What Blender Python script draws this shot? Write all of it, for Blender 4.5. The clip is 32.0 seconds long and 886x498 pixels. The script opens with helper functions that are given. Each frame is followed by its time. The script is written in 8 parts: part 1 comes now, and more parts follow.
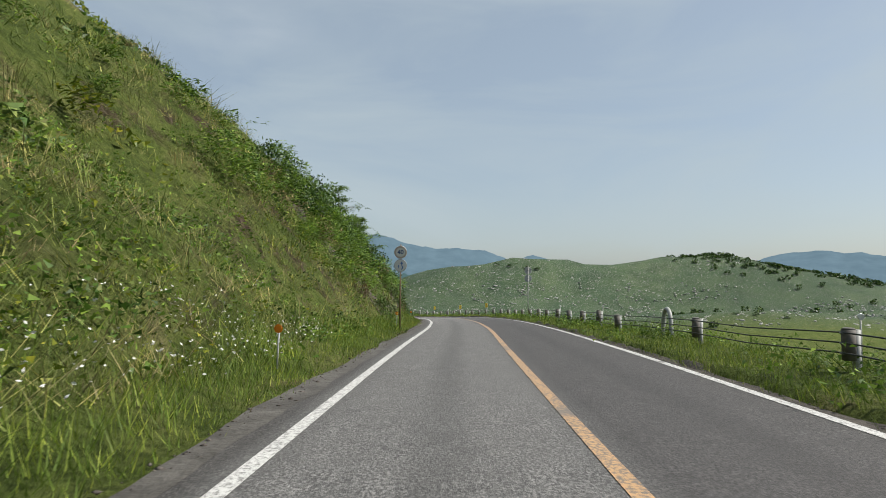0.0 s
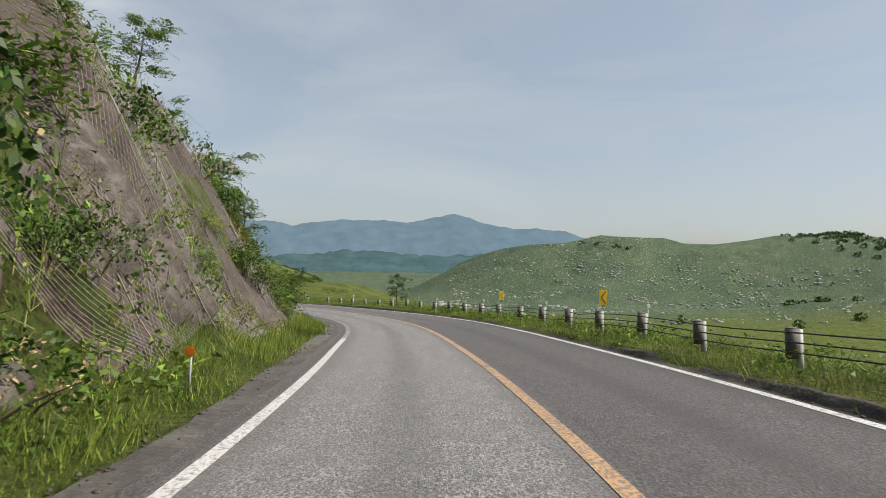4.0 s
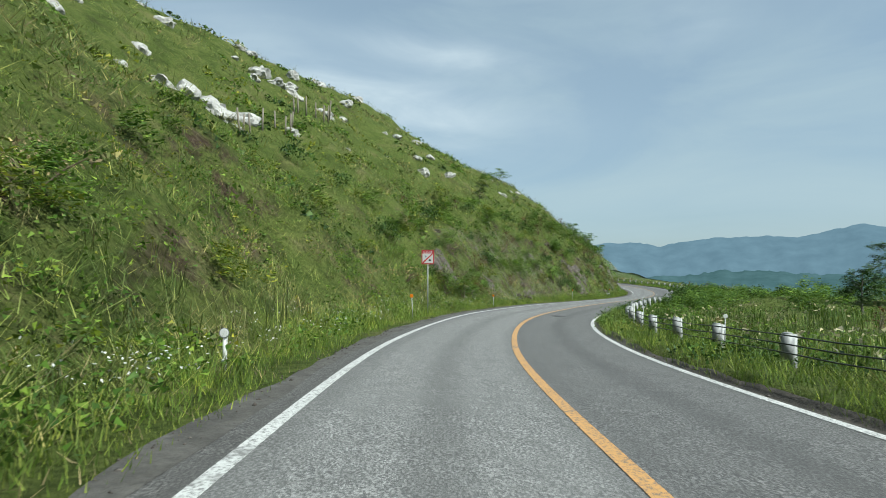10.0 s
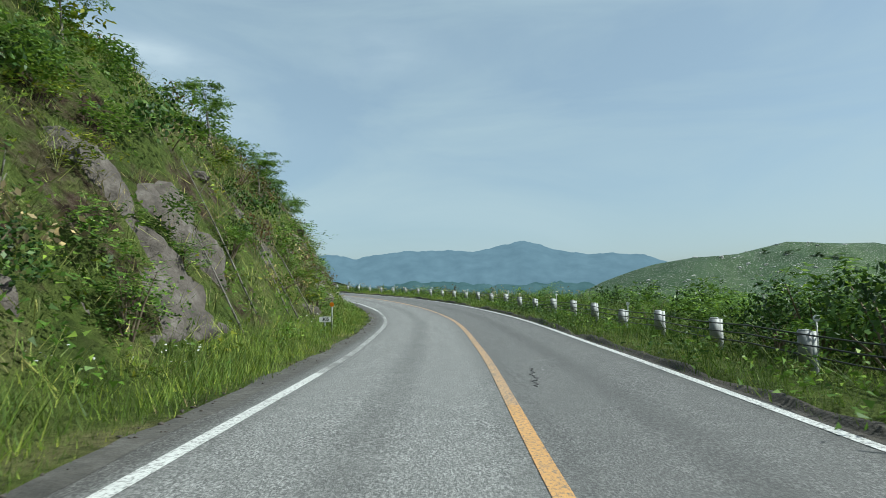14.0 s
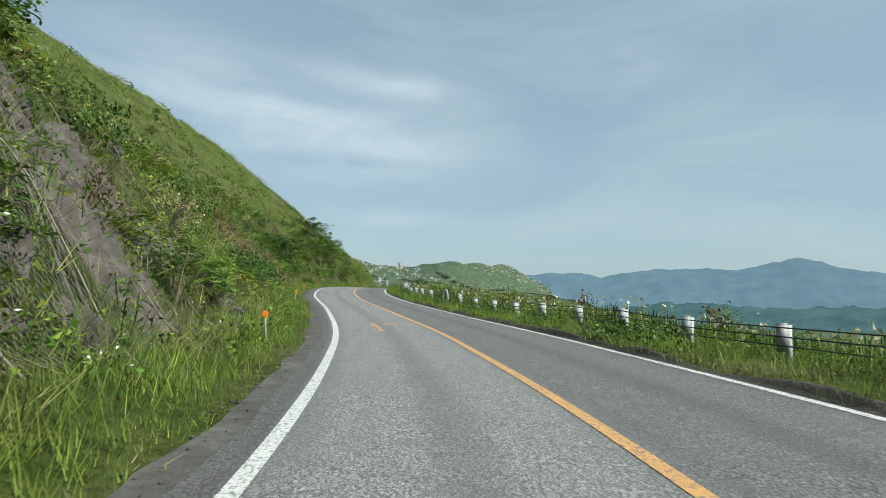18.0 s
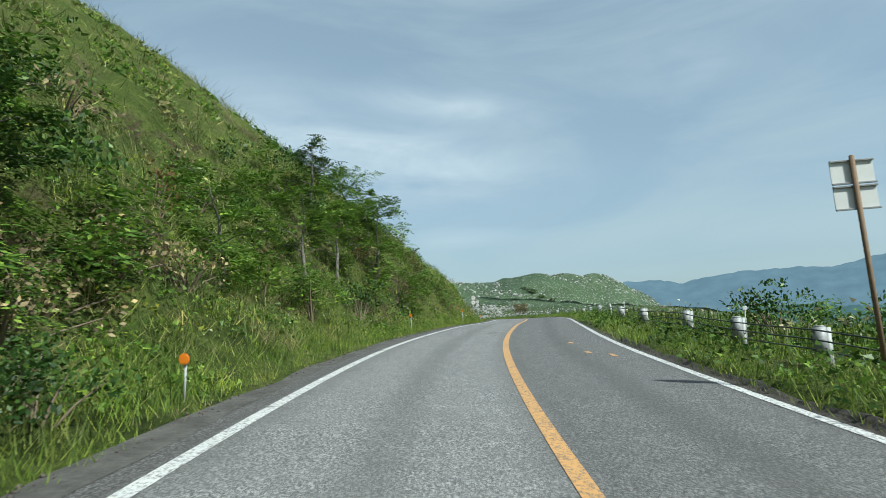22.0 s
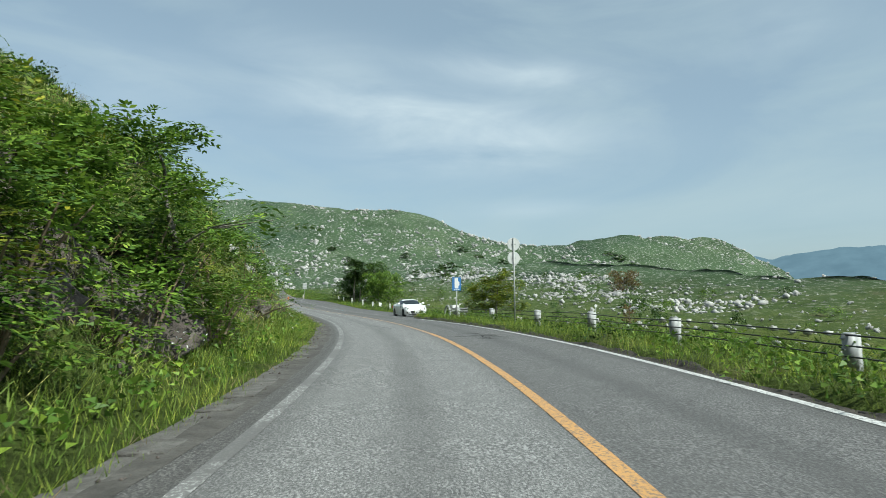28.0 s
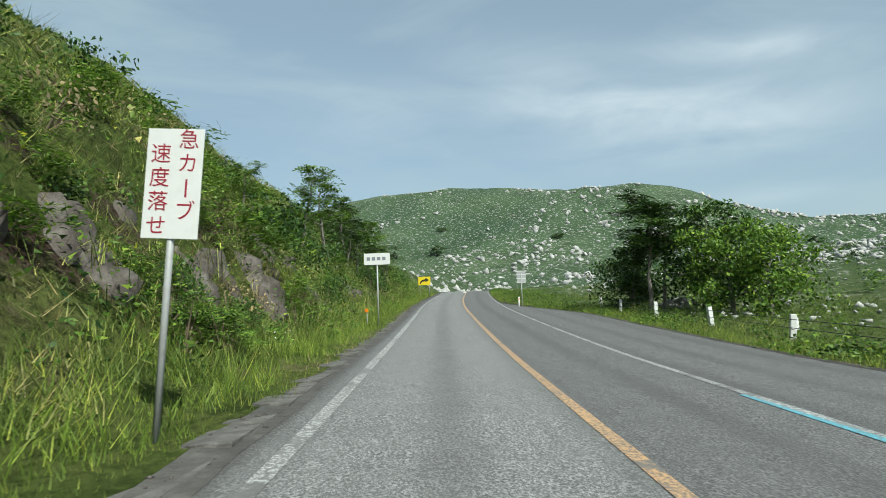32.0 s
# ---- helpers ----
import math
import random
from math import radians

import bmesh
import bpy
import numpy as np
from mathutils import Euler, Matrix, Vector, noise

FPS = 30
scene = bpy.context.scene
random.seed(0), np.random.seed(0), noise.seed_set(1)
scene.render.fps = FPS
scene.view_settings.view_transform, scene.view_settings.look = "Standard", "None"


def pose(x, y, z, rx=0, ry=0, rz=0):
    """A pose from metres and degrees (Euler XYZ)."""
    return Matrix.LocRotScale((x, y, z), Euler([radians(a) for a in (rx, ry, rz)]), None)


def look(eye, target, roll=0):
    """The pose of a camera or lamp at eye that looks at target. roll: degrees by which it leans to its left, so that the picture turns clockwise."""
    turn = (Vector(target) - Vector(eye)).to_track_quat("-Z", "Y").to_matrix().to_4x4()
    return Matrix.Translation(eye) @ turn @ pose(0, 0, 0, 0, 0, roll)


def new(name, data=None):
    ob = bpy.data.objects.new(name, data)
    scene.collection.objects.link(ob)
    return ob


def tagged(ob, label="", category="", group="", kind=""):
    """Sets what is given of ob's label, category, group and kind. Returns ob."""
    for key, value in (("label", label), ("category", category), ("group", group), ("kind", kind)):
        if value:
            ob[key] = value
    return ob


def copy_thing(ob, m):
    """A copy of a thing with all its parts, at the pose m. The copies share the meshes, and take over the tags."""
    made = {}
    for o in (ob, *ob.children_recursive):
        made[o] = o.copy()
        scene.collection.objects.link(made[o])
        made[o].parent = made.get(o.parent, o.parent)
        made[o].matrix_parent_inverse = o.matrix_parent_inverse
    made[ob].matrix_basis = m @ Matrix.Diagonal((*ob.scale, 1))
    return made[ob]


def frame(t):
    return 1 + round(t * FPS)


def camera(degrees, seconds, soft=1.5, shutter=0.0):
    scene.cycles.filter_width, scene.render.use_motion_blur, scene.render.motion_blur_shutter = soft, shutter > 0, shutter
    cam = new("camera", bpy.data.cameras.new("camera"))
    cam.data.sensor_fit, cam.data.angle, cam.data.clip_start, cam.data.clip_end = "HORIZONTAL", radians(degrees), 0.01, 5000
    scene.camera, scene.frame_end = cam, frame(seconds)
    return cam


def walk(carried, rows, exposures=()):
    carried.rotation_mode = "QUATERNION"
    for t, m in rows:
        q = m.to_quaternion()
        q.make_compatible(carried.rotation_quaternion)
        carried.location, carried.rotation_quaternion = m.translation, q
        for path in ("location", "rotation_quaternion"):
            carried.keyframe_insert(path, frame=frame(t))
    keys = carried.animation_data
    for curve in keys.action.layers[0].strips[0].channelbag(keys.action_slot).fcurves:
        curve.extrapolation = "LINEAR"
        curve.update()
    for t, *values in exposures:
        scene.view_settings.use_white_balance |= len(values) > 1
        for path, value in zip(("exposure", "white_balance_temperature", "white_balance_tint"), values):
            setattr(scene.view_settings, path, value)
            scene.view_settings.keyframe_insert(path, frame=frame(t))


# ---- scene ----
cam = camera(69.6, 32.0, soft=0.8, shutter=0.05)
# seconds, x, y, z, tilt, lean, turn
PATH = [
    (0.0, 0.000, 0.000, 1.269, 93.02, -0.39, -0.30),
    (0.5, 0.004, 7.612, 1.082, 93.01, -0.80, -1.18),
    (1.0, 0.253, 15.194, 0.890, 92.62, -1.61, -2.71),
    (1.5, 0.721, 22.739, 0.679, 92.50, -0.91, -3.46),
    (2.0, 1.101, 30.246, 0.435, 92.03, -0.81, -2.57),
    (2.5, 1.270, 37.720, 0.158, 91.70, -0.63, -1.01),
    (3.0, 1.202, 45.164, -0.143, 91.45, -0.96, 1.15),
    (3.5, 0.818, 52.574, -0.468, 91.32, -0.70, 3.43),
    (4.0, 0.072, 59.945, -0.813, 91.25, -1.08, 6.69),
    (4.5, -1.092, 67.266, -1.185, 91.05, -1.10, 9.70),
    (5.0, -2.598, 74.540, -1.587, 90.82, -1.00, 12.01),
    (5.5, -4.381, 81.773, -2.012, 90.57, -1.04, 14.39),
    (6.0, -6.576, 88.932, -2.445, 90.71, -1.06, 18.74),
    (6.5, -9.342, 95.998, -2.864, 90.94, -1.27, 23.15),
    (7.0, -12.735, 102.904, -3.257, 91.42, -1.43, 28.03),
    (7.5, -16.740, 109.629, -3.609, 92.16, -1.22, 32.35),
    (8.0, -21.273, 116.168, -3.919, 92.04, -0.93, 36.65),
    (8.5, -26.214, 122.480, -4.204, 92.52, -0.89, 39.04),
    (9.0, -31.346, 128.619, -4.463, 92.72, -0.82, 39.56),
    (9.5, -36.459, 134.721, -4.682, 92.76, -0.49, 39.53),
    (10.0, -41.484, 140.873, -4.850, 93.08, -0.23, 38.59),
    (10.5, -46.337, 147.124, -4.977, 93.19, 0.30, 36.72),
    (11.0, -50.841, 153.608, -5.074, 93.17, 1.31, 32.63),
    (11.5, -54.871, 160.381, -5.144, 93.25, 2.15, 28.74),
    (12.0, -58.331, 167.446, -5.193, 93.61, 2.62, 24.23),
    (12.5, -61.221, 174.732, -5.228, 93.90, 2.27, 19.92),
    (13.0, -63.588, 182.121, -5.258, 93.75, 2.46, 16.00),
    (13.5, -65.574, 189.526, -5.281, 94.07, 1.69, 13.50),
    (14.0, -67.240, 196.919, -5.299, 94.11, 0.82, 11.92),
    (14.5, -68.766, 204.251, -5.303, 94.19, 0.77, 11.33),
    (15.0, -70.314, 211.491, -5.285, 94.43, 0.80, 12.11),
    (15.5, -72.137, 218.594, -5.231, 94.72, -0.06, 15.48),
    (16.0, -74.406, 225.534, -5.127, 95.07, -0.74, 19.17),
    (16.5, -77.078, 232.336, -4.978, 95.38, -1.00, 22.12),
    (17.0, -80.049, 239.020, -4.788, 95.60, -1.19, 24.72),
    (17.5, -83.345, 245.532, -4.566, 95.64, -0.94, 28.10),
    (18.0, -87.117, 251.749, -4.318, 95.74, -0.94, 33.59),
    (18.5, -91.393, 257.614, -4.046, 96.14, -0.55, 38.12),
    (19.0, -96.070, 263.142, -3.737, 96.89, -0.82, 42.37),
    (19.5, -101.021, 268.440, -3.386, 97.18, -0.12, 43.99),
    (20.0, -106.076, 273.638, -2.990, 97.53, 0.52, 44.39),
    (20.5, -111.212, 278.772, -2.554, 97.50, 1.10, 45.51),
    (21.0, -116.361, 283.912, -2.091, 97.98, 1.25, 44.18),
    (21.5, -121.399, 289.184, -1.621, 97.70, 1.86, 42.34),
    (22.0, -126.257, 294.655, -1.169, 97.42, 2.14, 39.93),
    (22.5, -130.880, 300.355, -0.749, 97.17, 1.36, 37.27),
    (23.0, -135.242, 306.275, -0.372, 96.87, 0.96, 34.88),
    (23.5, -139.376, 312.375, -0.045, 96.62, 0.87, 33.28),
    (24.0, -143.381, 318.617, 0.232, 96.44, 0.35, 32.90),
    (24.5, -147.309, 324.960, 0.460, 95.62, -0.46, 31.32),
    (25.0, -151.192, 331.365, 0.649, 95.44, -1.01, 31.27),
    (25.5, -155.150, 337.730, 0.813, 95.21, -1.20, 32.09),
    (26.0, -159.257, 343.973, 0.971, 95.22, -1.05, 34.08),
    (26.5, -163.591, 350.019, 1.123, 95.18, -0.84, 36.65),
    (27.0, -168.180, 355.819, 1.268, 95.05, -0.63, 39.54),
    (27.5, -173.035, 361.333, 1.406, 94.74, -0.22, 42.69),
    (28.0, -178.162, 366.522, 1.536, 94.87, 0.32, 46.05),
    (28.5, -183.555, 371.365, 1.644, 94.65, 0.17, 49.77),
    (29.0, -189.213, 375.852, 1.723, 94.62, -0.24, 53.08),
    (29.5, -195.100, 380.002, 1.785, 94.50, -0.09, 56.12),
    (30.0, -201.163, 383.864, 1.842, 94.64, 0.08, 58.87),
    (30.5, -207.379, 387.471, 1.907, 94.48, 0.81, 61.29),
    (31.0, -213.763, 390.836, 1.998, 94.82, 1.15, 63.27),
    (31.5, -220.308, 394.005, 2.113, 95.28, 1.71, 64.78),
    (32.0, -226.956, 397.054, 2.248, 95.47, 1.89, 65.73),
]
walk(cam, [(t, pose(x, y, z, a, b, c)) for t, x, y, z, a, b, c in PATH], exposures=[(0.0, 0.50, 6500, 10), (2.0, 0.50, 6700, 14), (7.0, 0.60, 6700, 13), (9.0, 0.55, 6050, 2), (13.0, 0.55, 5850, -2), (16.0, 0.55, 5900, -1), (18.0, 0.55, 6080, 0), (20.0, 0.55, 5950, -1), (23.0, 0.55, 5830, -2), (26.0, 0.55, 5880, -2), (28.0, 0.55, 6000, -1), (32.0, 0.55, 6080, -1)])

# ---- world and sun ----
SUN_AZ, SUN_EL = -88.0, 47.0
world = bpy.data.worlds.new("sky")
scene.world = world
world.use_nodes = True
wn, wl_ = world.node_tree.nodes, world.node_tree.links
wn.clear()


def wnode(kind, **sets):
    n = wn.new(kind)
    for k, val in sets.items():
        if k in n.inputs:
            n.inputs[k].default_value = val
    return n


sky = wn.new("ShaderNodeTexSky")
sky.sky_type, sky.sun_disc = "NISHITA", False
sky.sun_elevation, sky.sun_rotation = radians(SUN_EL), radians(-SUN_AZ)
sky.air_density, sky.dust_density, sky.ozone_density, sky.altitude = 1.0, 2.2, 1.0, 300
coord = wn.new("ShaderNodeTexCoord")
mapping = wn.new("ShaderNodeMapping")
mapping.inputs["Scale"].default_value = (1.0, 1.0, 3.6)
cirrus = wnode("ShaderNodeTexNoise", Scale=1.9, Detail=7.0, Roughness=0.55, Distortion=0.7)
ramp = wn.new("ShaderNodeValToRGB")
ramp.color_ramp.elements[0].position, ramp.color_ramp.elements[1].position = 0.44, 0.73
ramp.color_ramp.elements[0].color = (0.46, 0.46, 0.46, 1)
ramp.color_ramp.elements[1].color = (0.84, 0.84, 0.84, 1)
mixc = wn.new("ShaderNodeMix")
mixc.data_type = "RGBA"
mixc.inputs[7].default_value = (4.15, 4.85, 5.15, 1)
back = wnode("ShaderNodeBackground", Strength=0.085)
wout = wn.new("ShaderNodeOutputWorld")
wl_.new(coord.outputs["Generated"], mapping.inputs["Vector"])


def wmath(op, a, b=None):
    n = wn.new("ShaderNodeMath")
    n.operation = op
    for k, val in enumerate((a, b)):
        if isinstance(val, (int, float)):
            n.inputs[k].default_value = val
        elif val is not None:
            wl_.new(val, n.inputs[k])
    return n.outputs[0]


# a bank of thin streaky cloud low in the north-west
cloud_map = wn.new("ShaderNodeMapping")
cloud_map.inputs["Rotation"].default_value = (0, 0, radians(-45.0))
wl_.new(coord.outputs["Generated"], cloud_map.inputs["Vector"])
cloud_sep = wn.new("ShaderNodeSeparateXYZ")
wl_.new(cloud_map.outputs[0], cloud_sep.inputs[0])
cx_, cy_, cz_ = cloud_sep.outputs
front = wmath("GREATER_THAN", cy_, 0.0)


def streak(x0, z0, sx, sz, tilt, gain):
    dx = wmath("SUBTRACT", cx_, x0)
    dz = wmath("SUBTRACT", wmath("SUBTRACT", cz_, z0), wmath("MULTIPLY", dx, tilt))
    e = wmath("ADD", wmath("POWER", wmath("ABSOLUTE", wmath("DIVIDE", dx, sx)), 2.0), wmath("POWER", wmath("ABSOLUTE", wmath("DIVIDE", dz, sz)), 2.0))
    return wmath("MULTIPLY", wmath("EXPONENT", wmath("MULTIPLY", e, -1.0)), gain)


cloud_sum = streak(0.0, 0.275, 0.22, 0.040, -0.10, 1.0)
for args in ((0.10, 0.345, 0.12, 0.022, -0.12, 0.85), (-0.15, 0.33, 0.14, 0.05, -0.2, 0.55), (0.02, 0.225, 0.20, 0.035, -0.05, 0.55), (0.12, 0.145, 0.09, 0.014, 0.0, 0.35), (0.42, 0.36, 0.07, 0.03, 0.0, 0.4), (-0.45, 0.30, 0.15, 0.05, -0.1, 0.4)):
    cloud_sum = wmath("ADD", cloud_sum, streak(*args))
cloud_fine = wn.new("ShaderNodeMapping")
cloud_fine.inputs["Scale"].default_value = (1.0, 1.0, 3.4)
cloud_fine.inputs["Rotation"].default_value = (radians(4), radians(6), 0)
wl_.new(cloud_map.outputs[0], cloud_fine.inputs["Vector"])
wisps = wnode("ShaderNodeTexNoise", Scale=4.2, Detail=7.0, Roughness=0.55, Distortion=0.5)
wl_.new(cloud_fine.outputs[0], wisps.inputs["Vector"])
wisp_ramp = wn.new("ShaderNodeValToRGB")
wisp_ramp.color_ramp.elements[0].position, wisp_ramp.color_ramp.elements[1].position = 0.22, 0.72
wl_.new(wisps.outputs[0], wisp_ramp.inputs[0])
cloud_fac = wmath("MINIMUM", wmath("MULTIPLY", wmath("MULTIPLY", cloud_sum, wisp_ramp.outputs[0]), front), 0.8)
cloud_mix = wn.new("ShaderNodeMix")
cloud_mix.data_type = "RGBA"
cloud_mix.inputs[7].default_value = (5.7, 6.15, 6.5, 1)
wl_.new(mapping.outputs[0], cirrus.inputs["Vector"])
wl_.new(cirrus.outputs[0], ramp.inputs[0])
wl_.new(ramp.outputs[0], mixc.inputs[0])
wl_.new(sky.outputs[0], mixc.inputs[6])
wl_.new(cloud_fac, cloud_mix.inputs[0])
wl_.new(mixc.outputs[2], cloud_mix.inputs[6])
wl_.new(cloud_mix.outputs[2], back.inputs[0])
wl_.new(back.outputs[0], wout.inputs[0])
sun = new("sun", bpy.data.lights.new("sun", "SUN"))
sun.data.energy, sun.data.angle, sun.data.color = 5.0, radians(0.6), (1.0, 0.95, 0.86)
sd = Vector((-math.sin(radians(SUN_AZ)) * math.cos(radians(SUN_EL)), math.cos(radians(SUN_AZ)) * math.cos(radians(SUN_EL)), math.sin(radians(SUN_EL))))
sun.matrix_world = look(sd * 200, (0, 0, 0))


# ---- materials ----
PIGMENT = 0.70  # one reflectance scale for all weathered outdoor colours


def aged(nodes, links, c):
    return mix_rgb(nodes, links, 1.0, c, (PIGMENT, PIGMENT, PIGMENT), "MULTIPLY")


def material(name):
    m = bpy.data.materials.new(name)
    m.use_nodes = True
    return m, m.node_tree.nodes, m.node_tree.links, m.node_tree.nodes["Principled BSDF"]


def noise_tex(nodes, links, scale, detail=4.0, rough=0.55, vec=None, dist=0.0):
    n = nodes.new("ShaderNodeTexNoise")
    n.inputs["Scale"].default_value, n.inputs["Detail"].default_value, n.inputs["Roughness"].default_value = scale, detail, rough
    n.inputs["Distortion"].default_value = dist
    if vec:
        links.new(vec, n.inputs["Vector"])
    return n.outputs["Fac"]


def ramp_of(nodes, links, fac, stops):
    r = nodes.new("ShaderNodeValToRGB")
    e = r.color_ramp.elements
    while len(e) < len(stops):
        e.new(0.5)
    for el, (p, c) in zip(e, stops):
        el.position, el.color = p, (*c, 1) if len(c) == 3 else c
    links.new(fac, r.inputs[0])
    return r.outputs[0]


def mix_rgb(nodes, links, fac, a, b, mode="MIX"):
    n = nodes.new("ShaderNodeMix")
    n.data_type, n.blend_type = "RGBA", mode
    for sock, val in ((0, fac), (6, a), (7, b)):
        if isinstance(val, (int, float)):
            n.inputs[sock].default_value = val
        elif isinstance(val, tuple):
            n.inputs[sock].default_value = (*val, 1)
        else:
            links.new(val, n.inputs[sock])
    return n.outputs[2]


def bump(nodes, links, bsdf, height, strength=0.4, distance=0.02):
    b = nodes.new("ShaderNodeBump")
    b.inputs["Strength"].default_value, b.inputs["Distance"].default_value = strength, distance
    links.new(height, b.inputs["Height"])
    links.new(b.outputs[0], bsdf.inputs["Normal"])


def place(nodes):
    return nodes.new("ShaderNodeNewGeometry").outputs["Position"]


def painted(name, color, rough=0.5, metal=0.0, wear=0.25, scale=9.0, dirt=(0.16, 0.14, 0.11)):
    m, n, l, p = material(name)
    v = n.new("ShaderNodeTexCoord").outputs["Object"]
    a = noise_tex(n, l, scale, 5.0, 0.6, v)
    f = ramp_of(n, l, a, [(0.45, (0, 0, 0)), (0.85, (wear, wear, wear))])
    c = mix_rgb(n, l, f, color, dirt)
    l.new(aged(n, l, c), p.inputs["Base Color"])
    p.inputs["Roughness"].default_value, p.inputs["Metallic"].default_value = rough, metal
    bump(n, l, p, noise_tex(n, l, scale * 12, 2.0, 0.5, v), 0.12, 0.004)
    return m


def leafy(name, dark, light, tip, rough=0.55, trans=0.35, dry=None, dry_from=0.56):
    """Leaves and blades: varied from clump to clump, with dry patches, letting some light through."""
    m, n, l, p = material(name)
    g = n.new("ShaderNodeNewGeometry")
    pos = g.outputs["Position"]
    isl = g.outputs["Random Per Island"]
    big = noise_tex(n, l, 0.22, 3.0, 0.6, pos)
    mid = noise_tex(n, l, 1.1, 3.0, 0.65, pos)
    c = mix_rgb(n, l, ramp_of(n, l, big, [(0.36, (0, 0, 0)), (0.64, (1, 1, 1))]), dark, light)
    c = mix_rgb(n, l, ramp_of(n, l, isl, [(0.6, (0, 0, 0)), (1.0, (0.75, 0.75, 0.75))]), c, tip)
    if dry:
        d = ramp_of(n, l, noise_tex(n, l, 0.42, 5.0, 0.72, pos), [(dry_from - 0.05, (0, 0, 0)), (dry_from + 0.07, (0.85, 0.85, 0.85))])
        c = mix_rgb(n, l, d, c, dry)
    c = mix_rgb(n, l, 1.0, c, ramp_of(n, l, mid, [(0.32, (0.50, 0.54, 0.56)), (0.50, (1.12, 1.12, 1.12)), (0.68, (1.62, 1.54, 1.34))]), "MULTIPLY")
    c = mix_rgb(n, l, 1.0, c, ramp_of(n, l, isl, [(0.0, (0.55, 0.58, 0.60)), (0.35, (0.86, 0.88, 0.9)), (0.7, (1.08, 1.06, 1.0)), (1.0, (1.45, 1.38, 1.2))]), "MULTIPLY")
    l.new(aged(n, l, c), p.inputs["Base Color"])
    p.inputs["Roughness"].default_value = rough
    p.inputs["Specular IOR Level"].default_value = 0.2
    tr = n.new("ShaderNodeBsdfTranslucent")
    l.new(aged(n, l, c), tr.inputs["Color"])
    mx = n.new("ShaderNodeMixShader")
    mx.inputs[0].default_value = trans
    l.new(p.outputs[0], mx.inputs[1])
    l.new(tr.outputs[0], mx.inputs[2])
    l.new(mx.outputs[0], n["Material Output"].inputs[0])
    return m


def asphalt_material():
    m, n, l, p = material("worn_asphalt")
    pos = place(n)
    grain = noise_tex(n, l, 42.0, 2.0, 0.7, pos)
    speck = noise_tex(n, l, 130.0, 2.0, 0.6, pos)
    blot = noise_tex(n, l, 0.5, 4.0, 0.6, pos)
    coarse = noise_tex(n, l, 17.0, 3.0, 0.7, pos)
    patchy = noise_tex(n, l, 3.2, 4.0, 0.65, pos)
    c = ramp_of(n, l, grain, [(0.40, (0.056, 0.056, 0.055)), (0.50, (0.185, 0.184, 0.180)), (0.62, (0.52, 0.515, 0.50))])
    c = mix_rgb(n, l, ramp_of(n, l, coarse, [(0.36, (0.45, 0.45, 0.45)), (0.50, (0, 0, 0))]), c, (0.085, 0.084, 0.082))
    c = mix_rgb(n, l, ramp_of(n, l, coarse, [(0.54, (0, 0, 0)), (0.70, (0.45, 0.45, 0.45))]), c, (0.32, 0.315, 0.305))
    c = mix_rgb(n, l, ramp_of(n, l, patchy, [(0.38, (0.35, 0.35, 0.35)), (0.58, (0, 0, 0))]), c, (0.115, 0.113, 0.110))
    c = mix_rgb(n, l, ramp_of(n, l, blot, [(0.35, (0, 0, 0)), (0.7, (0.40, 0.40, 0.40))]), c, (0.215, 0.213, 0.207))
    # wheel tracks polished paler along the lanes
    uv = n.new("ShaderNodeUVMap")
    sep = n.new("ShaderNodeSeparateXYZ")
    l.new(uv.outputs[0], sep.inputs[0])
    w = n.new("ShaderNodeMath")
    w.operation = "MULTIPLY"
    w.inputs[1].default_value = 2 * math.pi / 1.45
    l.new(sep.outputs["X"], w.inputs[0])
    s = n.new("ShaderNodeMath")
    s.operation = "COSINE"
    l.new(w.outputs[0], s.inputs[0])
    tr = ramp_of(n, l, s.outputs[0], [(0.0, (0.0, 0.0, 0.0)), (1.0, (0.62, 0.62, 0.62))])
    streak = noise_tex(n, l, 1.6, 4.0, 0.6, pos)
    trk = mix_rgb(n, l, 1.0, tr, ramp_of(n, l, streak, [(0.3, (0.4, 0.4, 0.4)), (0.75, (1, 1, 1))]), "MULTIPLY")
    c = mix_rgb(n, l, trk, c, (0.095, 0.093, 0.090))
    # the uphill lane was laid later and is darker, and so are the tarred margins
    sd_ = n.new("ShaderNodeMapRange")
    sd_.inputs["From Min"].default_value, sd_.inputs["From Max"].default_value = -0.10, 0.25
    l.new(sep.outputs["X"], sd_.inputs["Value"])
    c = mix_rgb(n, l, mix_rgb(n, l, 1.0, sd_.outputs[0], (0.85, 0.85, 0.85), "MULTIPLY"), c, mix_rgb(n, l, 1.0, c, (0.57, 0.56, 0.56), "MULTIPLY"))
    # an older, darker stretch of asphalt at the beginning
    ol = n.new("ShaderNodeMapRange")
    ol.inputs["From Min"].default_value, ol.inputs["From Max"].default_value = 70.0, 35.0
    l.new(sep.outputs["Y"], ol.inputs["Value"])
    c = mix_rgb(n, l, ol.outputs[0], c, mix_rgb(n, l, 1.0, c, (0.66, 0.65, 0.65), "MULTIPLY"))
    # its right-hand lane there is the oldest and darkest
    rl = n.new("ShaderNodeMapRange")
    rl.inputs["From Min"].default_value, rl.inputs["From Max"].default_value = 112.0, 84.0
    l.new(sep.outputs["Y"], rl.inputs["Value"])
    c = mix_rgb(n, l, mix_rgb(n, l, 1.0, rl.outputs[0], sd_.outputs[0], "MULTIPLY"), c, mix_rgb(n, l, 1.0, c, (0.72, 0.70, 0.71), "MULTIPLY"))
    mg = n.new("ShaderNodeMapRange")
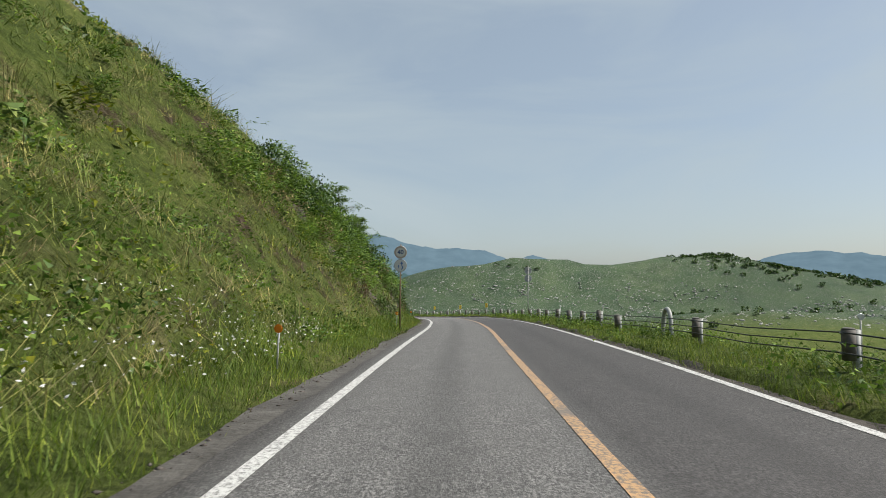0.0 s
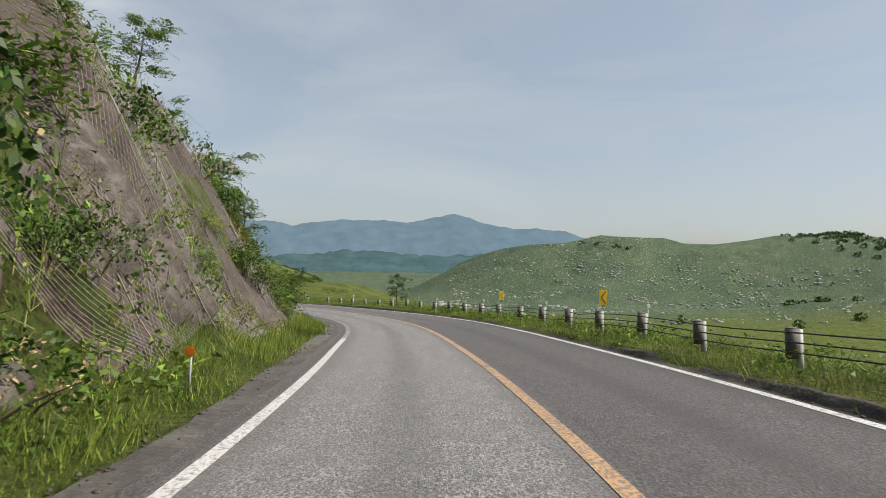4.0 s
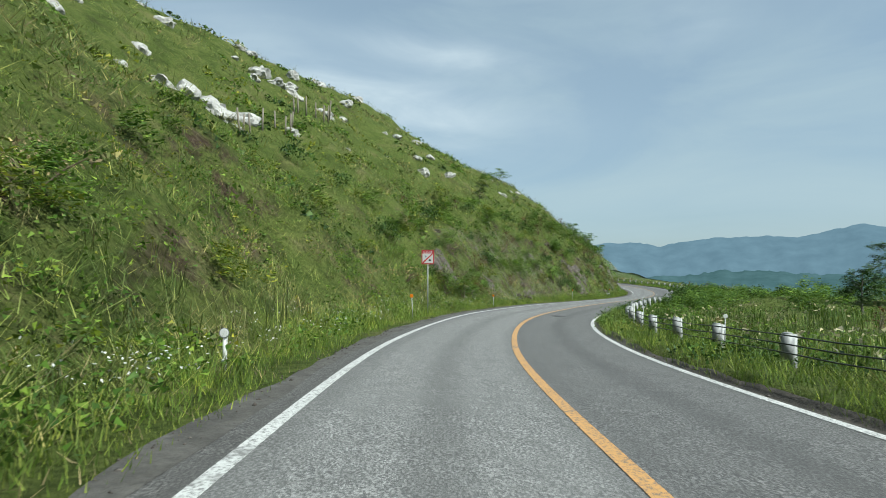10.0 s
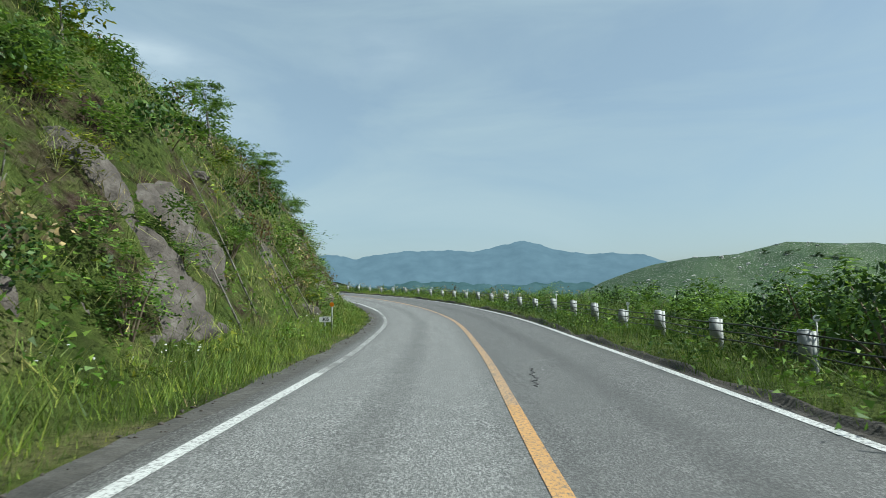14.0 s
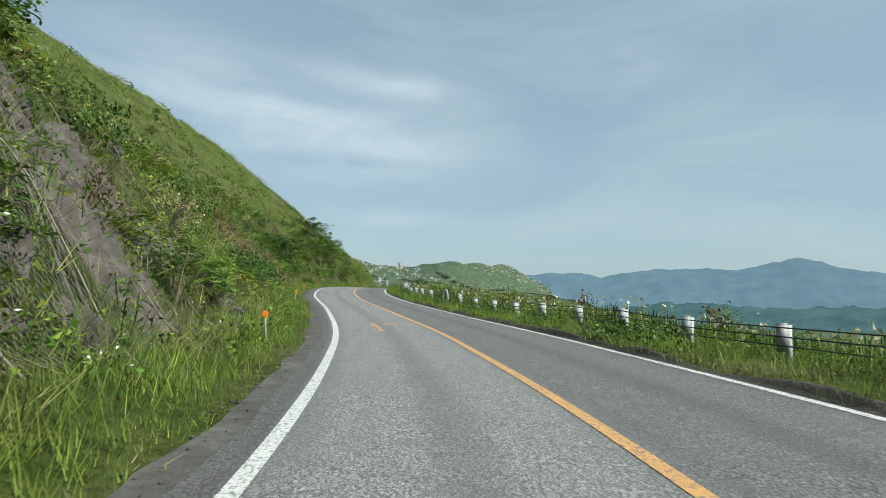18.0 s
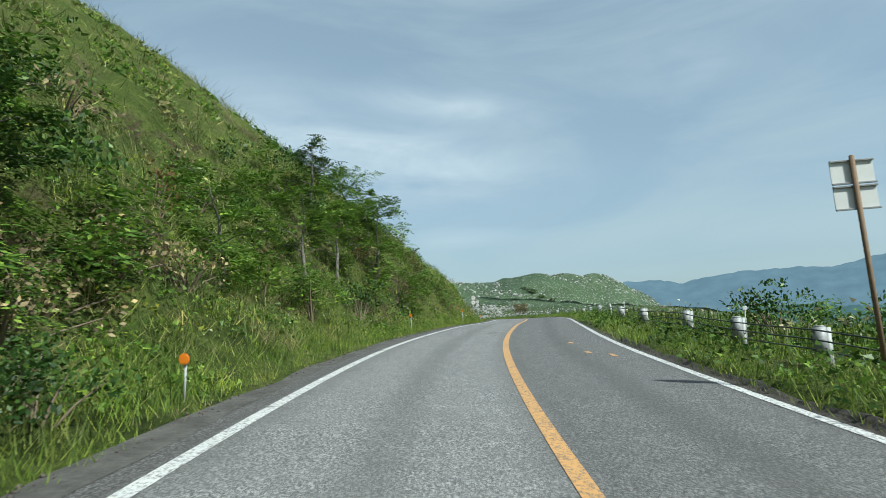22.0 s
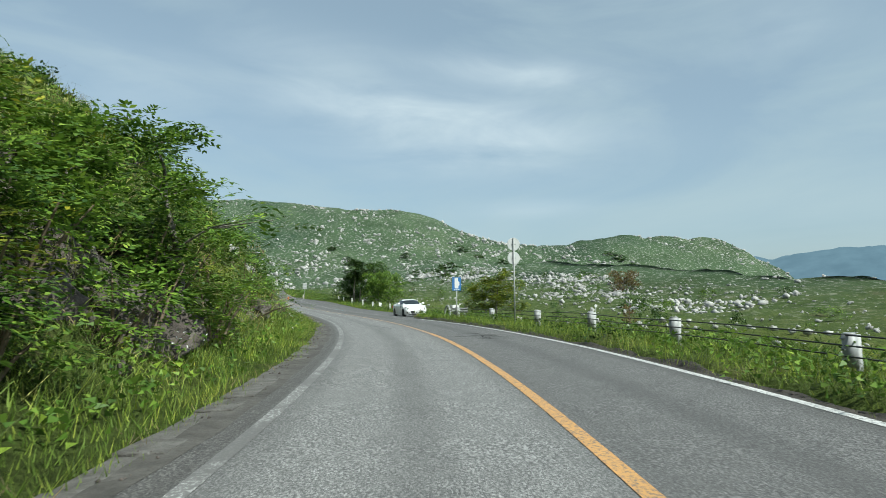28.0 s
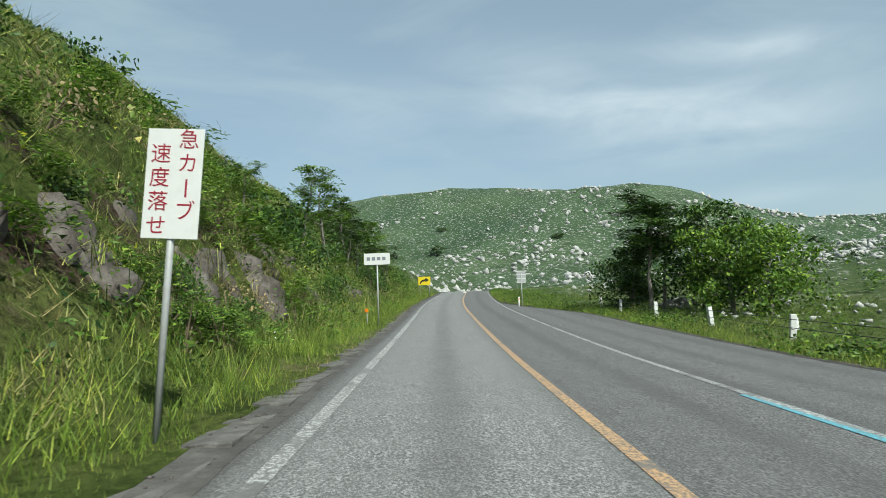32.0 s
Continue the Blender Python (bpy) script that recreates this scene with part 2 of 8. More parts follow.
    mg.inputs["From Min"].default_value, mg.inputs["From Max"].default_value = -2.95, -3.12
    l.new(sep.outputs["X"], mg.inputs["Value"])
    c = mix_rgb(n, l, mg.outputs[0], c, mix_rgb(n, l, 1.0, c, (0.50, 0.48, 0.47), "MULTIPLY"))
    l.new(aged(n, l, c), p.inputs["Base Color"])
    p.inputs["Roughness"].default_value = 0.78
    p.inputs["Specular IOR Level"].default_value = 0.45
    bump(n, l, p, grain, 0.8, 0.015)
    return m


def line_material(name, color, worn=0.52):
    m, n, l, p = material(name)
    pos = place(n)
    a = noise_tex(n, l, 26.0, 5.0, 0.7, pos)
    b = noise_tex(n, l, 2.2, 3.0, 0.6, pos)
    c = mix_rgb(n, l, ramp_of(n, l, b, [(0.3, (0.35, 0.35, 0.35)), (0.7, (0, 0, 0))]), color, tuple(v * 0.7 for v in color))
    c = mix_rgb(n, l, ramp_of(n, l, a, [(worn - 0.13, (0.9, 0.9, 0.9)), (worn, (0, 0, 0))]), c, (0.13, 0.125, 0.12))
    gap = noise_tex(n, l, 0.9, 5.0, 0.75, pos)
    c = mix_rgb(n, l, ramp_of(n, l, gap, [(worn - 0.20, (0.85, 0.85, 0.85)), (worn - 0.12, (0, 0, 0))]), c, (0.14, 0.135, 0.13))
    l.new(aged(n, l, c), p.inputs["Base Color"])
    p.inputs["Roughness"].default_value = 0.7
    bump(n, l, p, a, 0.3, 0.006)
    return m


def ground_material():
    m, n, l, p = material("hill_grass")
    pos = place(n)
    big = noise_tex(n, l, 0.035, 5.0, 0.6, pos)
    mid = noise_tex(n, l, 0.4, 5.0, 0.65, pos, 0.6)
    fine = noise_tex(n, l, 7.0, 4.0, 0.7, pos)
    c = ramp_of(n, l, mid, [(0.30, (0.052, 0.066, 0.020)), (0.44, (0.105, 0.142, 0.034)), (0.57, (0.158, 0.185, 0.052)), (0.68, (0.235, 0.205, 0.105))])
    c = mix_rgb(n, l, ramp_of(n, l, noise_tex(n, l, 1.3, 5.0, 0.75, pos), [(0.36, (0.70, 0.70, 0.70)), (0.48, (0, 0, 0))]), c, (0.040, 0.060, 0.015))
    c = mix_rgb(n, l, ramp_of(n, l, big, [(0.40, (0, 0, 0)), (0.66, (0.55, 0.55, 0.55))]), c, (0.110, 0.150, 0.036))
    c = mix_rgb(n, l, ramp_of(n, l, fine, [(0.30, (0.75, 0.75, 0.75)), (0.55, (0, 0, 0))]), c, (0.030, 0.045, 0.012))
    # bare soil and rock where the ground is steep
    g = n.new("ShaderNodeNewGeometry")
    sp = n.new("ShaderNodeSeparateXYZ")
    l.new(g.outputs["Normal"], sp.inputs[0])
    st = ramp_of(n, l, sp.outputs["Z"], [(0.62, (1, 1, 1)), (0.77, (0, 0, 0))])
    patch = ramp_of(n, l, noise_tex(n, l, 0.55, 5.0, 0.7, pos), [(0.49, (0, 0, 0)), (0.60, (1, 1, 1))])
    soil = ramp_of(n, l, noise_tex(n, l, 3.5, 6.0, 0.72, pos), [(0.34, (0.022, 0.015, 0.010)), (0.54, (0.088, 0.062, 0.044)), (0.74, (0.21, 0.175, 0.145))])
    c = mix_rgb(n, l, mix_rgb(n, l, 1.0, st, patch, "MULTIPLY"), c, soil)
    # the open karst hills' grass, greyed by painted-in distance haze, with dark hollows
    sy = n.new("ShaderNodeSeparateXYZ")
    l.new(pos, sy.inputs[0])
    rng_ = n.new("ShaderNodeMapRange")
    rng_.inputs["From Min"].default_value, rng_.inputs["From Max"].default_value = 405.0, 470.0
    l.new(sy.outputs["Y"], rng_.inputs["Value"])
    hazed_turf = ramp_of(n, l, noise_tex(n, l, 0.022, 6.0, 0.62, pos, 0.4), [(0.34, (0.044, 0.082, 0.046)), (0.52, (0.080, 0.128, 0.064)), (0.70, (0.115, 0.160, 0.082))])
    hazed_turf = mix_rgb(n, l, ramp_of(n, l, noise_tex(n, l, 0.35, 4.0, 0.7, pos), [(0.35, (0.6, 0.6, 0.6)), (0.6, (0, 0, 0))]), hazed_turf, (0.045, 0.075, 0.036))
    hazed_turf = mix_rgb(n, l, ramp_of(n, l, noise_tex(n, l, 0.075, 5.0, 0.7, pos), [(0.40, (0.55, 0.55, 0.55)), (0.54, (0, 0, 0))]), hazed_turf, (0.036, 0.062, 0.030))
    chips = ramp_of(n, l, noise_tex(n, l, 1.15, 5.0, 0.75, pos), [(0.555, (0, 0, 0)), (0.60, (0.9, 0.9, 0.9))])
    hazed_turf = mix_rgb(n, l, chips, hazed_turf, (0.37, 0.365, 0.345))
    c = mix_rgb(n, l, rng_.outputs[0], c, hazed_turf)
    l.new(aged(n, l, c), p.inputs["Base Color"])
    p.inputs["Roughness"].default_value = 0.9
    p.inputs["Specular IOR Level"].default_value = 0.05
    rough_h = mix_rgb(n, l, 0.65, fine, noise_tex(n, l, 2.4, 8.0, 0.78, pos))
    bump(n, l, p, rough_h, 1.0, 0.32)
    return m


def stone_material(name, lo, mid, hi, scale=3.0):
    m, n, l, p = material(name)
    pos = n.new("ShaderNodeTexCoord").outputs["Object"]
    a = noise_tex(n, l, scale, 6.0, 0.65, pos)
    b = noise_tex(n, l, scale * 6, 4.0, 0.6, pos)
    c = ramp_of(n, l, a, [(0.28, lo), (0.5, mid), (0.72, hi)])
    c = mix_rgb(n, l, ramp_of(n, l, b, [(0.3, (0.6, 0.6, 0.6)), (0.5, (0, 0, 0))]), c, tuple(v * 0.55 for v in mid))
    l.new(aged(n, l, c), p.inputs["Base Color"])
    p.inputs["Roughness"].default_value = 0.85
    bump(n, l, p, b, 0.7, 0.05)
    return m


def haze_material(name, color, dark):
    """Far backdrop: ridges whose blue colour and glow stand in for kilometres of hazy air."""
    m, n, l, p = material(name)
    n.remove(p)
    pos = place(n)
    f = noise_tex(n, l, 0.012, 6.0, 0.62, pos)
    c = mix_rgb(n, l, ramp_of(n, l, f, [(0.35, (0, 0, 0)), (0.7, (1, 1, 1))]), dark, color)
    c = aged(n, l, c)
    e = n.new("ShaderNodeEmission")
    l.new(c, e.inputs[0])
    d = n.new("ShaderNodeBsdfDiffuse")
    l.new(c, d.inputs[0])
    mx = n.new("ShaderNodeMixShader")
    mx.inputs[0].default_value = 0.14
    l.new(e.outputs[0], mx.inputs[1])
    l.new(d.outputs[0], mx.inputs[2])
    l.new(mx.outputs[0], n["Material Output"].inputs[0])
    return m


ASPHALT = asphalt_material()
WHITE_LINE = line_material("white_road_paint", (0.72, 0.72, 0.70))
WORN_WHITE = line_material("worn_white_road_paint", (0.62, 0.62, 0.60), 0.60)
FAINT_WHITE = line_material("nearly_gone_white_road_paint", (0.62, 0.62, 0.60), 0.635)
WORN_YELLOW = line_material("worn_yellow_road_paint", (0.62, 0.38, 0.18), 0.56)
YELLOW_LINE = line_material("yellow_road_paint", (0.66, 0.36, 0.115))
CYAN_PAINT = line_material("cyan_road_paint", (0.13, 0.43, 0.53))
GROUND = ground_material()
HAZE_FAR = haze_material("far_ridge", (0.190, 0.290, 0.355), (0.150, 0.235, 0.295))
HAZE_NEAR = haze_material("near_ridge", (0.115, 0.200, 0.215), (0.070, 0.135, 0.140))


# ---- plan of the road: one knot about every 15 m ----
ROAD_X = [1.31, 1.73, 2.27, 2.24, 1.32, -1.19, -4.95, -11.16, -19.86, -30.21, -40.36, -49.87, -57.45, -62.72, -66.51, -69.55, -73.15, -78.44, -85.57, -94.84, -105.09, -115.7, -125.59, -134.55, -142.49, -150.1, -158.18, -167.12, -177.2, -188.34, -200.32, -213.04, -226.34, -239.73, -253.08, -266.39, -279.56, -292.59, -305.47]
ROAD_Y = [0.0, 15.12, 30.2, 45.2, 60.11, 74.86, 89.5, 103.76, 117.21, 129.58, 141.77, 154.24, 167.83, 182.37, 197.08, 211.67, 225.99, 239.78, 252.78, 264.24, 274.62, 284.56, 295.22, 306.76, 319.18, 332.03, 344.71, 356.7, 367.53, 377.02, 385.25, 392.26, 398.42, 404.4, 410.41, 416.46, 422.8, 429.42, 436.32]
ROAD_Z = [-0.006, -0.355, -0.824, -1.394, -2.056, -2.829, -3.668, -4.478, -5.158, -5.728, -6.132, -6.379, -6.509, -6.567, -6.583, -6.56, -6.38, -6.021, -5.556, -4.997, -4.282, -3.385, -2.472, -1.659, -1.045, -0.605, -0.28, 0.012, 0.267, 0.459, 0.568, 0.689, 0.913, 1.247, 1.78, 2.428, 3.139, 3.877, 4.628]
ROAD_BANK = [-0.004, 0.015, 0.008, 0.016, 0.02, 0.018, 0.027, 0.027, 0.017, 0.003, -0.01, -0.031, -0.05, -0.046, -0.021, -0.008, 0.012, 0.02, 0.016, 0.005, -0.017, -0.028, -0.039, -0.021, -0.008, 0.012, 0.013, 0.009, -0.001, 0.003, -0.003, -0.025, -0.044, -0.054, -0.043, -0.034, -0.023, -0.016, -0.013]
LANE_L = [2.86, 2.8, 2.78, 2.86, 2.92, 3.0, 2.97, 2.99, 2.99, 2.85, 2.97, 3.05, 3.1, 3.03, 2.93, 2.78, 2.89, 3.0, 3.03, 2.9, 2.89, 2.96, 2.98, 2.95, 2.87, 2.8, 2.86, 2.93, 3.03, 2.92, 2.88, 2.86, 2.79, 2.77, 2.82, 2.86, 2.87, 2.88, 2.88]
LANE_R = [2.65, 2.71, 2.83, 2.98, 3.06, 3.08, 3.13, 3.06, 2.95, 2.81, 2.75, 2.79, 2.86, 2.89, 2.91, 2.94, 2.92, 2.91, 2.9, 2.85, 2.81, 2.82, 2.8, 2.8, 2.92, 2.88, 2.88, 2.94, 3.0, 2.97, 2.89, 2.78, 2.67, 2.68, 2.72, 2.76, 2.8, 2.82, 2.83]
knots = np.array([ROAD_X, ROAD_Y, ROAD_Z]).T
U0, U1 = -5.0, 39.0
first = [knots[0] + (knots[0] - knots[1]) * (k) for k in range(6, 0, -1)]
tail, step_v = [], knots[-1] - knots[-2]
for k in range(8):
    a = radians(-6.0)
    step_v = np.array([step_v[0] * math.cos(a) - step_v[1] * math.sin(a), step_v[0] * math.sin(a) + step_v[1] * math.cos(a), 0.5])
    tail.append((tail[-1] if tail else knots[-1]) + step_v)
knots = np.vstack([first, knots, tail])
bank_k = np.r_[[ROAD_BANK[0]] * 6, ROAD_BANK, [ROAD_BANK[-1]] * 8]
lanel_k = np.r_[[LANE_L[0]] * 6, LANE_L, [LANE_L[-1]] * 8]
laner_k = np.r_[[LANE_R[0]] * 6, LANE_R, [LANE_R[-1]] * 8]
ku = np.arange(len(knots)) - 6.0


def spline(u):
    """Centre line at the stations u, and its unit heading."""
    u = np.atleast_1d(np.asarray(u, float))
    k = np.clip(np.floor(u).astype(int) + 6, 1, len(knots) - 3)
    f = (u - (k - 6))[:, None]
    p0, p1, p2, p3 = knots[k - 1], knots[k], knots[k + 1], knots[k + 2]
    p = 0.5 * (2 * p1 + (p2 - p0) * f + (2 * p0 - 5 * p1 + 4 * p2 - p3) * f ** 2 + (3 * p1 - p0 - 3 * p2 + p3) * f ** 3)
    d = 0.5 * ((p2 - p0) + 2 * (2 * p0 - 5 * p1 + 4 * p2 - p3) * f + 3 * (3 * p1 - p0 - 3 * p2 + p3) * f ** 2)
    return p, d / np.linalg.norm(d[:, :2], axis=1)[:, None]


def on_road(u, lat, up=0.0):
    """Points at the stations u, lat metres right of the centre line, on the road's plane."""
    p, d = spline(u)
    lat = np.broadcast_to(np.asarray(lat, float), (len(p),))
    q = p.copy()
    q[:, 0] += d[:, 1] * lat
    q[:, 1] -= d[:, 0] * lat
    q[:, 2] += np.interp(np.atleast_1d(u), ku, bank_k) * np.clip(lat, -5, 5) + up
    return q


def heading(u):
    _, d = spline(u)
    return math.degrees(math.atan2(-d[0][0], d[0][1]))


def hash2(ix, iy, seed):
    h = (ix * 374761393 + iy * 668265263 + seed * 974634777) & 0x7FFFFFFF
    h = ((h ^ (h >> 13)) * 1274126177) & 0x7FFFFFFF
    return ((h ^ (h >> 16)) & 0xFFFF) / 65535.0


def vnoise(x, y, seed=0):
    x, y = np.asarray(x, float), np.asarray(y, float)
    ix, iy = np.floor(x).astype(np.int64), np.floor(y).astype(np.int64)
    fx, fy = x - ix, y - iy
    fx, fy = fx * fx * (3 - 2 * fx), fy * fy * (3 - 2 * fy)
    a, b, c, d = hash2(ix, iy, seed), hash2(ix + 1, iy, seed), hash2(ix, iy + 1, seed), hash2(ix + 1, iy + 1, seed)
    return (a + (b - a) * fx + (c - a) * fy + (a - b - c + d) * fx * fy) * 2 - 1


def fbm(x, y, octaves=4, seed=0):
    s, a = 0.0, 1.0
    for k in range(octaves):
        s = s + a * vnoise(x, y, seed + k * 17)
        x, y, a = np.asarray(x) * 2.03 + 5.1, np.asarray(y) * 2.03 + 1.7, a * 0.5
    return s


def smooth(a, b, x):
    t = np.clip((x - a) / (b - a), 0, 1)
    return t * t * (3 - 2 * t)


# left hillside, by station: toe, steep cut's slope and height, slope above it
CUT_U = [-5, 1, 2.5, 4, 6, 8.5, 9.5, 11, 12, 13.5, 16, 18, 19.5, 22, 25, 27, 29, 31, 33, 36, 40, 44]
CUT_TOE = [4.9, 4.9, 4.8, 4.9, 5.2, 5.2, 5.4, 5.5, 5.6, 5.0, 4.9, 5.0, 5.2, 5.2, 5.0, 4.9, 5.0, 5.2, 5.4, 5.6, 6.5, 8.0]
CUT_M1 = [0.84, 0.84, 1.5, 1.6, 1.5, 1.4, 0.9, 0.85, 0.8, 1.2, 1.5, 1.45, 1.0, 1.0, 1.2, 1.2, 1.4, 1.15, 1.22, 1.15, 0.5, 0.3]
CUT_H1 = [8.0, 8.0, 7.0, 6.5, 6.6, 3.6, 3.6, 4.5, 5.0, 6.0, 6.5, 6.5, 6.0, 6.5, 6.0, 4.5, 3.0, 5.0, 4.5, 3.0, 1.5, 1.0]
CUT_M2 = [0.70, 0.72, 0.70, 0.72, 0.66, 0.72, 0.83, 0.9, 0.79, 0.77, 0.78, 0.80, 0.84, 0.87, 0.86, 0.72, 0.70, 0.82, 0.90, 0.75, 0.3, 0.15]
CREST_U = [-5, 6, 9, 11, 13, 14, 15, 15.5, 16, 17, 18, 20, 22, 24.5, 25.5, 26, 26.6, 27.2, 28.4, 29.5, 31, 33, 34.5, 36, 38, 44]
CREST_H = [24, 27, 44, 44, 26, 23, 22.5, 18, 15, 16, 19, 25, 35, 27, 17, 8, 4.8, 4.6, 7.0, 8.5, 14.5, 18, 18, 14, 3.5, 1.5]
CREST_S = [0.45, 0.45, 0.35, 0.2, 0.1, 0.1, 0.1, 0.1, 0.1, 0.1, 0.2, 0.4, 0.45, 0.2, 0.0, -0.1, -0.12, -0.12, -0.12, -0.12, -0.12, -0.12, -0.12, -0.12, -0.05, 0.0]
# right side, by station: height over the road at 14, 30 and 55 m
FALL_U = [-5, 4, 8, 10, 11.5, 13, 14.5, 16, 18, 20, 22.5, 25, 28, 30.5, 32, 35, 40, 44]
FALL_A = [-2.6, -2.6, -2.4, -1.2, 0.0, 1.0, 0.8, 0.3, -0.6, -0.6, -0.5, -1.6, -1.4, -0.6, -0.5, 0.2, 0.6, 0.8]
FALL_B = [-7.0, -7.0, -6.5, -5.0, -2.0, 0.6, 0.0, -1.5, -3.0, -3.2, -3.5, -4.6, -3.4, -1.2, 0.2, 1.5, 2.5, 3]
FALL_C = [-16.0, -16.0, -15.0, -13.0, -10, -7.0, -7.5, -8.0, -9.0, -9.0, -9.0, -9.0, -5.0, 0.6, 2.5, 4.5, 6, 7]


def far_height(x, y):
    """The land beyond the road: valley floor, grass hills and the limestone upland."""
    z = -34 + 4.0 * fbm(x / 160, y / 160, 3, 5)

    def hump(cx, cy, sx, sy, top, turn=0.0):
        c, s = math.cos(radians(turn)), math.sin(radians(turn))
        u, w = (x - cx) * c + (y - cy) * s, -(x - cx) * s + (y - cy) * c
        return top * np.exp(-((u / sx) ** 2 + (w / sy) ** 2))
    z = z + hump(80, 690, 100, 75, 50, 10) + hump(310, 760, 150, 80, 64, -10) + hump(200, 700, 120, 60, 26) + hump(240, 470, 120, 60, 16)
    z = z + hump(520, 560, 150, 120, 24) + hump(-30, 668, 70, 55, 26) + hump(470, 690, 130, 80, 22)
    z = z + hump(-306, 668, 62, 56, 54, 20) + hump(-330, 585, 90, 50, 28, 20) + hump(-455, 520, 95, 60, 50, 40) + hump(-600, 470, 130, 90, 66) + hump(-482, 532, 75, 42, 6, 40)
    z = z + hump(-405, 565, 72, 42, 19, 135) + hump(-340, 615, 50, 40, 17) + hump(-275, 480, 70, 50, 14, 25)
    z = z + hump(-400, 470, 130, 60, 22, 25) + hump(-290, 510, 120, 80, 20, 20)
    return z + 1.5 * fbm(x / 28, y / 28, 4, 9) + hump(-310, 140, 130, 240, 60, 35)


def near_height(u, lat, x, y):
    road = np.interp(u, ku, knots[:, 2])
    tilt = np.interp(u, ku, bank_k)
    left = lat < 0
    d = np.abs(lat)
    toe = np.interp(u, CUT_U, CUT_TOE) + 0.35 * vnoise(u * 3.1, 0 * u, 3)
    m1, h1, m2 = np.interp(u, CUT_U, CUT_M1), np.interp(u, CUT_U, CUT_H1), np.interp(u, CUT_U, CUT_M2)
    e = np.maximum(d - toe, 0)
    w1 = h1 / m1
    rise = np.minimum(e, w1) * m1 + np.maximum(e - w1, 0) * m2
    rise = rise - 0.35 * smooth(0, 0.6, e) * np.exp(-e / 1.2) + 0.25 * smooth(-0.8, 0, d - toe)
    rough = smooth(0.2, 3.0, e)
    rise = rise + rough * (0.55 * fbm(x / 3.1, y / 3.1, 4, 21) + 0.9 * fbm(x / 11.0, y / 11.0, 2, 33))
    crest = np.interp(u, CREST_U, CREST_H) * (1 + 0.12 * vnoise(u * 0.9, 0 * u, 8))
    over = np.maximum(rise - crest, 0)
    rise = np.where(rise > crest, crest + np.minimum(over, 3.0) * 0.5 + np.maximum(over - 3.0, 0) * np.interp(u, CREST_U, CREST_S), rise)
    a, b, c = np.interp(u, FALL_U, FALL_A), np.interp(u, FALL_U, FALL_B), np.interp(u, FALL_U, FALL_C)
    edge = 5.6 + 4.2 * smooth(30.6, 31.6, u) * (1 - smooth(35.6, 37.0, u))
    f = np.where(d < edge, 0, np.where(d < 14, a * smooth(edge, 14, d), np.where(d < 30, a + (b - a) * (d - 14) / 16, b + (c - b) * (d - 30) / 25)))
    f = f + smooth(edge, edge + 5, d) * (0.35 * fbm(x / 4.0, y / 4.0, 3, 41) + 0.5 * fbm(x / 14.0, y / 14.0, 2, 43))
    base = road + tilt * np.clip(lat, -5, 5)
    lip_at = np.interp(u, ku, laner_k) + 0.15 + layby(u) + 0.07 * fbm(u * 8, 0 * u, 3, 57)
    lip = (0.15 + 0.05 * vnoise(u * 11, d * 0.8, 58)) * (1 - 0.75 * np.minimum(layby(u), 3.6) / 3.6) * smooth(lip_at, lip_at + 0.26, d) * (1 - smooth(6.0, 10.0, d))
    f = f + lip
    verge = -0.02 - 0.10 * smooth(4.4, 5.5, d) * (~left) + 0.05 * vnoise(x * 1.1, y * 1.1, 51) * smooth(3.6, 4.3, d)
    half_l = np.interp(u, ku, lanel_k) + 0.35
    half_r = np.interp(u, ku, laner_k) + 0.14 + layby(u)
    under = np.where(left, 1 - smooth(half_l - 0.05, half_l + 0.15, d), 1 - smooth(half_r - 0.05, half_r + 0.15, d))
    return base + np.where(left, rise, f) + verge * (1 - under) - 0.10 * under


def layby(u):
    """The paved lay-by's width beyond the edge line."""
    return 3.6 * smooth(30.75, 31.3, u) * (1 - smooth(34.2, 35.6, u))


def land(u, lat, x, y):
    return near_height(u, lat, x, y)


def mesh_of(name, verts, faces, mat, uv=None, flat=False):
    me = bpy.data.meshes.new(name)
    faces = np.asarray(faces, np.int32)
    k = faces.shape[1]
    me.vertices.add(len(verts))
    me.vertices.foreach_set("co", np.asarray(verts, np.float32).ravel())
    me.loops.add(faces.size)
    me.loops.foreach_set("vertex_index", faces.ravel())
    me.polygons.add(len(faces))
    me.polygons.foreach_set("loop_start", np.arange(0, faces.size, k, dtype=np.int32))
    me.update(calc_edges=True)
    if uv is not None:
        lay = me.uv_layers.new(name="UVMap")
        lay.data.foreach_set("uv", np.asarray(uv, np.float32)[faces.ravel()].ravel())
    if not flat:
        me.polygons.foreach_set("use_smooth", np.ones(len(faces), bool))
    if mat:
        me.materials.append(mat)
    return me


def grid_faces(n, m):
    i, j = np.meshgrid(np.arange(n - 1), np.arange(m - 1), indexing="ij")
    a = (i * m + j).ravel()
    return np.stack([a, a + 1, a + m + 1, a + m], 1)


# one sheet: fine beside the road, then rings out to the horizon
us = np.arange(-4.0, 38.6, 0.08)
lat_l = -np.r_[np.geomspace(56, 8, 34), np.arange(7.6, 4.3, -0.4), 4.1, 3.75, 3.4, 2.6]
lat_r = np.r_[2.4, 2.95, 3.1, 3.25, 3.4, 3.6, 3.9, np.arange(4.3, 9.0, 0.5), np.geomspace(9.5, 68, 28)]
lats = np.r_[lat_l, lat_r]
UU, LL = np.meshgrid(us, lats, indexing="ij")
LL = np.where(LL > 0, LL + (np.interp(UU, ku, laner_k) - 2.85 + layby(UU)) * (1 - smooth(4.5, 16.0, LL)), LL)
